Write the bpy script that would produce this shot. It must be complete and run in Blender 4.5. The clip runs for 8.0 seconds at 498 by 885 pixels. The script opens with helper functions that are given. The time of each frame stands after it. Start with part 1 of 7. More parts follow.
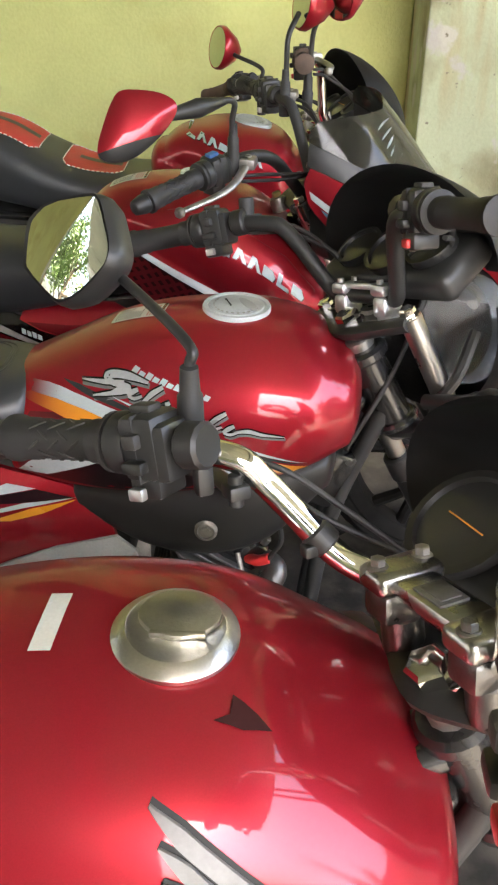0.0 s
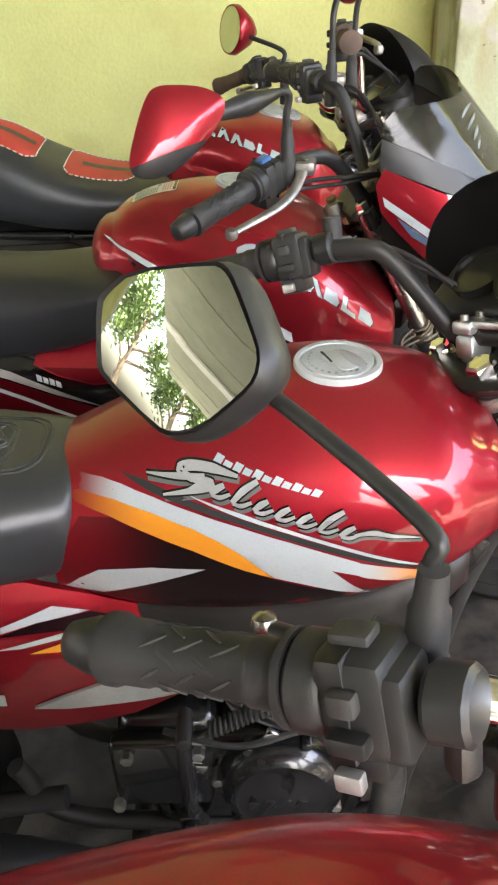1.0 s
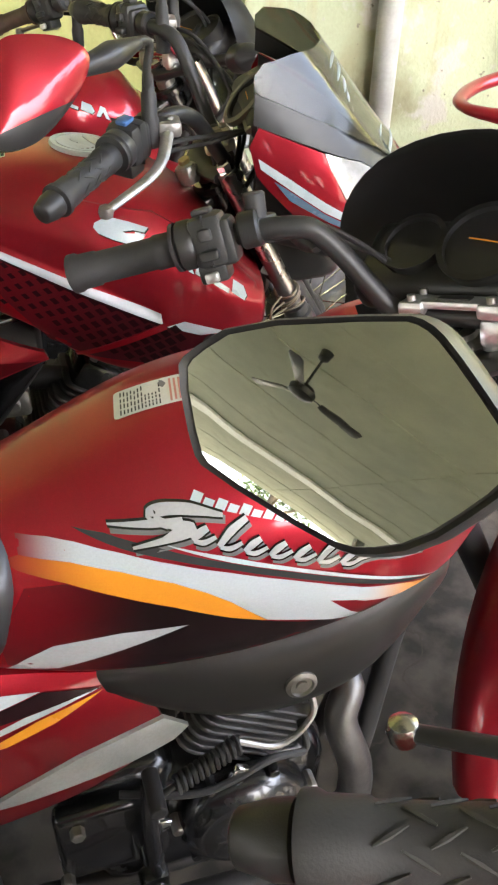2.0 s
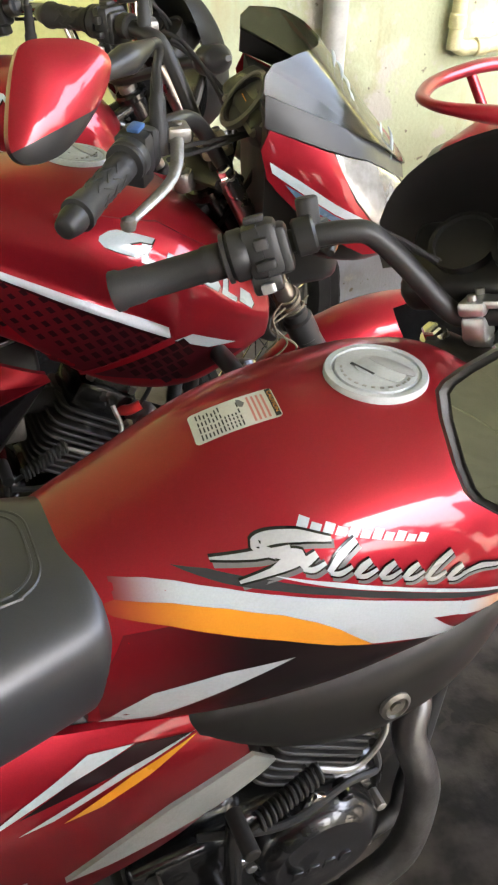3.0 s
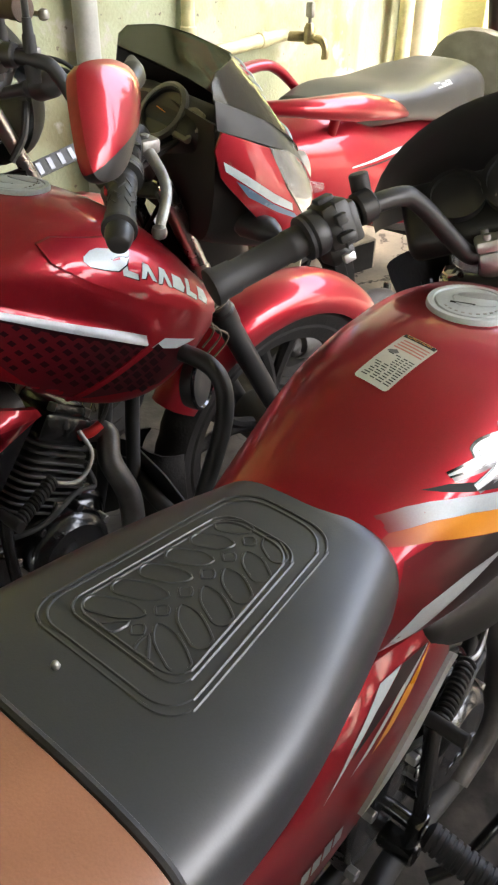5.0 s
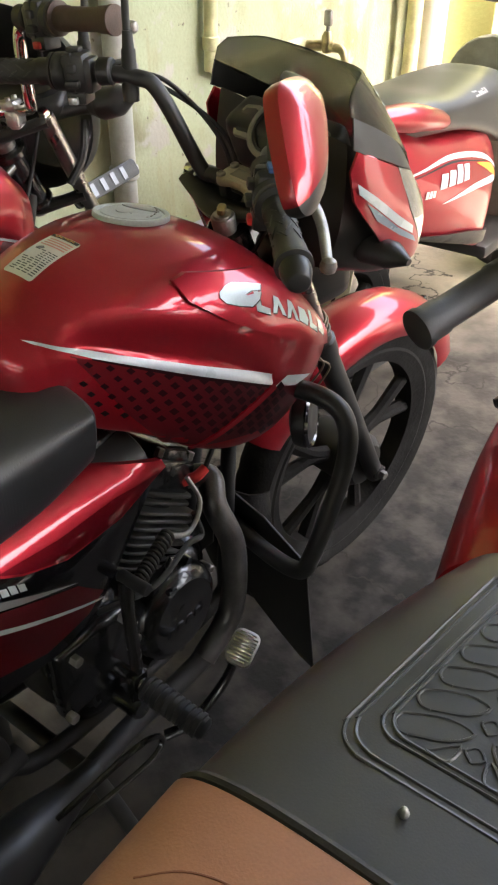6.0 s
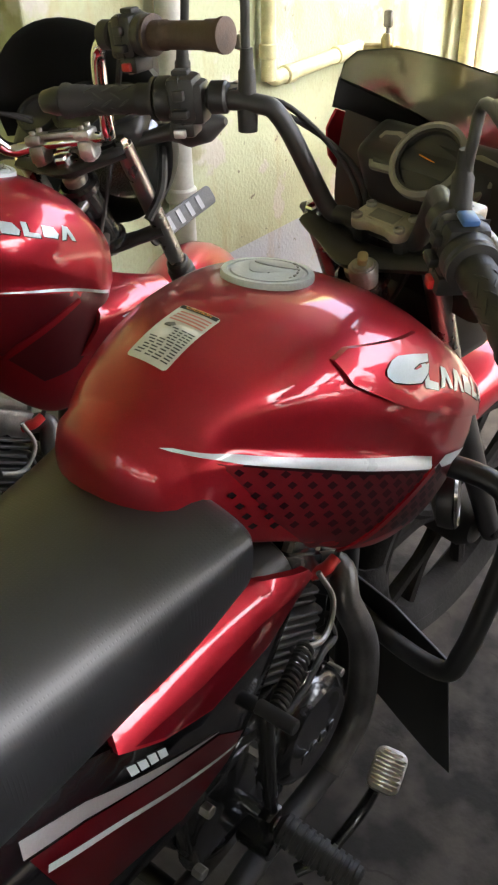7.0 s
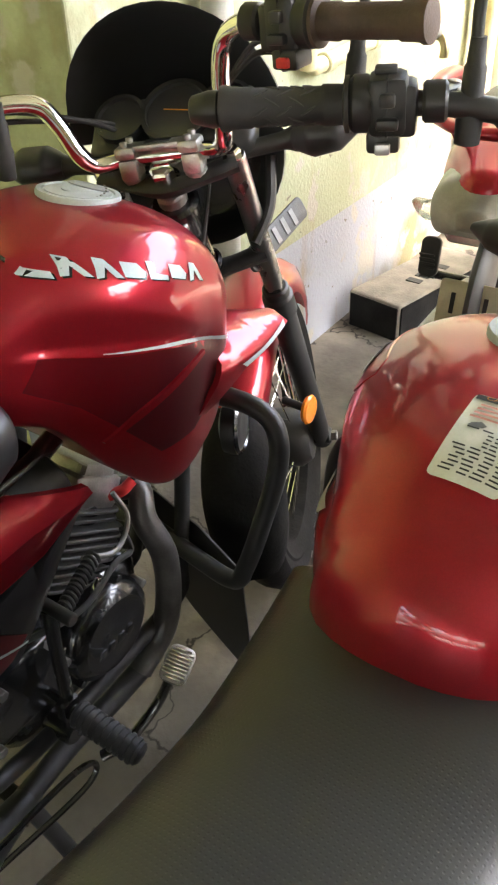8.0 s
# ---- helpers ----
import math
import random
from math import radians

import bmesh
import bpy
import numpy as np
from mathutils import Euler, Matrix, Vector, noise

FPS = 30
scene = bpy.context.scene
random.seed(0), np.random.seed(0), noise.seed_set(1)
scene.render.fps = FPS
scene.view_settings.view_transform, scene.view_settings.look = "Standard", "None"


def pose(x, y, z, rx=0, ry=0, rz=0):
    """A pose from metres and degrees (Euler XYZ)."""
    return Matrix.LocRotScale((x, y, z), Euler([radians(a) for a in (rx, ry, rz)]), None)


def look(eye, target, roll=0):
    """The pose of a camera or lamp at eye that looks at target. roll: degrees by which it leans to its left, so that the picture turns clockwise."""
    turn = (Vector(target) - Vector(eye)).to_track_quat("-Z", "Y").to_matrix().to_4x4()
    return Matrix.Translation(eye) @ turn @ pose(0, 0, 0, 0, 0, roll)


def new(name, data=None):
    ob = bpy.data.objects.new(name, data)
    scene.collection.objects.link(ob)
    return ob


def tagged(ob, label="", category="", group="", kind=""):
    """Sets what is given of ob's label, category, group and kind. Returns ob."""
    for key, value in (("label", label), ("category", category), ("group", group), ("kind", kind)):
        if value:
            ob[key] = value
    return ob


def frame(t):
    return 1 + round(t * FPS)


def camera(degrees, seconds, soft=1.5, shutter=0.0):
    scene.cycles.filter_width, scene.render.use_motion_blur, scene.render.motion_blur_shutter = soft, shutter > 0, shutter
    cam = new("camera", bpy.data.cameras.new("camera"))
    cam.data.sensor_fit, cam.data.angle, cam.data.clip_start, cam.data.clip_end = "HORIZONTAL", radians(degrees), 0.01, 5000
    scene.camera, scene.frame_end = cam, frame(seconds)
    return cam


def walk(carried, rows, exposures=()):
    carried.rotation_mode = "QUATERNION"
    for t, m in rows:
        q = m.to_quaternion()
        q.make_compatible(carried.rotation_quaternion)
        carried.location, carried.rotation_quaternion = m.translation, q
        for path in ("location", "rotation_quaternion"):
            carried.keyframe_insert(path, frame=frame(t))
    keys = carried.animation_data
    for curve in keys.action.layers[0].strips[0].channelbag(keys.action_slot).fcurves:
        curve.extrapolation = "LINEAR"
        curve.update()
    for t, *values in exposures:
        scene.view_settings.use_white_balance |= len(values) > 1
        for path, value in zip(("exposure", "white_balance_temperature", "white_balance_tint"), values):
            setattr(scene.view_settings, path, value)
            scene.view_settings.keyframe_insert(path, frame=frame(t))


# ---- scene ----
from collections import defaultdict

cam = camera(33.0, 8.0, soft=2.3)
PATH = [
    (0, (0.053, -0.02, 1.4), (-0.003, 1.678, 0.345), 0.5),
    (0.5, (-0.036, 0.089, 1.384), (-0.072, 1.781, 0.318), -0.0),
    (1, (-0.082, 0.261, 1.363), (-0.112, 1.943, 0.28), -2.5),
    (1.5, (-0.147, 0.359, 1.349), (0.024, 1.98, 0.19), -1.5),
    (1.7, (-0.194, 0.39, 1.359), (0.139, 1.965, 0.173), -0.1),
    (2.8, (-0.342, 0.499, 1.347), (0.327, 1.962, 0.158), 2.0),
    (3, (-0.368, 0.516, 1.343), (0.318, 1.971, 0.155), 1.5),
    (3.5, (-0.434, 0.534, 1.314), (0.284, 1.975, 0.128), -0.5),
    (4, (-0.561, 0.575, 1.318), (0.427, 1.856, 0.142), -0.3),
    (4.2, (-0.615, 0.597, 1.33), (0.487, 1.788, 0.162), -0.6),
    (5.3, (-0.791, 0.773, 1.336), (0.505, 1.794, 0.206), 1.1),
    (5.5, (-0.801, 0.837, 1.331), (0.521, 1.83, 0.205), 0.9),
    (6, (-0.829, 0.954, 1.321), (0.498, 1.941, 0.196), 0.6),
    (6.5, (-0.787, 1.075, 1.3), (0.525, 2.08, 0.173), -0.6),
    (7, (-0.748, 1.21, 1.306), (0.56, 2.223, 0.181), -1.5),
    (7.5, (-0.704, 1.394, 1.29), (0.643, 2.335, 0.151), -2.8),
    (8, (-0.701, 1.563, 1.278), (0.657, 2.472, 0.126), -1.7),
]
EXPOSURE = 4.25
walk(cam, [(t, look(eye, target, roll)) for t, eye, target, roll in PATH], [(0, EXPOSURE + 0.14), (1, EXPOSURE + 0.48), (1.5, EXPOSURE + 0.62), (3.5, EXPOSURE + 0.5), (4, EXPOSURE + 0.48), (5.5, EXPOSURE + 0.14), (6.5, EXPOSURE + 0.2), (7, EXPOSURE + 0.42), (7.5, EXPOSURE + 0.5), (8, EXPOSURE + 0.86)])

# ---- daylight: an open-sided shed, high sun over the yard ----
SUN_EL = radians(62)
world = bpy.data.worlds.new("world")
scene.world = world
world.use_nodes = True
wn, wl = world.node_tree.nodes, world.node_tree.links
sky = wn.new("ShaderNodeTexSky")
sky.sky_type, sky.sun_disc = "NISHITA", False
sky.sun_elevation, sky.sun_rotation = SUN_EL, radians(180)
sky.dust_density, sky.ozone_density = 8.0, 0.0
bg = wn["Background"]
bg.inputs["Strength"].default_value = 0.15
wl.new(sky.outputs["Color"], bg.inputs["Color"])
sun_data = bpy.data.lights.new("sun", "SUN")
sun_data.energy, sun_data.angle, sun_data.color = 1.7, radians(0.6), (1.0, 0.97, 0.91)
sun = new("sun", sun_data)
sun.matrix_world = look((0, -20 * math.cos(SUN_EL), 20 * math.sin(SUN_EL)), (0, 0, 0))


# ---- materials ----
def material(name, base, rough=0.5, metal=0.0, coat=0.0, var=0.12, scale=9.0, bump=0.0, bscale=180.0, spec=0.5, rvar=0.12, second=None, mask=None, coat_rough=0.06):
    """Principled surface with colour and roughness varied at two scales and fine relief."""
    m = bpy.data.materials.new(name)
    m.use_nodes = True
    n, l = m.node_tree.nodes, m.node_tree.links
    b = n["Principled BSDF"]
    co = n.new("ShaderNodeTexCoord").outputs["Object"]
    big, fine = n.new("ShaderNodeTexNoise"), n.new("ShaderNodeTexNoise")
    big.inputs["Scale"].default_value, big.inputs["Detail"].default_value = scale, 5
    fine.inputs["Scale"].default_value, fine.inputs["Detail"].default_value = bscale, 3
    l.new(co, big.inputs["Vector"])
    l.new(co, fine.inputs["Vector"])
    ramp = n.new("ShaderNodeValToRGB")
    lo, hi = mask or (0.35, 0.68)
    ramp.color_ramp.elements[0].position, ramp.color_ramp.elements[1].position = lo, hi
    dark = second or tuple(c * (1 - var) for c in base)
    lite = base if second else tuple(min(1, c * (1 + var)) for c in base)
    ramp.color_ramp.elements[0].color, ramp.color_ramp.elements[1].color = (*dark, 1), (*lite, 1)
    l.new(big.outputs["Fac"], ramp.inputs["Fac"])
    mix = n.new("ShaderNodeMix")
    mix.data_type, mix.blend_type = "RGBA", "OVERLAY"
    mix.inputs["Factor"].default_value = 0.12
    l.new(ramp.outputs["Color"], mix.inputs[6])
    l.new(fine.outputs["Fac"], mix.inputs[7])
    l.new(mix.outputs[2], b.inputs["Base Color"])
    mr = n.new("ShaderNodeMapRange")
    mr.inputs["To Min"].default_value, mr.inputs["To Max"].default_value = max(0.02, rough - rvar), min(1, rough + rvar)
    l.new(big.outputs["Fac"], mr.inputs["Value"])
    l.new(mr.outputs["Result"], b.inputs["Roughness"])
    b.inputs["Metallic"].default_value = metal
    b.inputs["Specular IOR Level"].default_value = spec
    b.inputs["Coat Weight"].default_value, b.inputs["Coat Roughness"].default_value = coat, coat_rough
    if bump:
        bp = n.new("ShaderNodeBump")
        bp.inputs["Strength"].default_value, bp.inputs["Distance"].default_value = bump, 0.002
        l.new(fine.outputs["Fac"], bp.inputs["Height"])
        l.new(bp.outputs["Normal"], b.inputs["Normal"])
    return m


RED = material("red_metallic_paint", (0.295, 0.014, 0.024), 0.37, 0.58, 0.7, 0.04, 4, 0, 900, coat_rough=0.06, rvar=0.02, spec=0.1)
MAROON = material("dark_maroon_paint", (0.13, 0.004, 0.010), 0.34, 0.65, 0.75, 0.12, 5, 0, 900, spec=0.1, coat_rough=0.05)
DEEP = material("black_maroon_fade", (0.014, 0.003, 0.005), 0.4, 0.1, 0.1, 0.2, 6, 0, 900, spec=0.2)
GLOSS = material("gloss_black_paint", (0.005, 0.005, 0.006), 0.16, 0, 0.5, 0.2, 6, 0, 600, coat_rough=0.03, rvar=0.04)
PLASTIC = material("black_plastic", (0.020, 0.020, 0.0195), 0.42, 0, 0, 0.2, 14, 0.06, 900, spec=0.4)
DUSTY = material("dusty_black_plastic", (0.03, 0.029, 0.027), 0.62, 0, 0, 0.35, 10, 0.2, 500)
RUBBER = material("black_rubber", (0.024, 0.0235, 0.023), 0.58, 0, 0, 0.25, 20, 0.12, 600, spec=0.35)
BROWNGRIP = material("dusty_brown_rubber", (0.075, 0.048, 0.034), 0.7, 0, 0, 0.3, 24, 0.3, 400)
TYRE = material("dusty_tyre_rubber", (0.014, 0.0135, 0.013), 0.85, 0, 0, 0.4, 16, 0.5, 160, spec=0.15)
CHROME = material("chrome", (0.78, 0.77, 0.74), 0.08, 1.0, 0, 0.05, 8, 0, 300, rvar=0.04)
BRUSHED = material("brushed_metal", (0.40, 0.395, 0.38), 0.28, 1.0, 0, 0.12, 14, 0.15, 420, rvar=0.06)
SILVER = material("silver_paint", (0.55, 0.56, 0.56), 0.36, 0.8, 0.2, 0.1, 12, 0.1, 500)
ALLOY = material("cast_alloy", (0.42, 0.41, 0.39), 0.42, 0.9, 0, 0.25, 22, 0.35, 320)
STEEL = material("dull_steel", (0.30, 0.29, 0.27), 0.45, 0.85, 0, 0.3, 24, 0.3, 260)
ENGINE = material("black_engine_paint", (0.014, 0.014, 0.0145), 0.24, 0.1, 0.6, 0.35, 18, 0.2, 300)
FIN = material("dusty_fin_paint", (0.075, 0.073, 0.070), 0.5, 0.3, 0, 0.35, 18, 0.2, 300)
EXHAUST = material("heat_dulled_pipe", (0.13, 0.125, 0.12), 0.42, 0.8, 0, 0.3, 16, 0.2, 200)
WORN = material("worn_dark_decal", (0.028, 0.007, 0.007), 0.55, spec=0.15)
DARKSTEEL = material("dark_steel", (0.13, 0.125, 0.12), 0.3, 0.9, 0, 0.25, 24, 0.2, 260)
WHITE = material("white_decal", (0.45, 0.50, 0.52), 0.3, 0, 0.5, 0.04, 10, 0, 400)
ORANGE = material("orange_decal", (0.78, 0.30, 0.025), 0.3, 0, 0.6, 0.06, 10, 0, 400)
GREYDEC = material("grey_decal", (0.36, 0.37, 0.37), 0.3, 0.3, 0.6, 0.08, 10, 0, 400)
BLUEDEC = material("blue_grey_decal", (0.10, 0.16, 0.24), 0.3, 0, 0.6, 0.08, 10, 0, 400)
PAPER = material("label_paper", (0.52, 0.52, 0.46), 0.55, 0, 0, 0.08, 30, 0, 400)
INK = material("label_ink", (0.03, 0.03, 0.03), 0.6, spec=0.15)
REDINK = material("red_ink", (0.50, 0.20, 0.16), 0.6)
BLUE = material("blue_switch", (0.03, 0.085, 0.22), 0.4)
LETTER = material("pale_blue_grey_letter", (0.38, 0.44, 0.46), 0.3, 0.1, 0.4, 0.05, 10, 0, 400)
CAPMETAL = material("brushed_cap_metal", (0.56, 0.545, 0.50), 0.32, 1.0, 0, 0.1, 30, 0.15, 420, rvar=0.06)
CAPGREY = material("matt_grey_cap_paint", (0.40, 0.43, 0.43), 0.45, 0.1, 0, 0.12, 20, 0.15, 300)
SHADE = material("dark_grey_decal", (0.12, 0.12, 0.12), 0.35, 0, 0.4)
BEZEL = material("dull_beige_bezel", (0.17, 0.165, 0.13), 0.5, 0.1, 0, 0.15, 20, 0.1, 300)
CAST = material("dull_cast_alloy", (0.40, 0.37, 0.28), 0.45, 0.6, 0, 0.2, 24, 0.3, 300)
REDPL = material("red_plastic", (0.55, 0.03, 0.03), 0.35)
AMBER = material("amber_lens", (0.75, 0.22, 0.02), 0.2, 0, 0.6)
REDLENS = material("red_lens", (0.35, 0.01, 0.01), 0.15, 0, 0.8)
EMBLEM = material("dark_chrome_emblem", (0.13, 0.126, 0.12), 0.45, 0.25, 0, 0.2, 40, 0.1, 300)
BRASS = material("tarnished_brass", (0.38, 0.32, 0.18), 0.4, 0.9, 0, 0.25, 30, 0.2, 300)
REDSEAT = material("red_vinyl", (0.42, 0.035, 0.03), 0.5, 0, 0, 0.15, 20, 0.3, 500)
THREAD = material("white_thread", (0.6, 0.58, 0.54), 0.8)
BROWN = material("brown_vinyl", (0.255, 0.108, 0.055), 0.46, 0, 0.1, 0.14, 10, 0.12, 520)

LEATHERDARK = material("dark_brown_thread", (0.17, 0.06, 0.03), 0.6)


def vinyl(name, dots):
    """Black seat vinyl; with dots a punched grain of small dimples."""
    k = 0.65 if dots else 0.95
    m = material(name, (0.025 * k, 0.027 * k, 0.029 * k), 0.40, 0, 0, 0.12, 9, 0.05, 620, rvar=0.03, spec=0.7 if not dots else 0.6)
    if dots:
        n, l = m.node_tree.nodes, m.node_tree.links
        b = n["Principled BSDF"]
        co = n.new("ShaderNodeTexCoord").outputs["Object"]
        v = n.new("ShaderNodeTexVoronoi")
        v.voronoi_dimensions = "2D"
        v.inputs["Scale"].default_value, v.inputs["Randomness"].default_value = 270, 0.0
        l.new(co, v.inputs["Vector"])
        r = n.new("ShaderNodeMapRange")
        r.inputs["From Min"].default_value, r.inputs["From Max"].default_value = 0.10, 0.26
        l.new(v.outputs["Distance"], r.inputs["Value"])
        bp = n.new("ShaderNodeBump")
        bp.inputs["Strength"].default_value, bp.inputs["Distance"].default_value = 0.2, 0.0005
        l.new(r.outputs["Result"], bp.inputs["Height"])
        l.new(bp.outputs["Normal"], b.inputs["Normal"])
    return m


def fade(name, a, b, p0, p1, rough=0.38, coat=0.08):
    """Sprayed paint that runs from colour a at the point p0 into colour b at p1."""
    m = material(name, b, rough, 0.1, coat, 0.04, 6, 0, 600, spec=0.3, coat_rough=0.16)
    n, l = m.node_tree.nodes, m.node_tree.links
    shader = n["Principled BSDF"]
    d = Vector(p1) - Vector(p0)
    dot = n.new("ShaderNodeVectorMath")
    dot.operation = "DOT_PRODUCT"
    dot.inputs[1].default_value = d / d.length_squared
    l.new(n.new("ShaderNodeTexCoord").outputs["Object"], dot.inputs[0])
    r = n.new("ShaderNodeMapRange")
    r.interpolation_type = "SMOOTHSTEP"
    r.inputs["From Min"].default_value = Vector(p0).dot(d) / d.length_squared
    r.inputs["From Max"].default_value = Vector(p1).dot(d) / d.length_squared
    l.new(dot.outputs["Value"], r.inputs["Value"])
    mx = n.new("ShaderNodeMix")
    mx.data_type = "RGBA"
    mx.inputs[6].default_value = (*a, 1)
    l.new(r.outputs["Result"], mx.inputs["Factor"])
    l.new(shader.inputs["Base Color"].links[0].from_socket, mx.inputs[7])
    l.new(mx.outputs[2], shader.inputs["Base Color"])
    return m


WHITEFADE = fade("white_band_fade", (0.17, 0.012, 0.016), (0.45, 0.50, 0.52), (-0.275, 0, 0), (-0.215, 0, 0))
ORANGEFADE = fade("orange_band_fade", (0.22, 0.014, 0.012), (0.78, 0.30, 0.025), (-0.285, 0, 0), (-0.19, 0, 0))
TIPFADE = fade("white_to_orange_fade", (0.45, 0.50, 0.52), (0.78, 0.30, 0.025), (0.01, 0, 0), (0.085, 0, 0))
LOWFADE = fade("red_to_black_fade", (0.13, 0.004, 0.008), (0.010, 0.004, 0.005), (-0.28, 0, 0.80), (-0.17, 0, 0.80))
CHECKFADE = fade("red_to_maroon_fade", (0.115, 0.004, 0.008), (0.055, 0.003, 0.006), (-0.17, 0, 0.85), (0.02, 0, 0.74))
VINYL, DOTTED = vinyl("black_seat_vinyl", False), vinyl("dimpled_seat_vinyl", True)


def clear(name, colour, rough, alpha_tint, ior=1.45):
    m = bpy.data.materials.new(name)
    m.use_nodes = True
    b = m.node_tree.nodes["Principled BSDF"]
    b.inputs["Base Color"].default_value = (*colour, 1)
    b.inputs["Roughness"].default_value = rough
    b.inputs["Transmission Weight"].default_value = alpha_tint
    b.inputs["IOR"].default_value = ior
    return m


LENS = clear("clear_lens", (0.92, 0.94, 0.95), 0.05, 0.9)
SMOKE = clear("smoked_screen", (0.13, 0.13, 0.105), 0.09, 0.9, 1.32)
mirror_mat = bpy.data.materials.new("mirror_glass")
mirror_mat.use_nodes = True
mb = mirror_mat.node_tree.nodes["Principled BSDF"]
mb.inputs["Base Color"].default_value, mb.inputs["Metallic"].default_value, mb.inputs["Roughness"].default_value = (0.54, 0.56, 0.48, 1), 1.0, 0.015
LAMPGLASS = material("lamp_glass_over_reflector", (0.24, 0.25, 0.26), 0.2, 0.6, 1.0, 0.25, 40, 0.2, 160)
DIAL = material("dial_face", (0.02, 0.02, 0.022), 0.4, 0, 0.6)


# ---- building helpers ----
def part(name, bm, mat, parent=None, label="", smooth=True, m=None, kind="", angle=40):
    """Links a bmesh as one mesh object under a thing or a part."""
    if m is not None:
        bm.transform(m)
    bmesh.ops.recalc_face_normals(bm, faces=bm.faces)
    me = bpy.data.meshes.new(name)
    bm.to_mesh(me)
    bm.free()
    me.materials.append(mat)
    if smooth:
        me.shade_smooth()
        me.set_sharp_from_angle(angle=radians(angle))
    ob = new(name, me)
    if parent:
        ob.parent = parent
    return tagged(ob, label=label, kind=kind)


def thing(name, m, label, category, group=""):
    ob = new(name)
    ob.matrix_world = m
    ob.empty_display_size = 0.05
    return tagged(ob, label, category, group)


def curve_points(pts, steps):
    """Points of a smooth line through pts."""
    p = [np.array(q, float) for q in pts]
    if len(p) < 3:
        steps = max(1, steps // 4)
    p = [2 * p[0] - p[1]] + p + [2 * p[-1] - p[-2]]
    out = []
    for i in range(1, len(p) - 2):
        a, b, c, d = p[i - 1 : i + 3]
        for k in range(steps):
            t = k / steps
            out.append(0.5 * (2 * b + (c - a) * t + (2 * a - 5 * b + 4 * c - d) * t * t + (3 * b - a - 3 * c + d) * t**3))
    return out + [p[-2]]


def rings_to_faces(bm, rings, closed_ring=True, caps=True, loop=False):
    vs = [[bm.verts.new(tuple(q)) for q in r] for r in rings]
    k = len(vs[0])
    pairs = list(zip(vs, vs[1:])) + ([(vs[-1], vs[0])] if loop else [])
    for a, b in pairs:
        for i in range(k if closed_ring else k - 1):
            j = (i + 1) % k
            bm.faces.new((a[i], a[j], b[j], b[i]))
    if caps and closed_ring and not loop:
        bm.faces.new(vs[0][::-1])
        bm.faces.new(vs[-1])
    return vs


def tube(pts, r, n=10, steps=6, flat=1.0, bm=None, up=(0, 0, 1), caps=True):
    """A swept rod through pts; r one radius or one for each point; flat squeezes it across up."""
    bm = bm or bmesh.new()
    line = curve_points(pts, steps)
    if isinstance(r, (int, float)):
        rr = [r] * len(line)
    else:
        rr = np.interp(np.linspace(0, len(r) - 1, len(line)), range(len(r)), r)
    rings = []
    side = None
    for i, q in enumerate(line):
        t = Vector(line[min(i + 1, len(line) - 1)] - line[max(i - 1, 0)]).normalized()
        if side is None:
            side = t.cross(Vector(up))
            if side.length < 1e-3:
                side = t.cross(Vector((1, 0, 0)))
        side = (side - t * side.dot(t)).normalized()
        u = side.cross(t)
        rings.append([Vector(q) + (side * math.cos(a) + u * (math.sin(a) * flat)) * rr[i] for a in np.linspace(0, 2 * math.pi, n, endpoint=False)])
    rings_to_faces(bm, rings, caps=caps)
    return bm


def lathe(profile, p=(0, 0, 0), axis=(0, 0, 1), n=24, bm=None, loop=False):
    """Turns (radius, along) pairs about an axis through p."""
    bm = bm or bmesh.new()
    m = Matrix.Translation(p) @ Vector(axis).to_track_quat("Z", "Y").to_matrix().to_4x4()
    rings = [[m @ Vector((max(r, 1e-4) * math.cos(a), max(r, 1e-4) * math.sin(a), h)) for a in np.linspace(0, 2 * math.pi, n, endpoint=False)] for r, h in profile]
    rings_to_faces(bm, rings, loop=loop)
    return bm


def rod(a, b, r, n=12, r2=None, bev=0.15, bm=None):
    """A short bar from a to b with softened ends."""
    a, b = Vector(a), Vector(b)
    h = (b - a).length
    r2 = r if r2 is None else r2
    e = min(bev * min(r, r2), h * 0.3)
    return lathe([(r - e, 0), (r, e), (r2, h - e), (r2 - e, h)], a, b - a, n, bm)


def block(c, size, rot=(0, 0, 0), bev=0.004, seg=2, bm=None, taper=1.0):
    """A box with rounded edges; taper narrows its top."""
    own = bmesh.new()
    bmesh.ops.create_cube(own, size=1)
    for v in own.verts:
        k = taper if v.co.z > 0 else 1
        v.co = Vector((v.co.x * size[0] * k, v.co.y * size[1] * k, v.co.z * size[2]))
    if bev:
        bmesh.ops.bevel(own, geom=own.edges[:], offset=min(bev, min(size) * 0.45), segments=seg, affect="EDGES", profile=0.5)
    own.transform(pose(*c, *rot))
    if bm is None:
        return own
    me = bpy.data.meshes.new("tmp")
    own.to_mesh(me)
    own.free()
    bm.from_mesh(me)
    bpy.data.meshes.remove(me)
    return bm


def join(*bms):
    """One bmesh out of several."""
    out = bms[0]
    for b in bms[1:]:
        me = bpy.data.meshes.new("tmp")
        b.to_mesh(me)
        b.free()
        out.from_mesh(me)
        bpy.data.meshes.remove(me)
    return out


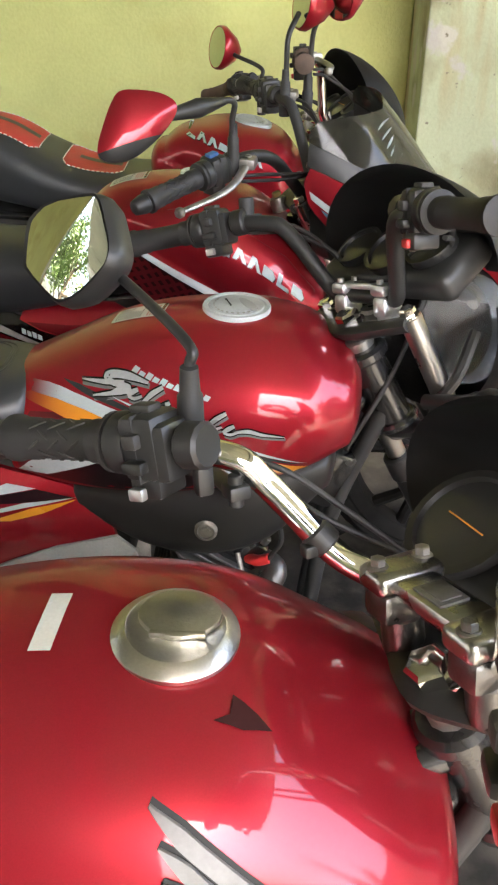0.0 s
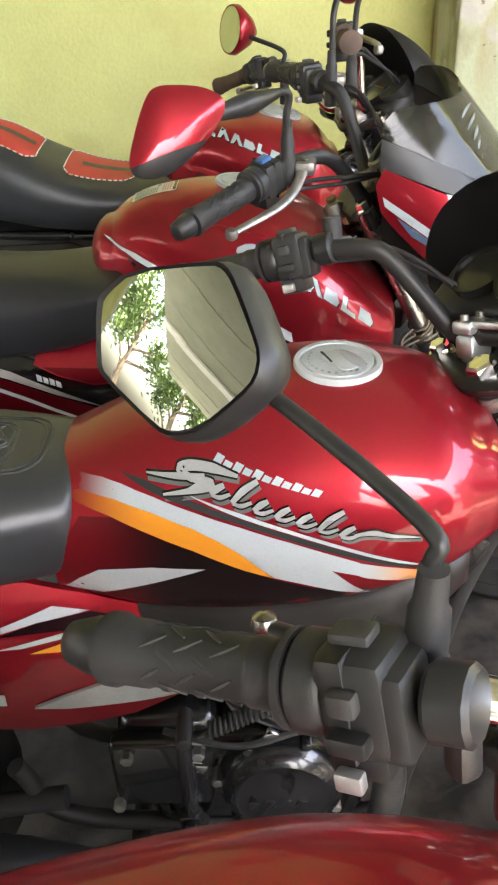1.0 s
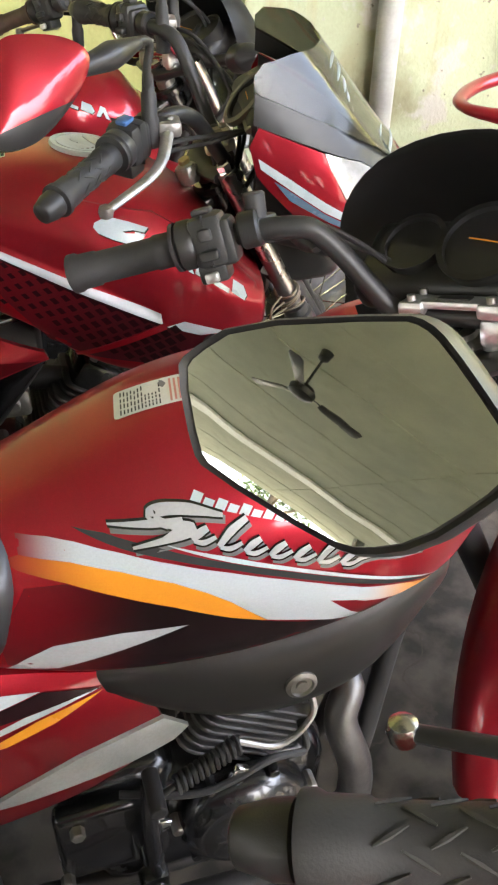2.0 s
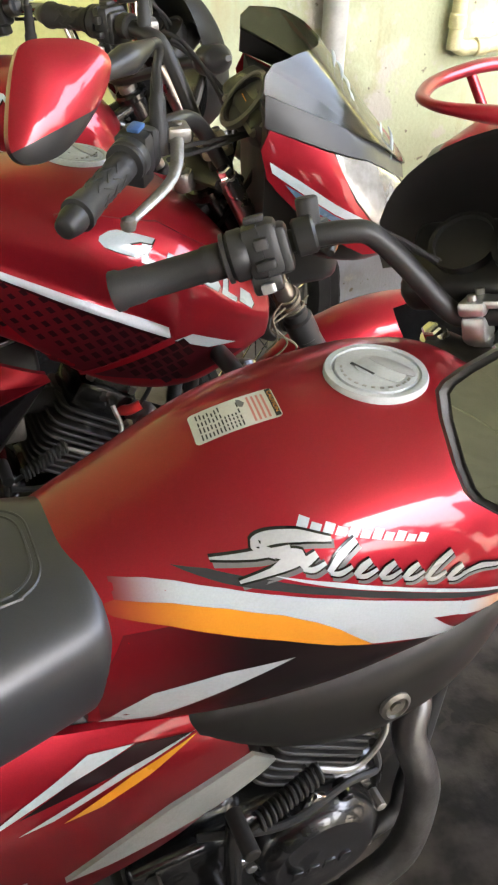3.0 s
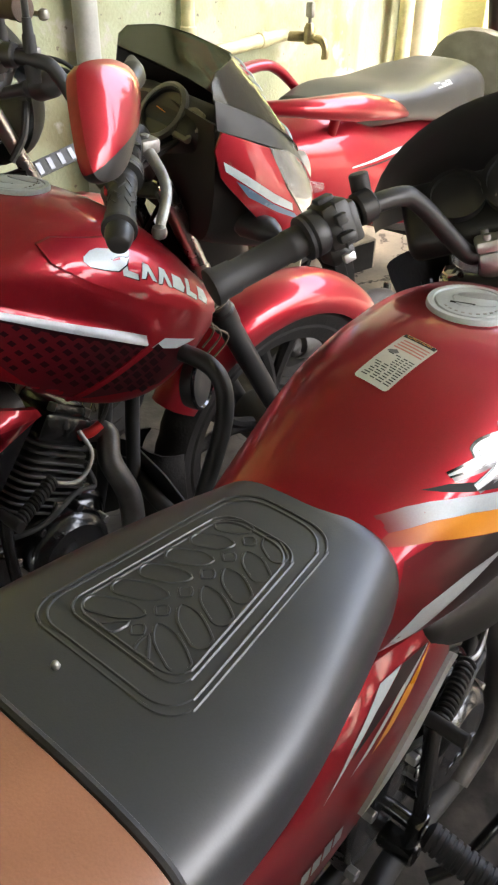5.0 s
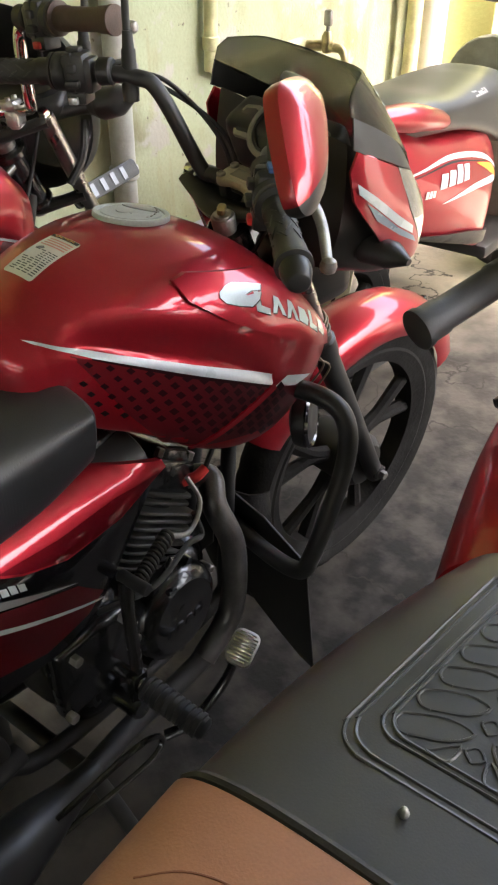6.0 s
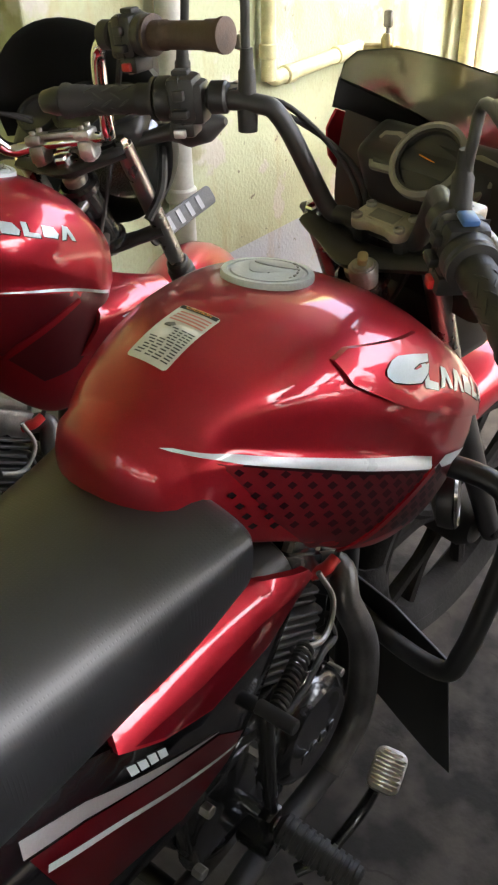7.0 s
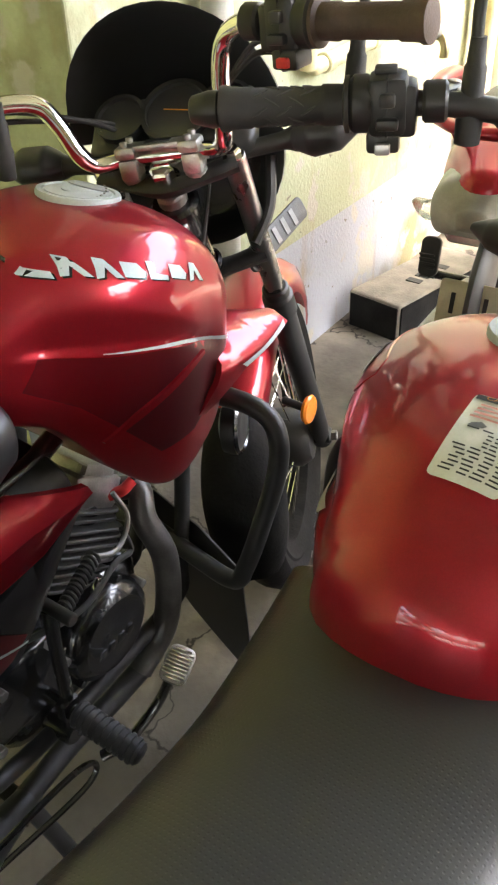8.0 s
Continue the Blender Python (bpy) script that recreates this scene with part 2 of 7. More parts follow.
def plate(outline, thick, m, bev=0.003, seg=2):
    """A flat piece: outline in its own x, y, thickness along z, put in place by m."""
    bm = bmesh.new()
    f = bm.faces.new([bm.verts.new((x, y, -thick / 2)) for x, y in outline])
    up = bmesh.ops.extrude_face_region(bm, geom=[f])
    bmesh.ops.translate(bm, vec=(0, 0, thick), verts=[v for v in up["geom"] if isinstance(v, bmesh.types.BMVert)])
    if bev:
        bmesh.ops.bevel(bm, geom=bm.edges[:], offset=bev, segments=seg, affect="EDGES", profile=0.5)
    bm.transform(m)
    return bm


def rounded(w, h, r, k=5):
    out = []
    for cx, cy, a0 in ((w / 2 - r, h / 2 - r, 0), (-w / 2 + r, h / 2 - r, 90), (-w / 2 + r, -h / 2 + r, 180), (w / 2 - r, -h / 2 + r, 270)):
        for i in range(k):
            a = radians(a0 + 90 * i / (k - 1))
            out.append((cx + r * math.cos(a), cy + r * math.sin(a)))
    return out


class Shell:
    """A lofted body along x. Rows: x, top z, bottom z, half width, height of the widest line, half width at the bottom."""

    def __init__(self, rows, n=2.5, nb=2.2, crease=None):
        self.rows, self.n, self.nb, self.crease = np.array(rows, float), n, nb, crease
        x = self.rows[:, 0]
        self.slope = np.gradient(self.rows, x, axis=0) if len(x) > 2 else np.zeros_like(self.rows)

    def at(self, x):
        xs = self.rows[:, 0]
        x = min(max(x, xs[0]), xs[-1])
        i = min(max(int(np.searchsorted(xs, x)) - 1, 0), len(xs) - 2)
        h = xs[i + 1] - xs[i]
        t = (x - xs[i]) / h
        a, b, da, db = self.rows[i], self.rows[i + 1], self.slope[i] * h, self.slope[i + 1] * h
        return (2 * t**3 - 3 * t**2 + 1) * a + (t**3 - 2 * t**2 + t) * da + (-2 * t**3 + 3 * t**2) * b + (t**3 - t**2) * db

    def dent(self, x, z):
        """Depth of the hollow pressed in under a shoulder: crease holds its upper line, lower line and depth."""
        if not self.crease:
            return 0.0
        hi, lo, deep = self.crease
        if not hi[0][0] < x < hi[-1][0]:
            return 0.0
        a, b = np.interp(x, *zip(*lo)), np.interp(x, *zip(*hi))
        q = min(max((z - a) / (b - a), 0), 1)
        ease = lambda v: min(max(v, 0), 1) ** 2 * (3 - 2 * min(max(v, 0), 1))
        ends = ease((x - hi[0][0]) / 0.05) * ease((hi[-1][0] - x) / 0.05)
        return deep * ease(q / 0.25) * ease((1 - q) / 0.75) * ends

    def side(self, x, z):
        _, zt, zb, w, zw, wb = self.at(x)
        if z >= zw:
            q = min((z - zw) / max(zt - zw, 1e-6), 1)
            return w * max(1 - q**self.n, 0) ** (1 / self.n) - self.dent(x, z)
        q = min((zw - z) / max(zw - zb, 1e-6), 1)
        return wb + (w - wb) * max(1 - q**self.nb, 0) ** (1 / self.nb) - self.dent(x, z)

    def top(self, x, y):
        _, zt, zb, w, zw, wb = self.at(x)
        q = min(abs(y) / w, 1)
        return zw + (zt - zw) * max(1 - q**self.n, 0) ** (1 / self.n)

    def half(self, x, k):
        _, zt, zb, w, zw, wb = self.at(x)
        out = [(0.0, zb)]
        for a in np.linspace(90, 0, k // 2, endpoint=False):
            c, s = math.cos(radians(a)), math.sin(radians(a))
            out.append((wb + (w - wb) * c ** (2 / self.nb), zw - (zw - zb) * s ** (2 / self.nb)))
        for a in np.linspace(0, 90, k):
            c, s = max(math.cos(radians(a)), 0), math.sin(radians(a))
            out.append((w * c ** (2 / self.n), zw + (zt - zw) * s ** (2 / self.n)))
        if self.crease:
            out = [(y - self.dent(x, z), z) for y, z in out]
        return out

    def bmesh(self, steps=26, k=12, d0=0.02, d1=0.03):
        bm = bmesh.new()
        x0, x1 = self.rows[0, 0], self.rows[-1, 0]
        rings = []

        def ring(x, s, dx):
            h = self.half(x, k)
            zc = (h[0][1] + h[-1][1]) / 2
            pts = [(y * s, zc + (z - zc) * s) for y, z in h]
            return [(x + dx, -y, z) for y, z in pts] + [(x + dx, y, z) for y, z in pts[-2:0:-1]]

        for a in (88, 80, 68, 54, 38, 20):
            rings.append(ring(x0, 0.06 + 0.94 * math.cos(radians(a)), -d0 * math.sin(radians(a))))
        for x in np.linspace(x0, x1, steps):
            rings.append(ring(x, 1, 0))
        for a in (20, 38, 54, 68, 80, 88):
            rings.append(ring(x1, 0.06 + 0.94 * math.cos(radians(a)), d1 * math.sin(radians(a))))
        rings_to_faces(bm, rings)
        return bm


def fill(outline, step):
    """A flat filled outline cut into small triangles."""
    bm = bmesh.new()
    bm.faces.new([bm.verts.new((x, 0, z)) for x, z in outline])
    bmesh.ops.triangulate(bm, faces=bm.faces[:])
    for _ in range(6):
        long = [e for e in bm.edges if e.calc_length() > step]
        if not long:
            break
        bmesh.ops.subdivide_edges(bm, edges=long, cuts=1)
        bmesh.ops.triangulate(bm, faces=bm.faces[:])
    return bm


def patch(name, shell, outline, mat, parent, off=0.0012, sgn=-1, step=0.018, thick=0.0, label="", m=None, wave=None):
    """A piece that lies on a shell's side: outline in x, z; thick gives it depth with rounded rims."""
    bm = fill(outline, step)
    for v in bm.verts:
        v.co.y = sgn * (shell.side(v.co.x, v.co.z) + off + (wave(v.co.x, v.co.z) if wave else 0))
    if thick:
        face = bm.faces[:]
        ext = bmesh.ops.extrude_face_region(bm, geom=face)
        for v in [g for g in ext["geom"] if isinstance(g, bmesh.types.BMVert)]:
            v.co.y += sgn * thick
    return part(name, bm, mat, parent, label, m=m)


def lid(name, shell, outline, mat, parent, off=0.0012, step=0.018, label="", m=None):
    """A piece that lies on a shell's top: outline in x, y."""
    bm = fill(outline, step)
    for v in bm.verts:
        v.co.y, v.co.z = v.co.z, 0
        v.co.z = shell.top(v.co.x, v.co.y) + off
    return part(name, bm, mat, parent, label, m=m)


def slant_marks(x0, z0, x1, z1, h, count, lean=0.35, seed=1, sizes=None):
    """Plain slanted bars of uneven size along a line, in place of a wordmark."""
    rnd = random.Random(seed)
    out = []
    for i in range(count):
        a, b = i / count, (i + 0.80) / count
        k = (sizes[i] if sizes else 0.75 + 0.3 * rnd.random()) * h
        xa, xb = x0 + (x1 - x0) * a, x0 + (x1 - x0) * b
        za, zb = z0 + (z1 - z0) * a, z0 + (z1 - z0) * b
        s = lean * k
        out.append([(xa, za), (xb, zb), (xb + s, zb + k * 0.92), (xa + s * 1.1, za + k)])
    return out


def swoosh(points, widths):
    """An outline that follows a line with a width at each point."""
    p = [np.array(q, float) for q in curve_points([(x, 0, z) for x, z in points], 5)]
    w = np.interp(np.linspace(0, 1, len(p)), np.linspace(0, 1, len(widths)), widths)
    up, dn = [], []
    for i, q in enumerate(p):
        t = p[min(i + 1, len(p) - 1)] - p[max(i - 1, 0)]
        t = t / max(np.linalg.norm(t), 1e-9)
        nrm = np.array([-t[2], 0, t[0]])
        up.append(q + nrm * w[i] / 2)
        dn.append(q - nrm * w[i] / 2)
    return [(q[0], q[2]) for q in up] + [(q[0], q[2]) for q in dn[::-1]]


# ---- the shed ----
def plaster(name, base, stain, dado=None, worn=True):
    """Old painted plaster: blotches, streaks, pits; a painted band below dado metres."""
    m = material(name, base, 0.75, 0, 0, 0.10, 2.2, 0.9, 90)
    n, l = m.node_tree.nodes, m.node_tree.links
    b = n["Principled BSDF"]
    base_in = b.inputs["Base Color"].links[0].from_socket
    co = n.new("ShaderNodeTexCoord").outputs["Object"]

    def blot(scale, lo, hi, stretch=(1, 1, 1)):
        mp = n.new("ShaderNodeMapping")
        mp.inputs["Scale"].default_value = stretch
        l.new(co, mp.inputs["Vector"])
        t = n.new("ShaderNodeTexNoise")
        t.inputs["Scale"].default_value, t.inputs["Detail"].default_value = scale, 7
        l.new(mp.outputs["Vector"], t.inputs["Vector"])
        r = n.new("ShaderNodeMapRange")
        r.inputs["From Min"].default_value, r.inputs["From Max"].default_value = lo, hi
        l.new(t.outputs["Fac"], r.inputs["Value"])
        return r.outputs["Result"]

    def over(fac, a, colour):
        x = n.new("ShaderNodeMix")
        x.data_type = "RGBA"
        l.new(fac, x.inputs["Factor"])
        l.new(a, x.inputs[6])
        if isinstance(colour, tuple):
            x.inputs[7].default_value = (*colour, 1)
        else:
            l.new(colour, x.inputs[7])
        return x.outputs[2]

    out = over(blot(3.5, 0.56, 0.74), base_in, stain)
    if dado is not None:
        sep = n.new("ShaderNodeSeparateXYZ")
        l.new(co, sep.inputs["Vector"])
        edge = n.new("ShaderNodeMath")
        edge.operation = "LESS_THAN"
        edge.inputs[1].default_value = dado
        l.new(sep.outputs["Z"], edge.inputs[0])
        band = over(blot(5, 0.5, 0.75), n.new("ShaderNodeRGB").outputs[0], (0.33, 0.34, 0.36))
        for nd in n:
            if nd.type == "RGB":
                nd.outputs[0].default_value = (0.34, 0.36, 0.41, 1)
        out = over(edge.outputs[0], out, band)
    # bare grey patches where paint has flaked, rust-brown runs, fine cracks
    if worn:
        out = over(blot(1.6, 0.55, 0.62), out, tuple(c * 0.72 for c in stain))
        out = over(blot(2.3, 0.56, 0.72, (3.2, 3.2, 0.35)), out, (0.30, 0.22, 0.10))
        out = over(blot(6.5, 0.585, 0.63), out, (0.40, 0.38, 0.32))
        out = over(blot(9, 0.66, 0.72), out, (0.36, 0.34, 0.30))
        out = over(blot(38, 0.69, 0.73), out, (0.16, 0.14, 0.10))
    l.new(out, b.inputs["Base Color"])
    return m


WALL = plaster("yellow_green_plaster", (0.60, 0.61, 0.24), (0.50, 0.48, 0.17), None, False)
PALE = plaster("pale_green_plaster", (0.36, 0.385, 0.245), (0.27, 0.25, 0.135), 0.37)
OLD = plaster("old_olive_plaster", (0.28, 0.285, 0.14), (0.22, 0.21, 0.09))
CONCRETE = material("mottled_concrete", (0.235, 0.205, 0.165), 0.84, 0, 0, 0.3, 2.6, 0.9, 60, spec=0.3, second=(0.11, 0.10, 0.085), mask=(0.40, 0.66))


def spotted(m, spots):
    """Darker patches with ragged outlines round the given spots, and fine dark hairlines, on the floor."""
    n, l = m.node_tree.nodes, m.node_tree.links
    b = n["Principled BSDF"]
    out = b.inputs["Base Color"].links[0].from_socket
    co = n.new("ShaderNodeTexCoord").outputs["Object"]
    ns = n.new("ShaderNodeTexNoise")
    ns.inputs["Scale"].default_value, ns.inputs["Detail"].default_value = 7, 8
    l.new(co, ns.inputs["Vector"])
    tone_noise = n.new("ShaderNodeTexNoise")
    tone_noise.inputs["Scale"].default_value, tone_noise.inputs["Detail"].default_value = 11, 9
    l.new(co, tone_noise.inputs["Vector"])
    dark_tone = n.new("ShaderNodeValToRGB")
    dark_tone.color_ramp.elements[0].position, dark_tone.color_ramp.elements[1].position = 0.42, 0.62
    dark_tone.color_ramp.elements[0].color, dark_tone.color_ramp.elements[1].color = (0.014, 0.013, 0.012, 1), (0.052, 0.046, 0.040, 1)
    l.new(tone_noise.outputs["Fac"], dark_tone.inputs["Fac"])
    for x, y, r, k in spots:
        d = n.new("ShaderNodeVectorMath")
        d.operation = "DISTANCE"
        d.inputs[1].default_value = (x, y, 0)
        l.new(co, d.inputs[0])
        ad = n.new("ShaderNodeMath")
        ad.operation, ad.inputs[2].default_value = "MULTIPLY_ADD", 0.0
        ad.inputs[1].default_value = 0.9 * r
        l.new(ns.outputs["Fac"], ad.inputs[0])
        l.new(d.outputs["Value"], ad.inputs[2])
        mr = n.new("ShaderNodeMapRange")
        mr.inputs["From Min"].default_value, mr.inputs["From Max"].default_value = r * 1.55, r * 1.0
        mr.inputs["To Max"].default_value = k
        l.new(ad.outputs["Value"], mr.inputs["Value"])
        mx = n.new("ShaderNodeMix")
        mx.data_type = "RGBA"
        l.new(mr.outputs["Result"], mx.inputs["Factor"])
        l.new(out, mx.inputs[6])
        l.new(dark_tone.outputs["Color"], mx.inputs[7])
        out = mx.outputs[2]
    v = n.new("ShaderNodeTexVoronoi")
    v.feature = "DISTANCE_TO_EDGE"
    v.inputs["Scale"].default_value = 1.7
    wob = n.new("ShaderNodeMix")
    wob.data_type = "VECTOR"
    wob.inputs["Factor"].default_value = 0.22
    l.new(co, wob.inputs[4])
    l.new(ns.outputs["Color"], wob.inputs[5])
    l.new(wob.outputs[1], v.inputs["Vector"])
    cr = n.new("ShaderNodeMapRange")
    cr.inputs["From Min"].default_value, cr.inputs["From Max"].default_value = 0.007, 0.002
    l.new(v.outputs["Distance"], cr.inputs["Value"])
    mx = n.new("ShaderNodeMix")
    mx.data_type = "RGBA"
    l.new(cr.outputs["Result"], mx.inputs["Factor"])
    l.new(out, mx.inputs[6])
    mx.inputs[7].default_value = (0.03, 0.026, 0.022, 1)
    l.new(mx.outputs[2], b.inputs["Base Color"])
    return m


spotted(CONCRETE, ((1.0, 1.45, 1.1, 0.85), (0.35, 1.25, 0.95, 0.93), (-0.35, 1.20, 0.7, 0.9), (0.12, 0.55, 0.6, 0.9), (-0.45, 2.02, 0.16, 0.7), (0.45, 2.35, 0.12, 0.5)))
GREYWALL = plaster("grey_plaster", (0.28, 0.28, 0.26), (0.20, 0.20, 0.18))
KERB = material("dusty_stone", (0.24, 0.215, 0.175), 0.8, 0, 0, 0.25, 14, 0.8, 120)
YARD = material("dusty_yard", (0.12, 0.113, 0.10), 0.9, 0, 0, 0.2, 1.2, 0.8, 40)
PIPEGREY = material("grey_pipe", (0.36, 0.36, 0.33), 0.5, 0, 0, 0.2, 9, 0.3, 120)
PIPEWHITE = material("white_pipe", (0.70, 0.70, 0.66), 0.45, 0, 0, 0.1, 9, 0.2, 120)
DARKFAN = material("dark_fan_paint", (0.03, 0.028, 0.024), 0.4, 0.2, 0, 0.2, 14, 0.1, 300)
PIPEYEL = material("painted_pipe", (0.58, 0.54, 0.30), 0.55, 0, 0, 0.25, 14, 0.4, 120)

WALL_Y, STEP_X, BACK_Y, ROOF_X0, ROOF_X1, ROOF_Z = 2.70, 0.47, 3.02, -13.0, 2.55, 2.9


def setting(name, bm, mat, smooth=False, label=""):
    return part(name, bm, mat, None, label, smooth, kind="structure")


def box_from(x0, x1, y0, y1, z0, z1, bev=0.006):
    return block(((x0 + x1) / 2, (y0 + y1) / 2, (z0 + z1) / 2), (x1 - x0, y1 - y0, z1 - z0), bev=bev)


ground_bm = bmesh.new()
bmesh.ops.create_grid(ground_bm, x_segments=8, y_segments=8, size=400)
ground_bm.transform(pose(0, 0, -0.02))
setting("ground", ground_bm, YARD, label="dusty beige yard ground reaching to the horizon")
floor_bm = bmesh.new()
bmesh.ops.create_grid(floor_bm, x_segments=130, y_segments=90, size=1)
for v in floor_bm.verts:
    v.co.x, v.co.y = -11.2 + (v.co.x + 1) * 7.55, -3.0 + (v.co.y + 1) * 3.06
    v.co.z = 0.006 * noise.fractal(v.co * 1.6, 1.0, 2.0, 4) - 0.004
setting("floor", floor_bm, CONCRETE, True, "mottled grey-brown concrete floor with darker patches, cracks and dust")
setting("wall_north_recess", box_from(-5.0, STEP_X, BACK_Y, BACK_Y + 0.2, -0.05, ROOF_Z - 0.004), WALL, label="yellow-green painted plaster wall with faint blotches")
setting("wall_north", box_from(STEP_X, 2.62, WALL_Y, BACK_Y + 0.2, -0.05, 3.0), PALE, label="pale yellow-green plaster wall with a grey band at its foot")
setting("wall_pier", box_from(2.62, 3.3, 2.36, BACK_Y + 0.2, -0.05, 3.0), WALL, label="yellow painted pier beside the pipes")
# added out of view to hold back bright sky from the east
setting("unseen_wall_east", box_from(3.3, 3.5, -1.4, 2.36, -0.05, 2.0), GREYWALL, label="plain plaster wall added out of view to block the eastern sky")
# invented wall behind the viewpoint; keeps southern sky off the tank sides
setting("unseen_wall_south", box_from(-11.0, 0.42, -8.0, -7.8, -0.05, 3.0), OLD, label="yellow-green plaster wall added out of view to block the southern sky")
# unseen low wall, added to cut off sunlit ground and low sky
setting("unseen_low_wall", box_from(-9.0, 9.0, -9.2, -9.0, -0.05, 1.0), WALL, label="low wall added out of view to screen the sunlit yard")
# flat plastered ceiling, open towards the yard at its front corner
CEIL = plaster("ceiling_plaster", (0.33, 0.345, 0.26), (0.29, 0.30, 0.22), None, False)
def planked(x0, x1, y0, y1, w):
    """Ceiling boards that run along y, their joints recessed."""
    n = max(1, round((x1 - x0) / w))
    w = (x1 - x0) / n
    return join(box_from(x0, x1, y0, y1, ROOF_Z + 0.03, ROOF_Z + 0.15), *(box_from(x0 + k * w + 0.005, x0 + (k + 1) * w - 0.005, y0 + 0.004, y1 - 0.004, ROOF_Z + 0.006 * (k % 2), ROOF_Z + 0.034, 0.004) for k in range(n)))


setting("ceiling", join(planked(ROOF_X0, ROOF_X1, -1.8, 3.2, 0.8), planked(ROOF_X0, 0.42, -7.8, -1.804, 0.8)), CEIL, label="pale green boarded ceiling")
# added white strip stands in for daylight through a gap in the boards
setting("roof_beam_3", box_from(-8.75, -8.30, -7.8, 3.2, ROOF_Z - 0.05, ROOF_Z - 0.004), PIPEWHITE)
for i, x in enumerate((-0.2, 1.72)):
    setting(f"roof_beam_{i + 1}", box_from(x - 0.09, x + 0.09, -1.75, WALL_Y, ROOF_Z - 0.22, ROOF_Z - 0.004), CEIL)


def wall_pipe(pts, r, mat, label, collars=(), category="pipe"):
    ob = part("pipe", tube(pts, r, 14, 8), mat, None, "", True)
    tagged(ob, label, category)
    for c, ax in collars:
        d = Vector(ax).normalized() * 0.02
        part("collar", rod(Vector(c) - d, Vector(c) + d, r * 1.22, 14), mat, ob)
    return ob


wall_pipe([(0.86, 2.655, 0.0), (0.86, 2.655, 1.0), (0.86, 2.655, 2.7)], 0.034, PIPEGREY, "grey plastic downpipe fixed upright to the wall", [((0.86, 2.655, 0.62), (0, 0, 1)), ((0.86, 2.655, 1.5), (0, 0, 1))])
wall_pipe([(1.27, 2.67, 2.7), (1.27, 2.67, 1.0), (1.27, 2.67, 0.86), (1.29, 2.67, 0.83), (1.33, 2.67, 0.826), (1.5, 2.665, 0.835), (1.74, 2.66, 0.845)], 0.021, PIPEYEL, "paint-spattered water pipe with an elbow on the wall", [((1.27, 2.67, 0.90), (0, 0, 1)), ((1.36, 2.668, 0.827), (1, 0, 0)), ((1.62, 2.663, 0.84), (1, 0, 0))])
wall_pipe([(2.46, 2.62, 0.0), (2.46, 2.62, 1.2), (2.46, 2.62, 2.7)], 0.03, PIPEYEL, "cream painted pipe running up beside the pier")
wall_pipe([(2.58, 2.60, 0.0), (2.58, 2.60, 1.2), (2.58, 2.60, 2.7)], 0.055, PIPEWHITE, "white plastic drain pipe with a collar", [((2.58, 2.60, 1.02), (0, 0, 1)), ((2.58, 2.60, 0.4), (0, 0, 1))])

wall_pipe([(-5.06, 3.06, 0.0), (-5.06, 3.06, 1.5), (-5.06, 3.06, 3.0)], 0.055, PIPEWHITE, "white plastic pipe running up the corner post")
wall_pipe([(-5.06, 3.20, 0.0), (-5.06, 3.20, 1.5), (-5.06, 3.20, 3.0)], 0.045, PIPEWHITE, "second white plastic pipe on the corner post")

for px, py in ((-10.8, -4.0), (0.30, -4.4)):
    setting("roof_post", box_from(px - 0.11, px + 0.11, py - 0.11, py + 0.11, -0.05, ROOF_Z), GREYWALL, label="plain plastered roof post")

fan = thing("ceiling_fan", pose(-3.65, 0.14, ROOF_Z), "dark ceiling fan hanging under the boards", "fan")
part("rod", rod((0, 0, 0.0), (0, 0, -0.36), 0.012), DARKFAN, fan)
part("canopy", lathe([(0.02, -0.09), (0.05, -0.07), (0.06, 0.0)], n=20), DARKFAN, fan)
part("motor", lathe([(0.03, -0.35), (0.10, -0.37), (0.13, -0.41), (0.12, -0.46), (0.06, -0.49), (0.001, -0.495)], n=28), DARKFAN, fan)
for k in range(3):
    f = pose(0, 0, -0.43, 0, 0, 25 + 120 * k)
    bl = part("blade", plate([(0.20, -0.05), (0.62, -0.07), (0.66, -0.04), (0.66, 0.05), (0.62, 0.07), (0.20, 0.05)], 0.006, pose(0, 0, 0, 9, 0, 0), 0.002), DARKFAN, fan, m=f)
    part("blade_arm", tube([(0.10, 0, 0.0), (0.17, 0, 0.008), (0.26, 0, 0.003)], [0.018, 0.014, 0.02], 8, 4, 0.3), DARKFAN, bl, m=f)

tap = thing("water_tap", pose(1.77, 2.60, 0.84), "old metal water tap on the wall pipe", "tap")
part("body", join(rod((-0.03, 0.05, 0), (0.0, 0.0, 0.0), 0.017), rod((0, 0.02, 0), (0, -0.05, 0), 0.016), lathe([(0.015, -0.02), (0.02, 0), (0.02, 0.03), (0.012, 0.045)], (0, -0.02, 0))), BRASS, tap)
part("spout", tube([(0, -0.04, 0), (0.0, -0.075, -0.005), (0, -0.09, -0.03), (0, -0.09, -0.06)], [0.015, 0.014, 0.013, 0.014]), BRASS, tap)
part("handle", join(rod((0, -0.02, 0.04), (0, -0.02, 0.075), 0.007), block((0, -0.02, 0.085), (0.022, 0.03, 0.05), bev=0.008)), STEEL, tap)


# ---- motorcycles: x forward from the filler cap, y to the bike's left ----
RAKE = radians(27)
AXIS = Vector((-math.sin(RAKE), 0, math.cos(RAKE)))
AHEAD = Vector((math.cos(RAKE), 0, math.sin(RAKE)))
WHEEL_R = 0.305


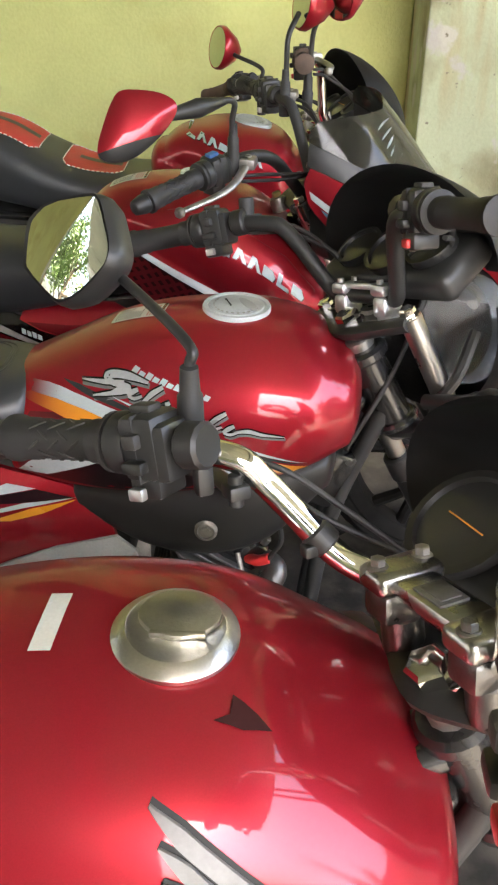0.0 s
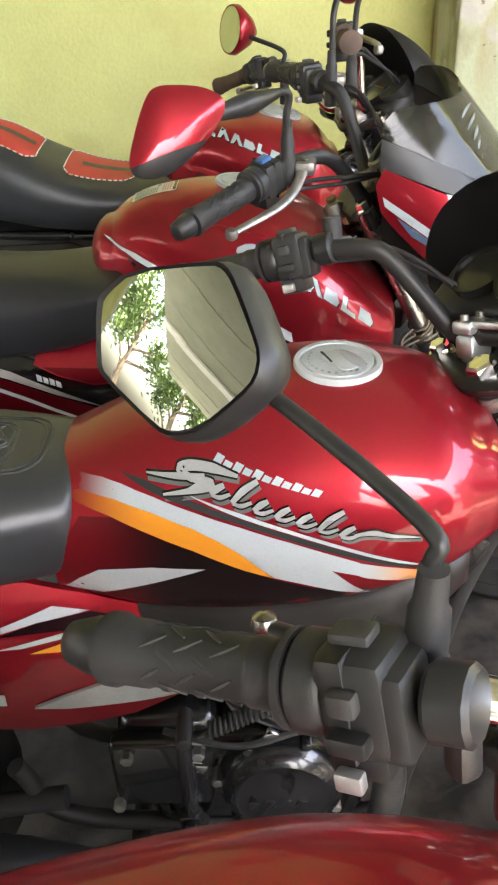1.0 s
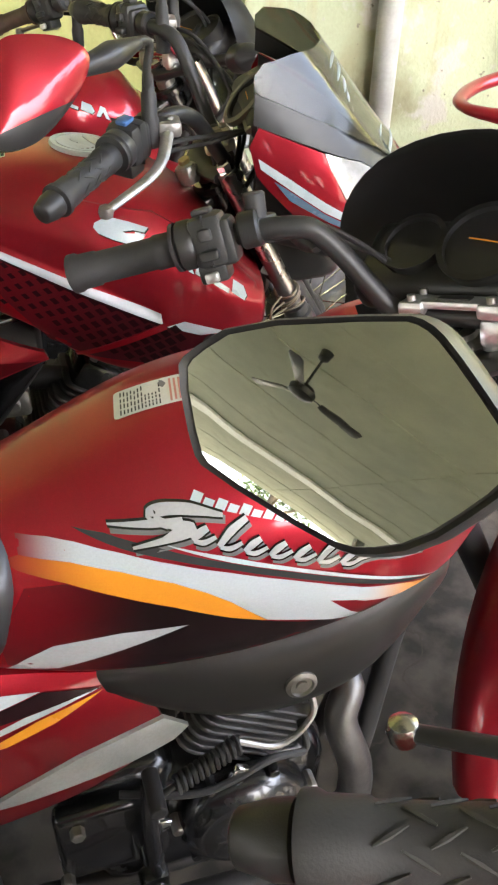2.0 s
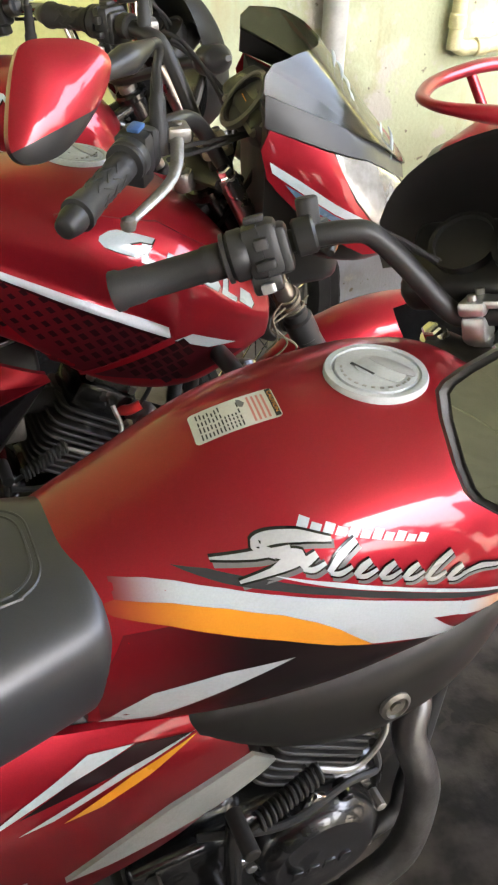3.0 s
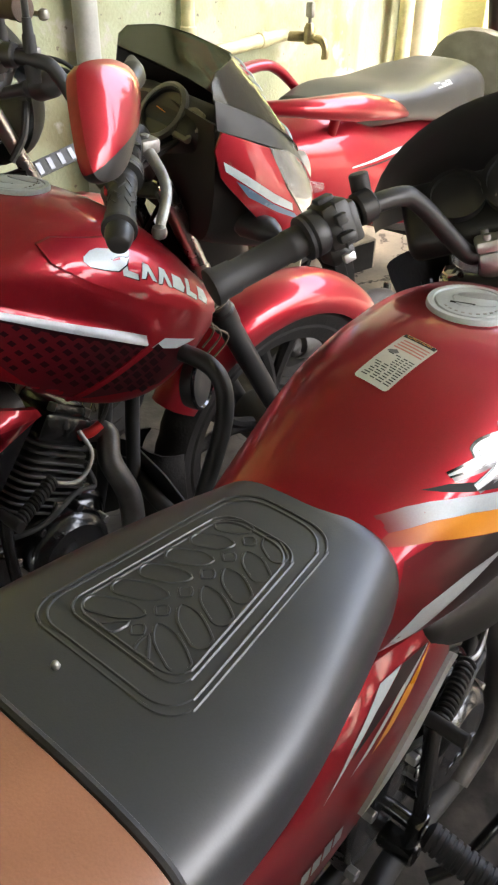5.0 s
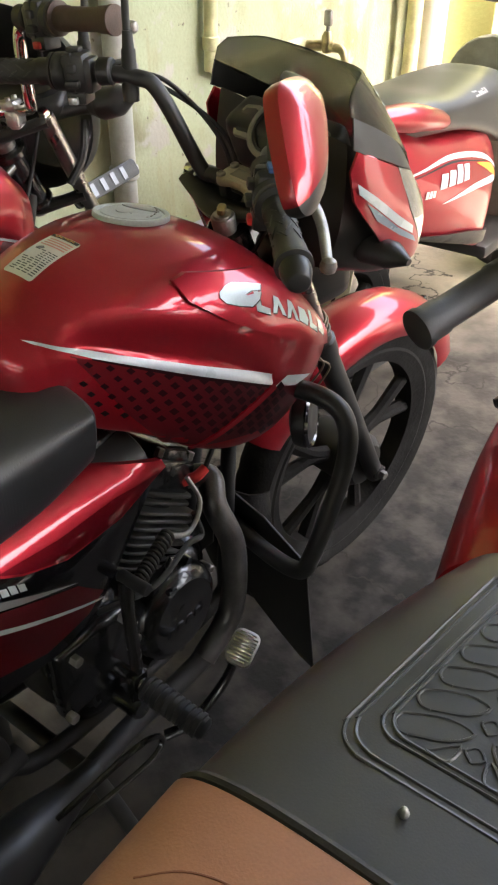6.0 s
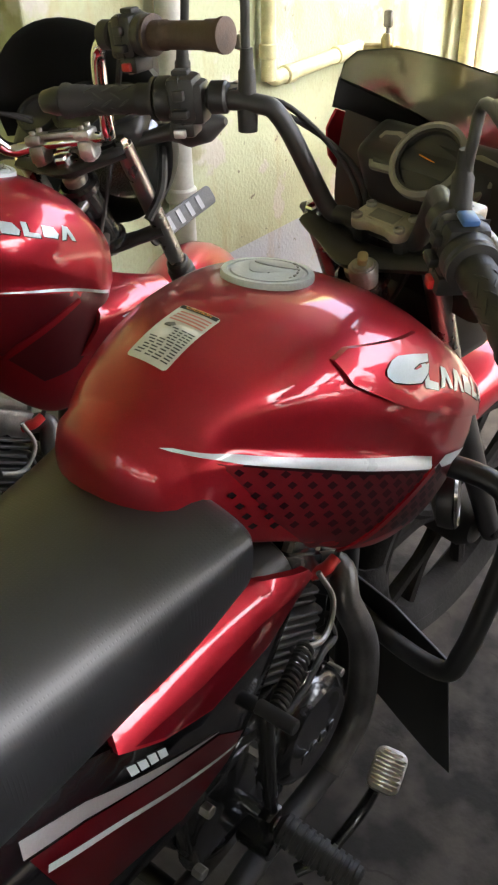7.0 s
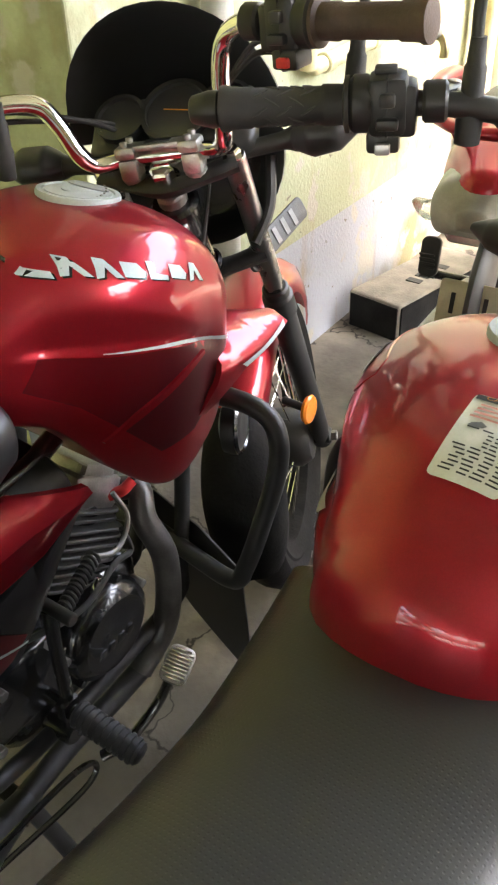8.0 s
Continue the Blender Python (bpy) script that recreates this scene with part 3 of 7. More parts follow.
def steering(sx, sz, deg):
    s = Vector((sx, 0, sz))
    return Matrix.Translation(s) @ Matrix.Rotation(radians(deg), 4, AXIS) @ Matrix.Translation(-s)


def wheel(bike, name, cx, cz, m, spokes="cast", rim_mat=None):
    """Tyre, rim, hub and five forked spokes about a cross axle."""
    w = part(name, lathe([(0.012, -0.075), (0.045, -0.07), (0.06, -0.05), (0.06, 0.05), (0.045, 0.07), (0.012, 0.075)], (cx, 0, cz), (0, 1, 0), 28), DUSTY, bike, m=m)
    prof = [(0.235, -0.024), (0.25, -0.034), (0.275, -0.041), (0.294, -0.032), (0.302, -0.016), (0.305, 0.0), (0.302, 0.016), (0.294, 0.032), (0.275, 0.041), (0.25, 0.034), (0.235, 0.024)]
    tb = bmesh.new()
    rings = []
    for i in range(72):
        a = 2 * math.pi * i / 72
        groove = 0.004 if i % 3 == 0 else 0
        rings.append([(cx + (r - (groove if r > 0.29 else 0)) * math.cos(a), y, cz + (r - (groove if r > 0.29 else 0)) * math.sin(a)) for r, y in prof])
    rings_to_faces(tb, rings, loop=True)
    part("tyre", tb, TYRE, w, "dusty black tyre", m=m)
    rb2 = bmesh.new()
    rp = [(0.252, -0.033), (0.244, -0.036), (0.232, -0.030), (0.214, -0.022), (0.210, 0.0), (0.214, 0.022), (0.232, 0.030), (0.244, 0.036), (0.252, 0.033), (0.236, 0.0)]
    rings_to_faces(rb2, [[(cx + r * math.cos(a), y, cz + r * math.sin(a)) for r, y in rp] for a in np.linspace(0, 2 * math.pi, 64, endpoint=False)], loop=True)
    part("rim", rb2, rim_mat or TYRE, w, m=m)
    if spokes == "cast":
        for k in range(5):
            a0 = math.radians(72 * k + 18)
            sb = bmesh.new()
            for off in (-0.14, 0.14):
                p0 = (cx + 0.055 * math.cos(a0), 0, cz + 0.055 * math.sin(a0))
                p1 = (cx + 0.12 * math.cos(a0 + off * 0.55), 0, cz + 0.12 * math.sin(a0 + off * 0.55))
                p2 = (cx + 0.218 * math.cos(a0 + off * 1.5), 0, cz + 0.218 * math.sin(a0 + off * 1.5))
                tube([p0, p1, p2], [0.017, 0.013, 0.016], 8, 4, 1.0, sb, up=(0, 1, 0))
            part("spoke", sb, rim_mat or TYRE, w, m=m)
    else:
        for k in range(32):
            a0 = 2 * math.pi * k / 32
            s = 0.35 * (1 if k % 2 else -1)
            y = 0.035 * (1 if (k // 2) % 2 else -1)
            part("spoke", rod((cx + 0.058 * math.cos(a0 + s), y, cz + 0.058 * math.sin(a0 + s)), (cx + 0.216 * math.cos(a0), 0, cz + 0.216 * math.sin(a0)), 0.0018, 6), CHROME, w, m=m)
    return w


def mudguard(bike, cx, cz, a0, a1, mat, m, rad=0.335, half=0.062, name="front_mudguard", flare=0.0):
    bm = bmesh.new()
    rings = []
    for i in range(29):
        t = i / 28
        a = radians(a0 + (a1 - a0) * t)
        k = half * (0.55 + 0.45 * math.sin(math.pi * min(max(t, 0.02), 0.98)) ** 0.5) + flare * t
        sec = [(-k, -0.045), (-k * 1.0, -0.02), (-k * 0.86, 0.004), (-k * 0.5, 0.018), (0, 0.024), (k * 0.5, 0.018), (k * 0.86, 0.004), (k, -0.02), (k, -0.045)]
        inner = [(y * 0.95, r - 0.004) for y, r in sec[::-1]]
        rings.append([(cx + (rad + r) * math.cos(a), y, cz + (rad + r) * math.sin(a)) for y, r in sec + inner])
    rings_to_faces(bm, rings)
    return part(name, bm, mat, bike, m=m)


def grip(bike, a, b, m, style="diamond"):
    """A rubber grip from a (inner) to b (outer) with flanges and pattern."""
    a, b = Vector(a), Vector(b)
    L = (b - a).length
    r = 0.0165
    prof = [(r + 0.008, 0.0), (r + 0.008, 0.004), (r + 0.001, 0.006)]
    if style == "ribs":
        for k in range(14):
            h = 0.012 + (L - 0.03) * k / 14
            prof += [(r + 0.002, h), (r + 0.002, h + (L - 0.03) / 28), (r - 0.0005, h + (L - 0.03) / 26), (r - 0.0005, h + (L - 0.03) / 15)]
    else:
        prof += [(r + 0.0015, 0.02), (r + 0.0015, 0.024), (r, 0.026), (r, L - 0.03), (r + 0.0015, L - 0.028), (r + 0.002, L - 0.01)]
    prof += [(r + 0.004, L - 0.006), (r + 0.004, L), (r - 0.004, L + 0.002)]
    g = part("grip", lathe(prof, a, b - a, 24), BROWNGRIP if style == "brown" else RUBBER, bike, "dusty brown rubber grip" if style == "brown" else "", m=m)
    if style == "diamond":
        d = (b - a).normalized()
        q = d.to_track_quat("Z", "Y").to_matrix().to_4x4()
        gb = bmesh.new()
        for i in range(5):
            for j in range(6):
                ang = 2 * math.pi * j / 6 + (i % 2) * 0.5
                c = a + d * (0.036 + (L - 0.074) * i / 4) + q @ Vector((math.cos(ang), math.sin(ang), 0)) * r
                t = (q @ Vector((-math.sin(ang), math.cos(ang), 0)) * (0.6 if i % 2 else -0.6) + d).normalized()
                tube([c - t * 0.008, c, c + t * 0.008], [0.0006, 0.0014, 0.0006], 5, 2, 1, gb)
        part("grip_pattern", gb, DUSTY, g, m=m)
    return g


def bar_end(bike, b, d, m):
    part("bar_end", lathe([(0.013, 0), (0.0165, 0.003), (0.0165, 0.012), (0.0125, 0.028), (0.010, 0.03)], b, d, 18), PLASTIC, bike, m=m)


def switch_housing(bike, a, d, m, right=False, rocker=None):
    """The switch block next to a grip; d points to the grip."""
    a, d = Vector(a), Vector(d).normalized()
    up = Vector((0, 0, 1))
    side = d.cross(up).normalized()
    up = side.cross(d).normalized()
    f = Matrix((side, up, d)).transposed().to_4x4()
    f = Matrix.Translation(a) @ f
    s = part("switch_housing", block((0, 0, 0.0), (0.042, 0.052, 0.036), bev=0.008), PLASTIC, bike, m=m @ f)
    part("inner_cover", block((0, -0.004, -0.016), (0.036, 0.046, 0.02), bev=0.006), PLASTIC, s, m=m @ f)
    part("collar", lathe([(0.022, 0.014), (0.025, 0.018), (0.025, 0.03), (0.021, 0.034)]), PLASTIC, s, m=m @ f)
    part("lower_cover", block((0.004, -0.032, 0.004), (0.034, 0.02, 0.03), bev=0.004), PLASTIC, s, m=m @ f)
    part("seam", block((0, 0, 0.0005), (0.0428, 0.0528, 0.0014), bev=0.0004, seg=1), INK, s, m=m @ f)
    back = -1 if not right else 1
    part("button", block((back * 0.024, 0.008, 0.0), (0.01, 0.012, 0.014), bev=0.003), DUSTY, s, m=m @ f)
    part("button", block((back * 0.024, -0.012, 0.0), (0.012, 0.01, 0.02), bev=0.003), PLASTIC, s, m=m @ f)
    part("button", block((back * 0.022, -0.034, 0.004), (0.008, 0.010, 0.014), bev=0.002), SILVER if not right else REDPL, s, m=m @ f)
    part("screw", rod((0.012, -0.044, 0.0), (0.012, -0.04, 0.0), 0.004), STEEL, s, m=m @ f)
    part("rocker", block((0.0, 0.0285, 0.002), (0.016, 0.006, 0.02), bev=0.002), rocker or DUSTY, s, m=m @ f)
    return s


def lever(bike, piv, a, b, m, mat=None, k=1.0):
    """A brake or clutch lever with its perch: from the pivot past a to the ball at b."""
    mat = mat or STEEL
    lv = part("lever", tube([piv, a, b], [0.009, 0.0075, 0.006], 10, 8, 0.7), mat, bike, m=m)
    part("lever_ball", lathe([(0.003, -0.009), (0.008, -0.006), (0.0095, 0), (0.008, 0.006), (0.003, 0.009)], b, (0, 0, 1), 14), BRUSHED if mat is PLASTIC else mat, lv, m=m)
    part("perch", join(block(piv, (0.03 * k, 0.034 * k, 0.02 * k), bev=0.005 * k), rod(Vector(piv) + Vector((0, 0, -0.013)), Vector(piv) + Vector((0, 0, 0.013)), 0.006)), mat, lv, m=m)
    return lv


def cast_clamp(bike, x, y, z, S, m):
    """One cast bracket over both bar mounts, with a label recess and bolts; the key lock below."""
    f = m @ Matrix.Translation((x, y, z + 0.012)) @ pose(0, 0, 0, 0, -14, 0)
    half = [(0.024, 0.026), (0.021, 0.036), (0.010, 0.039), (-0.012, 0.039), (-0.021, 0.034), (-0.023, 0.025), (-0.017, 0.012)]
    out = half + [(a, -b) for a, b in half[::-1]]
    cl = part("handlebar_clamp", plate(out, 0.013, I4_CLAMP, 0.003, 2), CAST, bike, "one-piece cast alloy bar clamp", m=f)
    part("label_frame", block((0.001, 0, 0.0072), (0.022, 0.040, 0.0022), bev=0.0008, seg=1), CAST, cl, m=f)
    part("clamp_badge", block((0.001, 0, 0.0082), (0.0185, 0.036, 0.0016), bev=0.0004, seg=1), BEZEL, cl, m=f)
    for s in (-1, 1):
        for dx in (-0.013, 0.014):
            part("bolt", lathe([(0.0066, 0.0), (0.0066, 0.004), (0.0045, 0.0055), (0.0042, 0.0025), (0.001, 0.0025)], (dx, 0.0305 * s, 0.0055), (0, 0, 1), 16), STEEL, cl, m=f)
        part("bar_mount", join(block((0, 0.030 * s, -0.018), (0.034, 0.018, 0.026), bev=0.006), rod((0, 0.030 * s, -0.028), (0.004, 0.030 * s, S.z - z - 0.012), 0.013)), PLASTIC, cl, m=f)
    q = Vector((S.x - 0.030, -0.032, S.z + 0.006))
    lk = part("ignition_lock", lathe([(0.016, -0.022), (0.0175, 0.0), (0.0155, 0.003), (0.013, 0.002), (0.012, 0.005), (0.001, 0.005)], q, (-0.3, 0, 1), 24), STEEL, bike, m=m)
    part("key_head", plate([(-0.009, -0.003), (-0.006, -0.006), (0.006, -0.006), (0.009, -0.003), (0.009, 0.003), (0.006, 0.006), (-0.006, 0.006), (-0.009, 0.003)], 0.009, Matrix.Translation(q + Vector((-0.003, 0, 0.011))) @ pose(0, 0, 0, 0, -16, 35), 0.002), BRASS, lk, "worn brass key stub", m=m)


I4_CLAMP = Matrix.Identity(4)


def hexnut(p, d, r, h, m, bike, mat, name="stem_nut"):
    bm = lathe([(r * 1.3, 0), (r * 1.3, h * 0.18), (r * 1.02, h * 0.2)], p, d, 24)
    n = lathe([(r, 0.2 * h), (r, 0.85 * h), (r * 0.8, h), (r * 0.3, h * 1.02)], p, d, 6)
    return part(name, join(bm, n), mat, bike, m=m, angle=25)


def motorcycle(cfg):
    c = defaultdict(lambda: None, cfg)
    x0, y0 = c["at"]
    bike = thing("motorcycle", pose(x0, y0, 0, c["lean"] or 0), c["label"], "motorcycle", "row of parked motorcycles")
    S = Vector((c["stem"], 0, 0.925))
    M = steering(S.x, S.z, c["steer"])
    I = Matrix.Identity(4)
    fr = S + AHEAD * 0.030
    axle = fr - AXIS * ((fr.z - WHEEL_R) / AXIS.z)
    axle.x += c["axle_dx"] or 0

    # --- front end
    w = wheel(bike, "front_wheel", axle.x, axle.z, M, c["spokes"] or "cast")
    mudguard(bike, axle.x, axle.z, 25, c["guard1"] or 172, c["guard_mat"] or RED, M)
    if c["mudflap"]:
        mudguard(bike, axle.x, axle.z, c["flap0"] or 165, c["flap1"] or 222, TYRE, M, rad=0.342, half=c["flap_half"] or 0.085, name="mud_flap", flare=0.01)
    for s in (-1, 1):
        o = Vector((0, 0.088 * s, 0))
        top = fr + o + AXIS * 0.012
        mid = fr + o - AXIS * 0.30
        end = axle + o
        part("fork_tube", rod(top, mid, 0.0155, 16), BRUSHED if c["chrome_fork"] else STEEL, bike, "bare steel fork tube", m=M)
        part("fork_leg", join(rod(mid + AXIS * 0.02, end - AXIS * 0.02, 0.0215, 16, 0.019), rod(mid + AXIS * 0.035, mid - AXIS * 0.01, 0.025, 16), rod(end + Vector((0, 0.02 * s, 0)), end + Vector((0, -0.02 * s, 0)), 0.017)), PLASTIC, bike, m=M)
        part("axle_nut", rod(end + Vector((0, 0.018 * s, 0)), end + Vector((0, 0.032 * s, 0)), 0.010, 6), STEEL, bike, m=M)
        hexnut(top - AXIS * 0.002, AXIS, 0.011, 0.014, M, bike, CHROME, "fork_cap")
        if c["ring_at"]:
            part("fork_ring", rod(fr + o - AXIS * (c["ring_at"] - 0.012), fr + o - AXIS * (c["ring_at"] + 0.012), 0.021, 16), PLASTIC, bike, m=M)
    # triple clamps
    for dz, nm in ((0.0, "top_yoke"), (-0.17, "bottom_yoke")):
        q = S + AXIS * dz
        yk = join(tube([q + AHEAD * 0.03 + Vector((0, -0.088, 0)), q + AHEAD * 0.012 + Vector((0, -0.045, 0)), q + Vector((0, 0, 0)), q + AHEAD * 0.012 + Vector((0, 0.045, 0)), q + AHEAD * 0.03 + Vector((0, 0.088, 0))], [0.026, 0.024, 0.03, 0.024, 0.026], 12, 5, 0.45))
        part(nm, yk, PLASTIC, bike, m=M)
    if not c["cast_clamp"]:
        hexnut(S + AXIS * 0.010, AXIS, 0.0185 if c["broad_clamp"] else 0.0165, 0.021, M, bike, CHROME)
    part("steering_stem", rod(S - AXIS * 0.01, S - AXIS * 0.18, 0.02), STEEL, bike, m=M)
    part("head_tube", join(rod(S - AXIS * 0.025, S - AXIS * 0.045, 0.034, 20), rod(S - AXIS * 0.04, S - AXIS * 0.15, 0.026, 20), rod(S - AXIS * 0.145, S - AXIS * 0.16, 0.034, 20)), ENGINE, bike)
    part("frame_gusset", join(block((S.x - 0.055, 0, 0.79), (0.11, 0.062, 0.15), (0, 27, 0), 0.012, 3), block((S.x - 0.02, 0, 0.70), (0.05, 0.075, 0.10), (0, 20, 0), 0.01)), ENGINE, bike, "black painted frame neck")
    for k in range(2):
        part("weld_bead", tube([(S.x - 0.10 + 0.02 * k, -0.034, 0.86 - 0.05 * k), (S.x - 0.06 + 0.015 * k, -0.036, 0.845 - 0.06 * k), (S.x - 0.015, -0.034, 0.80 - 0.06 * k)], [0.004, 0.005, 0.004], 7, 5), ENGINE, bike)
    # --- handlebar
    bx, bz = S.x + c["bar_dx"], c["bar_z"]
    pts = c["bar"]
    rpts = c["bar_r"] or pts
    line = [(bx + x, -y, bz + z) for x, y, z in rpts[::-1] if y > 0] + [(bx + x, y, bz + z) for x, y, z in pts]
    hb = part("handlebar", tube(line, 0.0112, 14, 7), c["bar_mat"], bike, c["bar_label"] or "", m=M)
    if c["cast_clamp"]:
        cast_clamp(bike, bx - 0.006, -0.020, bz, S, M)
    elif c["broad_clamp"]:
        u, v = (Vector((bx + q[0], q[1], bz + q[2])) for q in (pts[3], pts[4]))
        part("cable_clip", join(rod(u.lerp(v, 0.05), u.lerp(v, 0.30), 0.0135, 16), block(u.lerp(v, 0.18) + Vector((-0.012, -0.004, -0.006)), (0.012, 0.012, 0.010), bev=0.002)), PLASTIC, bike, "black clip round the handlebar", m=M)
        cl = part("handlebar_clamp", join(block((bx, 0, bz + 0.010), (0.040, 0.070, 0.014), bev=0.005), *(block((bx, 0.050 * s, bz + 0.011), (0.060, 0.034, 0.020), bev=0.007, seg=3) for s in (-1, 1))), BRUSHED, bike, "polished handlebar clamp with four bolts", m=M)
        part("clamp_badge", join(block((bx - 0.002, 0, bz + 0.0175), (0.026, 0.032, 0.003), bev=0.001)), SHADE, cl, m=M)
        part("badge_face", block((bx - 0.002, 0, bz + 0.0192), (0.018, 0.024, 0.002), bev=0.0008), EMBLEM, cl, m=M)
        for s in (-1, 1):
            part("clamp_post", join(block((bx, 0.050 * s, bz - 0.010), (0.050, 0.032, 0.026), bev=0.006), rod((bx, 0.050 * s, bz - 0.02), (bx + 0.004, 0.050 * s, S.z + 0.004), 0.017)), DARKSTEEL, bike, m=M)
            for dx in (-0.020, 0.020):
                part("bolt", join(rod((bx + dx, 0.052 * s, bz + 0.018), (bx + dx, 0.052 * s, bz + 0.022), 0.0085, 18), rod((bx + dx, 0.052 * s, bz + 0.021), (bx + dx, 0.052 * s, bz + 0.028), 0.0060, 6)), STEEL, cl, m=M)
    else:
        for s in (-1, 1):
            cl = part("handlebar_clamp", join(block((bx, 0.042 * s, bz - 0.012), (0.034, 0.026, 0.028), bev=0.006), block((bx - 0.002, 0.042 * s, bz + 0.010), (0.036, 0.028, 0.016), bev=0.005), rod((bx, 0.042 * s, bz - 0.02), (bx + 0.004, 0.042 * s, S.z + 0.004), 0.015)), SILVER if c["silver_clamp"] else ALLOY, bike, m=M)
            for dx in (-0.012, 0.012):
                part("bolt", rod((bx + dx, 0.042 * s, bz + 0.016), (bx + dx, 0.042 * s, bz + 0.024), 0.0048, 10), STEEL, cl, m=M)
        part("clamp_bridge", block((bx - 0.002, 0, bz + 0.014), (0.026, 0.075, 0.008), bev=0.002), SILVER if c["silver_clamp"] else ALLOY, bike, m=M)
        part("clamp_badge", block((bx - 0.002, 0, bz + 0.0185), (0.014, 0.034, 0.003), bev=0.001), PLASTIC, bike, m=M)
    for s in (1, -1):
        e, i = (Vector((bx + q[0], q[1] * s, bz + q[2])) for q in ((pts if s > 0 else rpts)[-1], (pts if s > 0 else rpts)[-2]))
        d = (e - i).normalized()
        inner = e - d * 0.118
        grip(bike, inner, e, M, c["grip"] or "diamond")
        if c["bar_ends"]:
            bar_end(bike, e, d, M)
        switch_housing(bike, inner - d * 0.034, d, M, right=s < 0, rocker=BLUE if s < 0 and c["blue_switch"] else None)
        piv = inner - d * 0.075 + Vector((0.030, 0, -(c["clamp_drop"] or 0)))
        if not (c["no_lever"] and s in c["no_lever"]):
            rc = c["reach"] or (0.055, 0, -0.015)
            reach = e + Vector((rc[0], rc[1] * s, rc[2]))
            lever(bike, piv, (piv + reach) / 2 + Vector((0.022, 0, -0.004)), reach, M, c["lever_mat"], 0.6 if c["clamp_drop"] else 1.0)
        part("clutch_clamp" if s > 0 else "brake_clamp", join(rod(inner - d * 0.086, inner - d * 0.064, 0.0185), block(inner - d * 0.075 + Vector((0.016 if not c["clamp_drop"] else 0.004, 0, -0.6 * (c["clamp_drop"] or 0))), (0.034, 0.022, 0.022) if not c["clamp_drop"] else (0.014, 0.014, 0.030), bev=0.004)), PLASTIC, bike, m=M)
        if c["plug"] and s in c["plug"]:
            q = inner - d * 0.075
            part("mirror_plug", rod(q + Vector((0.012, 0, 0.0)), q + Vector((0.012, 0, 0.034)), 0.011, 14), RUBBER, bike, m=M)
    # cables from the levers down to the frame
    for k, s in enumerate((1, 1, -1, -1)):
        q = (pts if s > 0 else rpts)[-2]
        e = Vector((bx + q[0], q[1] * s, bz + q[2]))
        a = e + Vector((0.04, -0.03 * s, -0.01 * k))
        run = [a, a + Vector((0.06, -0.05 * s, -0.01)), S + AHEAD * (0.07 + 0.012 * k) + Vector((0, 0.06 * s, 0.02)), S + AHEAD * 0.05 + Vector((0, 0.03 * s, -0.08)), S + Vector((-0.03, 0.012 * s, -0.16))]
        if c["broad_clamp"]:
            run = [a, a + Vector((0.05, -0.02 * s, -0.015)), a + Vector((0.10, -0.05 * s, -0.045 - 0.01 * (k % 2))), S + AHEAD * (0.10 + 0.012 * k) + Vector((0, 0.085 * s, -0.05)), S + AHEAD * 0.08 + Vector((0, 0.05 * s, -0.16))]
        part("cable", tube(run, 0.0034 if not c["broad_clamp"] else 0.0027, 8, 8), RUBBER, bike, m=M)
    c["front"](bike, S, M, c)
    # --- tank, cap, seat
    tank_shell = c["tank"]
    tk = part("fuel_tank", tank_shell.bmesh(*((110, 84) if tank_shell.crease else (46, 22)), c["tank_d"][0], c["tank_d"][1]), RED, bike, c["tank_label"] or "")
    c["tank_trim"](bike, tk, tank_shell)
    seat_shell = c["seat"]
    st = part("seat", seat_shell.bmesh(60, 22, 0.03, c["seat_d"] or 0.03), c["seat_mat"], bike, c["seat_label"] or "")
    pivot = Vector((-0.33, 0, 0))
    st.matrix_basis = st.matrix_basis @ Matrix.Translation(pivot + Vector((0, c["seat_dy"] or 0, 0))) @ pose(0, 0, 0, 0, 0, c["seat_yaw"] or 0) @ Matrix.Translation(-pivot)
    if c["seat_trim"]:
        c["seat_trim"](bike, st, seat_shell)
    # --- body, frame, rear
    body = c["body"]
    before = set(bike.children)
    part("side_body", body.bmesh(24, 10, 0.02, 0.012), PLASTIC, bike)
    c["side_trim"](bike, body)
    for ob in set(bike.children) - before:
        ob.location.x += c["body_dx"] or 0
    for s in (-1, 1):
        part("down_tube", tube([S - AXIS * 0.13 + Vector((-0.01, 0.012 * s, 0)), (S.x - 0.02, 0.03 * s, 0.62), (S.x - 0.06, 0.045 * s, 0.34), (S.x - 0.12, 0.06 * s, 0.27), (S.x - 0.50, 0.07 * s, 0.29), (S.x - 0.58, 0.08 * s, 0.42)], 0.013, 10, 6), RUBBER, bike)
        part("swing_arm", tube([(-0.36, 0.085 * s, 0.36), (-0.58, 0.09 * s, 0.33), (-0.76, 0.09 * s, 0.305)], 0.016, 10, 4), RUBBER, bike)
        sb = bmesh.new()
        a, b = Vector((-0.72, 0.12 * s, 0.36)), Vector((-0.60, 0.125 * s, 0.66))
        rod(a, b, 0.012, 10, bm=sb)
        coil = [a.lerp(b, 0.15 + 0.7 * i / 60) + Vector((0.022 * math.cos(i * 0.84), 0.022 * math.sin(i * 0.84), 0)) for i in range(61)]
        tube(coil, 0.0045, 6, 2, 1, sb)
        part("shock_absorber", sb, STEEL, bike)
        part("tank_rail", tube([S - AXIS * 0.06 + Vector((-0.02, 0.015 * s, 0)), (-0.1, 0.05 * s, 0.74), (-0.3, 0.07 * s, 0.72), (-0.8, 0.09 * s, 0.74)], 0.013, 10, 5), ENGINE, bike)
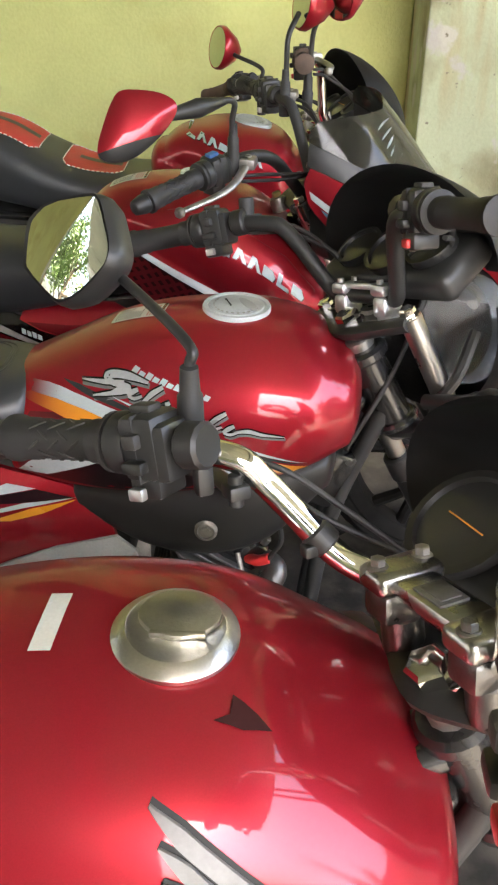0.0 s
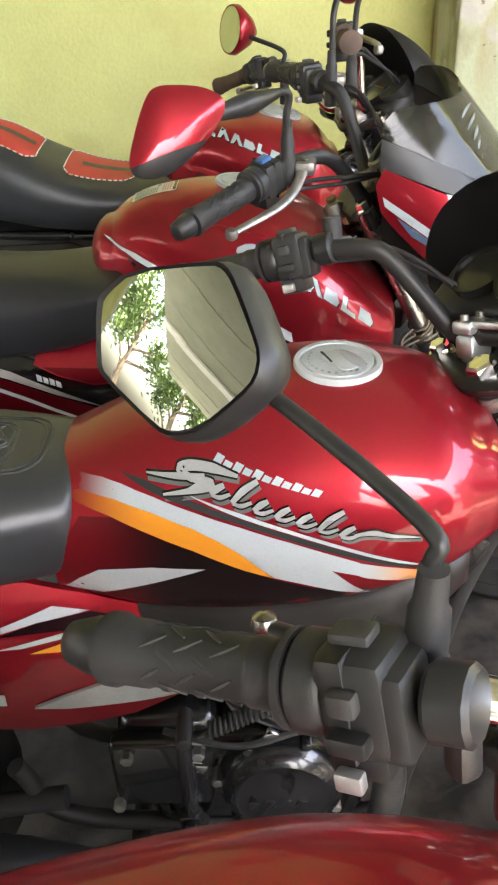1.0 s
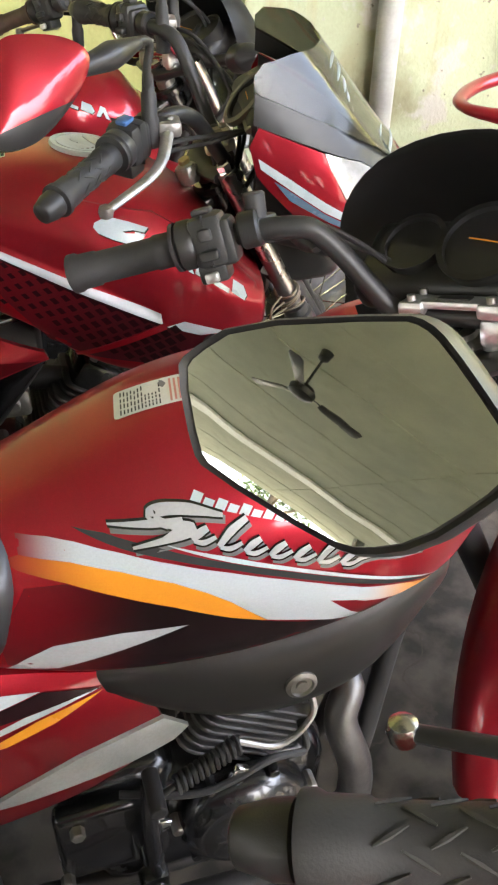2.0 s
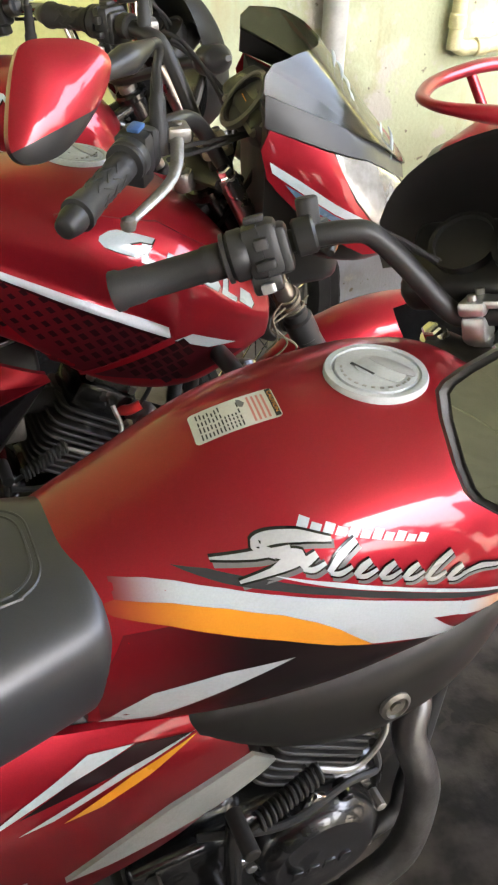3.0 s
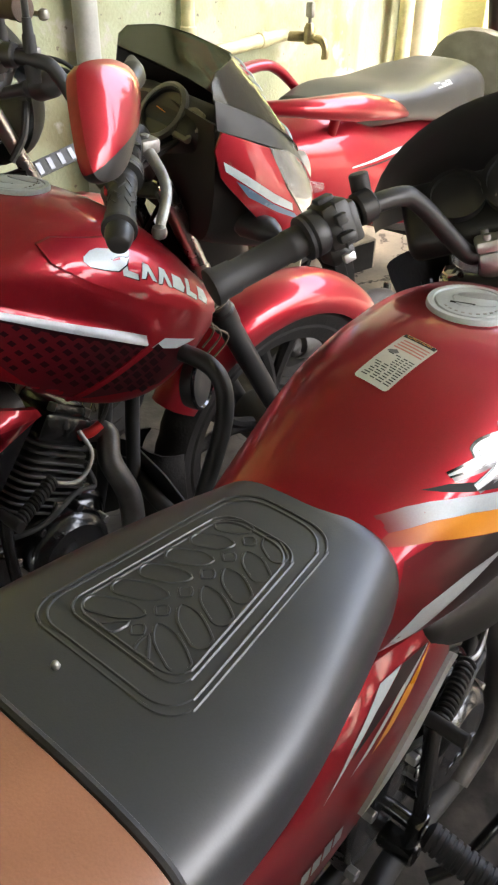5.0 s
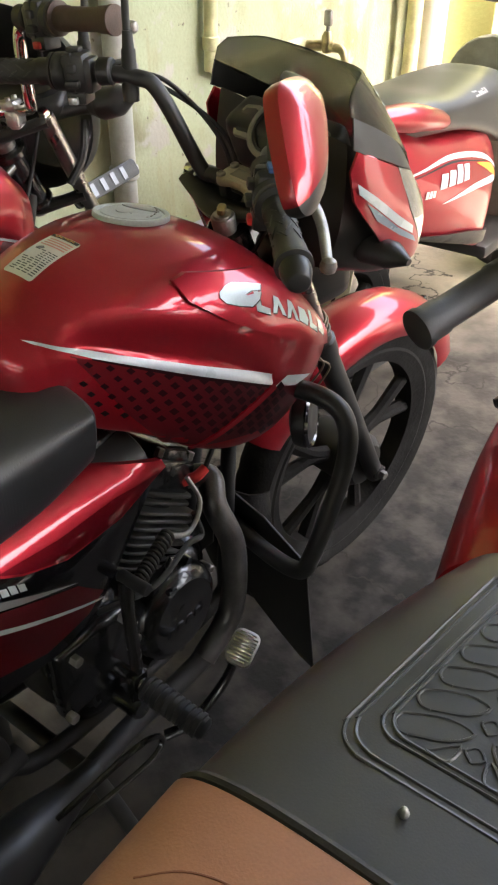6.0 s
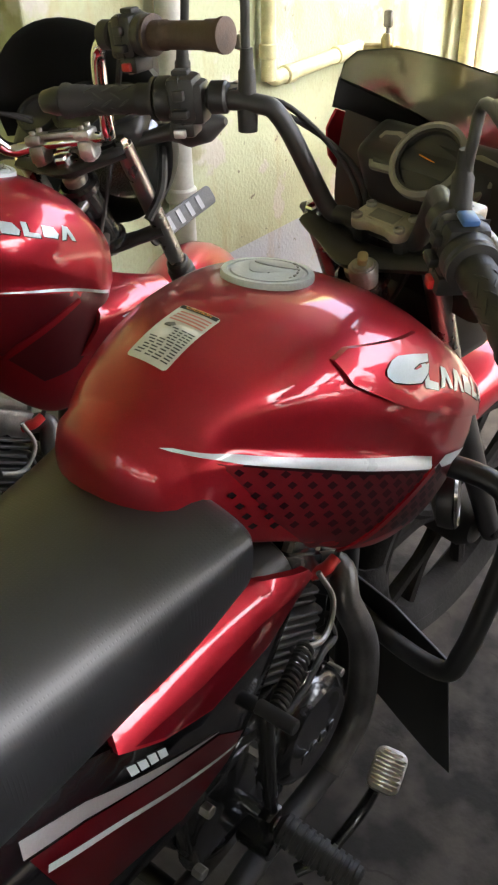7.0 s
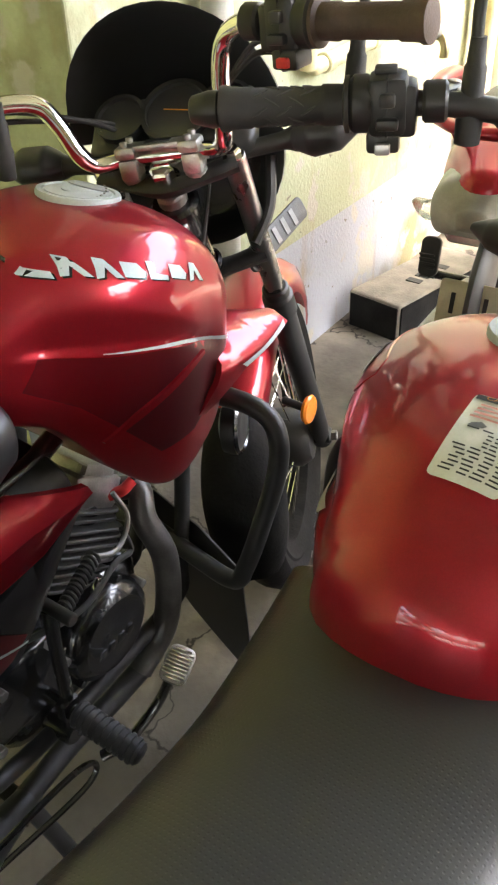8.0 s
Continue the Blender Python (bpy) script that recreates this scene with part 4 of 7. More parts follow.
    wheel(bike, "rear_wheel", -0.75, WHEEL_R, I)
    mudguard(bike, -0.75, WHEEL_R, 60, 178, PLASTIC, I, rad=0.35, half=0.08, name="rear_mudguard")
    part("tail_light", block((-1.06, 0, 0.72), (0.05, 0.13, 0.07), bev=0.018), REDLENS, bike)
    part("grab_rail", tube([(-0.78, -0.115, 0.80), (-0.98, -0.12, 0.83), (-1.06, -0.07, 0.84), (-1.06, 0.07, 0.84), (-0.98, 0.12, 0.83), (-0.78, 0.115, 0.80)], 0.011, 10, 6), PLASTIC, bike)
    upper = set(bike.children)
    engine(bike, S, c)
    if c["leg_guard"]:
        leg_guard(bike, S, c)
    for ob in set(bike.children) - upper:
        ob.location += Vector(c["low_shift"] or (0, 0, 0))
    return bike


def engine(bike, S, c):
    ex, ez = -0.075, 0.398
    e = part("engine", join(block((ex - 0.03, 0, ez - 0.03), (0.30, 0.17, 0.20), bev=0.04, seg=3), block((ex - 0.14, 0, ez + 0.02), (0.14, 0.15, 0.16), bev=0.03, seg=3)), ENGINE, bike, "black air-cooled engine")
    for s in (-1, 1):
        y = 0.085 * s
        part("clutch_cover" if s < 0 else "magneto_cover", lathe([(0.082, 0), (0.082, 0.018), (0.076, 0.030), (0.062, 0.038), (0.057, 0.036), (0.03, 0.042), (0.001, 0.043)], (ex + 0.005, y, ez), (0, s, 0), 32), ENGINE, e, "gloss black round engine cover")
        for k in range(7):
            a = 2 * math.pi * k / 7 + 0.3
            p = Vector((ex + 0.005 + 0.085 * math.cos(a), y, ez + 0.085 * math.sin(a)))
            part("cover_bolt", rod(p, p + Vector((0, 0.024 * s, 0)), 0.007, 8), STEEL if k % 3 == 0 else ENGINE, e)
        for i in range(4):
            part("cover_mark", block((ex - 0.032 + 0.02 * i, s * 0.1285, ez - 0.005), (0.013, 0.002, 0.016), (0, 12, 0), 0.001), ENGINE, e)
        part("gear_cover", block((ex - 0.15, s * 0.085, ez + 0.02), (0.13, 0.03, 0.13), bev=0.012, seg=3), ENGINE, e)
        for p in ((ex - 0.10, ez + 0.07), (ex - 0.19, ez + 0.065), (ex - 0.21, ez - 0.03)):
            part("case_bolt", rod((p[0], s * 0.098, p[1]), (p[0], s * 0.112, p[1]), 0.0085, 6), STEEL, e)
    # inclined cylinder with fins
    lean = radians(33)
    u = Vector((math.sin(lean), 0, math.cos(lean)))
    base = Vector((ex - 0.005, 0, ez + 0.068))
    part("cylinder", rod(base - u * 0.03, base + u * 0.13, 0.052, 20), ENGINE, e)
    for k in range(10):
        p = base + u * (0.004 + 0.0122 * k)
        sz = 0.150 if k < 8 else 0.130
        f = plate(rounded(sz, sz * 0.94, 0.022, 4), 0.0052, Matrix.Translation(p) @ Matrix.Rotation(lean, 4, "Y"), bev=0.0012, seg=1)
        part("cooling_fin", f, FIN, e, smooth=False)
    top = base + u * 0.138
    part("cylinder_head", join(block(top, (0.11, 0.105, 0.055), (0, math.degrees(lean), 0), 0.012), block(top + u * 0.03, (0.085, 0.09, 0.03), (0, math.degrees(lean), 0), 0.012)), ALLOY if c["bright_head"] else ENGINE, e)
    for yy in (-0.04, 0.04):
        for xx in (-0.038, 0.038):
            q = top + Matrix.Rotation(lean, 3, "Y") @ Vector((xx, yy, 0.028))
            part("head_nut", rod(q, q + u * 0.014, 0.0075, 6), STEEL, e)
    plug = top + Vector((0.025, -0.048, -0.02))
    part("spark_plug_cap", tube([plug, plug + Vector((0.014, -0.014, 0.006)), plug + Vector((0.032, -0.018, 0.014))], [0.0095, 0.009, 0.008], 10, 4), REDPL, e, "red rubber spark plug cap")
    part("ignition_lead", tube([plug + Vector((0.032, -0.018, 0.014)), plug + Vector((0.05, -0.02, 0.06)), plug + Vector((0.02, -0.01, 0.13)), plug + Vector((-0.05, 0.0, 0.18))], 0.004, 8, 6), RUBBER, e)
    # carburettor and intake
    part("intake", tube([base + u * 0.13 + Vector((-0.05, 0, 0)), base + u * 0.13 + Vector((-0.10, 0, 0.01)), base + Vector((-0.16, 0, 0.14))], 0.021, 12, 4), RUBBER, e)
    part("carburettor", join(rod((ex - 0.085, 0, ez + 0.13), (ex - 0.085, 0, ez + 0.22), 0.024), block((ex - 0.085, -0.01, ez + 0.165), (0.06, 0.07, 0.05), bev=0.008), rod((ex - 0.085, -0.045, ez + 0.17), (ex - 0.085, -0.06, ez + 0.17), 0.012)), ALLOY, e)
    # exposed return spring, brackets, hoses on the right side
    a, b = Vector((ex - 0.082, -0.122, ez + 0.135)), Vector((ex - 0.008, -0.112, ez + 0.165))
    coil = [a.lerp(b, i / 96) + Vector((0.0, 0.0095 * math.cos(i * 0.785), 0.0095 * math.sin(i * 0.785))) for i in range(97)]
    part("return_spring", join(tube(coil, 0.0027, 6, 2), rod(a - (b - a) * 0.2, a, 0.004)), DUSTY, e, "dark coil spring")
    part("bracket", block((ex - 0.01, -0.112, ez + 0.108), (0.016, 0.008, 0.026), (0, 30, 0), 0.002), CHROME, e)
    part("bracket", block((ex - 0.10, -0.118, ez + 0.06), (0.022, 0.006, 0.016), (0, 20, 0), 0.002), CHROME, e)
    part("hose", tube([(ex - 0.14, -0.10, ez + 0.11), (ex - 0.05, -0.118, ez + 0.10), (ex + 0.03, -0.11, ez + 0.115), (ex + 0.075, -0.10, ez + 0.10), (ex + 0.07, -0.09, ez + 0.14)], 0.0045, 8, 6), DUSTY, e)
    part("hose", tube([(ex - 0.02, -0.10, ez + 0.16), (ex + 0.04, -0.105, ez + 0.13), (ex + 0.085, -0.09, ez + 0.15), (ex + 0.08, -0.07, ez + 0.19)], 0.004, 8, 6), STEEL, e)
    # kick lever
    kx = ex - 0.108
    k = part("kick_lever", join(tube([(kx, -0.125, ez + 0.16), (kx - 0.005, -0.13, ez + 0.10), (kx - 0.002, -0.132, ez - 0.02), (kx - 0.004, -0.125, ez - 0.085)], [0.011, 0.0095, 0.0095, 0.011], 10, 6), rod((kx - 0.004, -0.09, ez - 0.085), (kx - 0.004, -0.14, ez - 0.085), 0.018)), ENGINE, bike, "black kick-start lever")
    part("kick_foot", rod((kx, -0.115, ez + 0.163), (kx, -0.165, ez + 0.163), 0.009), RUBBER, k)
    # exhaust
    hd = base + u * 0.105 + Vector((0.05, -0.03, 0))
    part("exhaust_pipe", tube([hd, hd + Vector((0.035, -0.035, 0.0)), (ex + 0.122, -0.088, ez + 0.118), (ex + 0.142, -0.108, ez + 0.03), (ex + 0.125, -0.115, ez - 0.09), (ex + 0.06, -0.110, ez - 0.150)], [0.0175, 0.0185, 0.020, 0.021, 0.021, 0.020], 14, 7), EXHAUST, bike, "dull grey exhaust header pipe")
    part("link_pipe", tube([(ex + 0.065, -0.110, ez - 0.148), (ex + 0.0, -0.105, ez - 0.160), (ex - 0.10, -0.105, ez - 0.155), (ex - 0.22, -0.118, ez - 0.145)], 0.0172, 14, 6), RUBBER, bike)
    sil = part("silencer", tube([(ex - 0.20, -0.118, ez - 0.147), (ex - 0.26, -0.128, ez - 0.135), (ex - 0.34, -0.14, ez - 0.115), (ex - 0.44, -0.15, ez - 0.095), (ex - 0.95, -0.185, ez + 0.03), (ex - 0.98, -0.187, ez + 0.04)], [0.019, 0.026, 0.042, 0.050, 0.052, 0.03], 18, 6), PLASTIC, bike, "matt black silencer")
    part("silencer_band", rod((ex - 0.47, -0.152, ez - 0.088), (ex - 0.485, -0.153, ez - 0.084), 0.054, 18), ENGINE, sil)
    part("heat_loop", tube([(ex - 0.30, -0.16, ez - 0.14), (ex - 0.16, -0.19, ez - 0.115), (ex - 0.13, -0.19, ez - 0.09), (ex - 0.17, -0.185, ez - 0.07), (ex - 0.30, -0.16, ez - 0.10)], 0.0045, 8, 6), ENGINE, sil)
    # footrest, pedal, stand
    for s in (-1, 1):
        p = Vector((ex - 0.112, s * 0.145, ez - 0.028))
        d = Vector((0.008, s * 0.1, -0.022)).normalized()
        prof = [(0.012, 0)]
        for i in range(10):
            prof += [(0.0195, 0.006 + 0.0098 * i), (0.0195, 0.0115 + 0.0098 * i), (0.0165, 0.0125 + 0.0098 * i), (0.0165, 0.0155 + 0.0098 * i)]
        prof += [(0.017, 0.106), (0.012, 0.110)]
        fp = part("footrest", lathe(prof, p, d, 16), RUBBER, bike, "ribbed rubber footrest")
        part("footrest_bracket", join(rod(p - d * 0.10, p, 0.010), block(p - d * 0.012, (0.03, 0.02, 0.035), bev=0.005)), ENGINE, fp)
    bp = Vector((ex + 0.030, -0.212, ez - 0.032))
    pd = part("brake_pedal", tube([(ex - 0.08, -0.15, ez - 0.17), (ex - 0.05, -0.175, ez - 0.15), (ex + 0.0, -0.195, ez - 0.10), (ex + 0.022, -0.208, ez - 0.042)], [0.010, 0.009, 0.009, 0.008], 10, 6, 0.8), ENGINE, bike)
    part("pedal_pad", plate(rounded(0.056, 0.042, 0.012), 0.010, Matrix.Translation(bp) @ pose(0, 0, 0, 12, -22, 10), bev=0.003), ALLOY, pd, "worn bare metal pedal pad")
    pm = Matrix.Translation(bp) @ pose(0, 0, 0, 12, -22, 10)
    for i in range(-4, 5):
        part("pad_rib", block((i * 0.0054, 0, 0.0055), (0.0026, 0.036 if abs(i) < 4 else 0.026, 0.002), bev=0.0006, seg=1), CHROME, pd, m=pm)
    part("centre_stand", join(tube([(ex - 0.20, -0.10, ez - 0.15), (ex - 0.18, -0.14, ez - 0.25), (ex - 0.155, -0.18, 0.012)], 0.013, 10, 5), rod((ex - 0.155, -0.18, 0.012), (ex - 0.115, -0.195, 0.010), 0.012), tube([(ex - 0.20, 0.10, ez - 0.15), (ex - 0.18, 0.14, ez - 0.25), (ex - 0.155, 0.18, 0.012)], 0.013, 10, 5), rod((ex - 0.20, -0.12, ez - 0.16), (ex - 0.20, 0.12, ez - 0.16), 0.013)), RUBBER, bike)


def leg_guard(bike, S, c):
    """Crash bar with black sheets across the front of the engine."""
    for s in (-1, 1):
        part("leg_guard", tube([(S.x, -0.02 * s, 0.665), (0.150, 0.08 * s, 0.690), (0.148, 0.17 * s, 0.706), (0.152, 0.225 * s, 0.698), (0.152, 0.248 * s, 0.665), (0.145, 0.252 * s, 0.61), (0.124, 0.244 * s, 0.53), (0.104, 0.232 * s, 0.455), (0.100, 0.212 * s, 0.415), (0.118, 0.13 * s, 0.402), (S.x - 0.02, 0.0, 0.40)], 0.0145, 12, 7), PLASTIC, bike, "black tubular leg guard")
        sheet = plate([(0.008, 0.085), (0.11, 0.070), (0.205, 0.032), (0.236, -0.190), (0.20, -0.182), (0.15, -0.160), (0.095, -0.132), (0.045, -0.098), (0.015, -0.060)], 0.004, Matrix.Translation((0.168, 0, 0.368)) @ Matrix(((-0.17, 0, 1, 0), (s * 1.0, 0, 0, 0), (0, 1, 0, 0), (0, 0, 0, 1))), bev=0.001)
        part("guard_sheet", sheet, PLASTIC, bike, "flat black sheet on the leg guard", smooth=False)
    horn = part("horn", lathe([(0.02, -0.02), (0.043, -0.012), (0.046, 0.0), (0.046, 0.008), (0.03, 0.014), (0.012, 0.012), (0.001, 0.012)], (0.195, -0.148, 0.625), (0.35, -0.9, 0.1), 24), PLASTIC, bike, "black round horn")
    part("horn_ring", lathe([(0.038, 0.009), (0.042, 0.014), (0.046, 0.010), (0.042, 0.006)], (0.195, -0.148, 0.625), (0.35, -0.9, 0.1), 24, loop=True), GLOSS, horn)


# ---- what sets each motorcycle apart ----
BAR = [(0.0, 0.0, 0.0), (0.0, 0.045, 0.0), (-0.006, 0.068, 0.006), (-0.045, 0.112, 0.085), (-0.068, 0.138, 0.104), (-0.115, 0.21, 0.102), (-0.19, 0.335, 0.085)]
LONG_BAR = [(x * 1.1, y * 1.1, z) for x, y, z in BAR]
BAR_B = BAR[:4] + [(-0.060, 0.145, 0.105), (-0.060, 0.20, 0.107), (-0.087, 0.316, 0.101)]
LIFT_BAR = BAR[:3] + [(x, y, z + 0.018) for x, y, z in BAR[3:]]
BAR_C = BAR[:3] + [(-0.050, 0.108, 0.075), (-0.088, 0.140, 0.092), (-0.142, 0.196, 0.084), (-0.235, 0.320, 0.062)]
BAR_A = [(0.0, 0.0, 0.0), (0.0, 0.045, 0.0), (-0.012, 0.070, 0.004), (-0.036, 0.092, 0.022), (-0.075, 0.122, 0.074), (-0.102, 0.135, 0.099), (-0.172, 0.194, 0.106), (-0.232, 0.289, 0.094)]
LOW_LEFT = [(0.0, 0.0, 0.0), (0.0, 0.050, 0.0), (-0.012, 0.082, 0.0), (-0.027, 0.097, 0.018), (-0.036, 0.112, 0.062), (-0.048, 0.130, 0.088), (-0.085, 0.170, 0.097), (-0.135, 0.230, 0.088), (-0.185, 0.350, 0.060)]
HIGH_BAR = [(0.0, 0.0, 0.0), (0.0, 0.050, 0.0), (-0.012, 0.082, 0.004), (-0.027, 0.094, 0.025), (-0.036, 0.104, 0.095), (-0.048, 0.120, 0.130), (-0.085, 0.160, 0.145), (-0.135, 0.221, 0.142), (-0.185, 0.345, 0.132)]


def dome(S, x, z, w, h, deep, droop=0.0, phi=(0, 180), k=22, lean=0.25):
    """A rounded shield: part of an ellipsoid, open to the rider."""
    bm = bmesh.new()
    rows = []
    for j in range(10):
        psi = radians(86 * j / 9)
        row = []
        for i in range(k + 1):
            a = radians(phi[0] + (phi[1] - phi[0]) * i / k)
            yy, zz = w * math.cos(a) * math.cos(psi), h * math.sin(a) * math.cos(psi)
            row.append((S.x + x + deep * math.sin(psi) - lean * zz, yy, z + zz - droop * math.sin(psi)))
        rows.append(row)
    rings_to_faces(bm, rows, closed_ring=False, caps=False)
    bmesh.ops.solidify(bm, geom=bm.faces[:], thickness=0.004)
    return bm


def gauge(bike, parent, p, d, r, m, needle=True):
    g = part("gauge", lathe([(r * 0.8, -0.03), (r, -0.02), (r, 0.0), (r * 1.06, 0.004), (r * 1.06, 0.008), (r * 0.92, 0.008), (r * 0.90, 0.002), (0.001, 0.002)], p, d, 28), PLASTIC, parent, "black gauge with a raised bezel", m=m)
    part("dial", lathe([(r * 0.89, 0.0025), (0.001, 0.0032)], p, d, 28), DIAL, g, m=m)
    if needle:
        q = Vector(p) + Vector(d).normalized() * 0.005
        part("needle", rod(q + Vector((0, -r * 0.5, -0.002)), q + Vector((0, r * 0.35, 0.004)), 0.0008, 6), ORANGE, g, m=m)
    return g


def dome_front(bike, S, M, c):
    """Flyscreen, gauges, headlamp shell and lamp of the unfaired bikes."""
    col = c["cowl"] or RED
    dx = c["dome_x"] or 0.10
    part("flyscreen", dome(S, dx, c["dome_z"] or 0.985, c["dome_w"] or 0.155, c["dome_h"] or 0.125, 0.15, 0.03, (-6, 186)), PLASTIC, bike, "black rounded plastic flyscreen", m=M)
    hs = part("headlamp_shell", dome(S, dx + 0.005, 0.955, (c["dome_w"] or 0.155) * 0.96, 0.16, 0.15, 0.02, (180, 360)), col, bike, m=M)
    part("headlamp", lathe([(0.075, -0.03), (0.082, 0), (0.07, 0.014), (0.03, 0.02), (0.001, 0.021)], (S.x + dx + 0.125, 0, 0.90), (1, 0, -0.15), 28), LENS, bike, "clear round headlamp lens", m=M)
    tilt = Vector((-0.62, 0, 0.78))
    con = part("instrument_panel", block((S.x + dx - 0.005, 0, (c["dome_z"] or 0.985) - 0.01), (0.10, (c["dome_w"] or 0.155) * 1.55, 0.045), (0, -36, 0), 0.016, 3), PLASTIC, bike, m=M)
    for y, r in c["gauges"] or ((-0.012, 0.046), (0.066, 0.034), (-0.08, 0.034)):
        gauge(bike, con, (S.x + dx - 0.02, y, (c["dome_z"] or 0.985) + 0.015), tilt, r, M, r > 0.04)
    lock = c["lock"] or (0.035, 0, 0.945)
    part("key_slot", block((S.x + lock[0] - 0.003, lock[1], lock[2] + 0.0102), (0.011, 0.003, 0.002), bev=0.0005, seg=1), INK, bike, m=M)
    part("ignition_lock", lathe([(0.030, -0.02), (0.030, 0.0), (0.017, 0.004), (0.016, 0.010), (0.001, 0.010)], (S.x + lock[0], lock[1], lock[2]), (-0.3, 0, 1), 24), STEEL, bike, m=M)
    for s in (-1, 1):
        a = Vector((S.x + 0.05, 0.085 * s, c["ind_z"] or 0.83))
        fat = c["ind_fat"] or 1.0
        ind = part("indicator", join(tube([a, a + Vector((0.01, 0.06 * s, 0.005)), a + Vector((0.012, 0.08 * s, 0.006))], [0.011, 0.012, 0.018], 12, 4), tube([a + Vector((0.012, 0.075 * s, 0.006)), a + Vector((0.012, 0.10 * s, 0.008)), a + Vector((0.008, 0.135 * s, 0.012)), a + Vector((0.004, 0.165 * s, 0.014))], [0.018, 0.028 * fat, 0.026 * fat, 0.007], 14, 5, 0.8)), PLASTIC, bike, m=M)
        part("indicator_lens", tube([a + Vector((0.022, 0.085 * s, 0.006)), a + Vector((0.026, 0.115 * s, 0.009)), a + Vector((0.014, 0.15 * s, 0.013))], [0.014, 0.022, 0.008], 12, 4, 0.8), AMBER, ind, m=M)
    for s in (-1, 1):
        part("headlamp_stay", tube([(S.x + 0.05, 0.09 * s, 0.82), (S.x + 0.08, 0.112 * s, 0.86), (S.x + 0.11, 0.118 * s, 0.92)], 0.008, 8, 4), PLASTIC, bike, m=M)


NOSE = Shell([(0.055, 1.250, 0.87, 0.163, 0.97, 0.12), (0.072, 1.225, 0.865, 0.166, 0.97, 0.12), (0.11, 1.172, 0.85, 0.165, 0.96, 0.12), (0.15, 1.124, 0.84, 0.160, 0.95, 0.12), (0.20, 1.066, 0.825, 0.150, 0.925, 0.115), (0.25, 1.008, 0.815, 0.130, 0.897, 0.10), (0.292, 0.964, 0.815, 0.098, 0.885, 0.075), (0.325, 0.922, 0.83, 0.06, 0.875, 0.045)], n=2.2, nb=2.0)


def fairing_front(bike, S, M, c):
    """Bikini fairing: red sides with stripes, smoked screen, clear lamp."""
    m = M @ Matrix.Translation((S.x, -0.01, 0)) @ pose(0, 0, 0, 0, 0, -10)
    inner = Shell(NOSE.rows - np.array([0.012, 0.012, -0.01, 0.014, 0, 0.012]), NOSE.n, 2.0)
    bm = bmesh.new()
    rings = []
    for x in np.linspace(0.078, 0.312, 12):
        lim = np.interp(x, [0.078, 0.18, 0.312], [1.050, 1.00, 0.925])
        hh = [(inner.side(x, min(z, lim)) if z > lim else y, min(z, lim)) for y, z in inner.half(x, 12)]
        rings.append([(x, -y, z) for y, z in hh] + [(x, y, z) for y, z in hh[-2:0:-1]])
    rings_to_faces(bm, rings)
    part("fairing_liner", bm, PLASTIC, bike, "black plastic inner fairing", m=m)

    def over_nose(x, a):
        """A point of the nose at x, a degrees up from its widest line."""
        _, zt, _, w, zw, _ = NOSE.at(x)
        ca, sa = max(math.cos(radians(a)), 0), math.sin(radians(a))
        return w * ca ** (2 / NOSE.n), zw + (zt - zw) * sa ** (2 / NOSE.n)

    def angle_at(x, z):
        _, zt, _, w, zw, _ = NOSE.at(x)
        return math.degrees(math.asin(min(max((z - zw) / (zt - zw), 0), 1) ** (NOSE.n / 2)))

    foot = lambda x: np.interp(x, [0.070, 0.18, 0.25, 0.305], [1.080, 1.032, 0.988, 0.945])
    for s in (-1, 1):
        p = patch("fairing_side", NOSE, [(0.079, 1.046), (0.120, 1.030), (0.168, 1.010), (0.178, 0.988), (0.205, 0.945), (0.240, 0.903), (0.270, 0.866), (0.262, 0.856), (0.228, 0.860), (0.152, 0.908), (0.092, 0.968), (0.078, 0.985), (0.068, 1.022)], RED, bike, 0.001, s, 0.02, 0.004, "red fairing side with white and blue stripes", m=m)
        patch("headlamp_wing", NOSE, [(0.170, 1.010), (0.222, 0.990), (0.275, 0.955), (0.305, 0.922), (0.308, 0.890), (0.285, 0.866), (0.271, 0.868), (0.242, 0.904), (0.207, 0.946), (0.180, 0.988)], LAMPGLASS, bike, 0.0012, s, 0.02, 0.004, "clear wrap-round headlamp glass", m=m)
        patch("stripe", NOSE, [(0.080, 1.008), (0.122, 0.982), (0.175, 0.946), (0.218, 0.920), (0.222, 0.907), (0.175, 0.932), (0.122, 0.968), (0.084, 0.994)], WHITE, p, 0.0066, s, m=m)
        patch("stripe", NOSE, [(0.102, 0.978), (0.122, 0.966), (0.175, 0.930), (0.226, 0.902), (0.240, 0.888), (0.185, 0.915), (0.126, 0.950)], BLUEDEC, p, 0.0066, s, m=m)
        patch("screen_band", NOSE, [(0.072, 1.086), (0.12, 1.066), (0.18, 1.038), (0.25, 0.994), (0.298, 0.955), (0.290, 0.946), (0.255, 0.970), (0.22, 0.992), (0.170, 1.012), (0.120, 1.032), (0.072, 1.049)], PLASTIC, bike, 0.001, s, 0.02, 0.003, "dark band along the foot of the screen", m=m)
    # smoked screen: two flanks that meet over the crest, open to the rider
    bm = bmesh.new()
    for s in (-1, 1):
        rows = []
        for x in np.linspace(0.071, 0.312, 22):
            top = 90.0 if x >= 0.160 else angle_at(x, np.interp(x, [0.071, 0.082, 0.115, 0.160], [1.100, 1.113, 1.117, 1.113]))
            row = []
            for a in np.linspace(angle_at(x, foot(x)), top, 14):
                y, z = over_nose(x, a)
                crease = 0.004 * math.exp(-(((a - 52) / 9) ** 2)) * min(1, max(0, (x - 0.09) / 0.08))
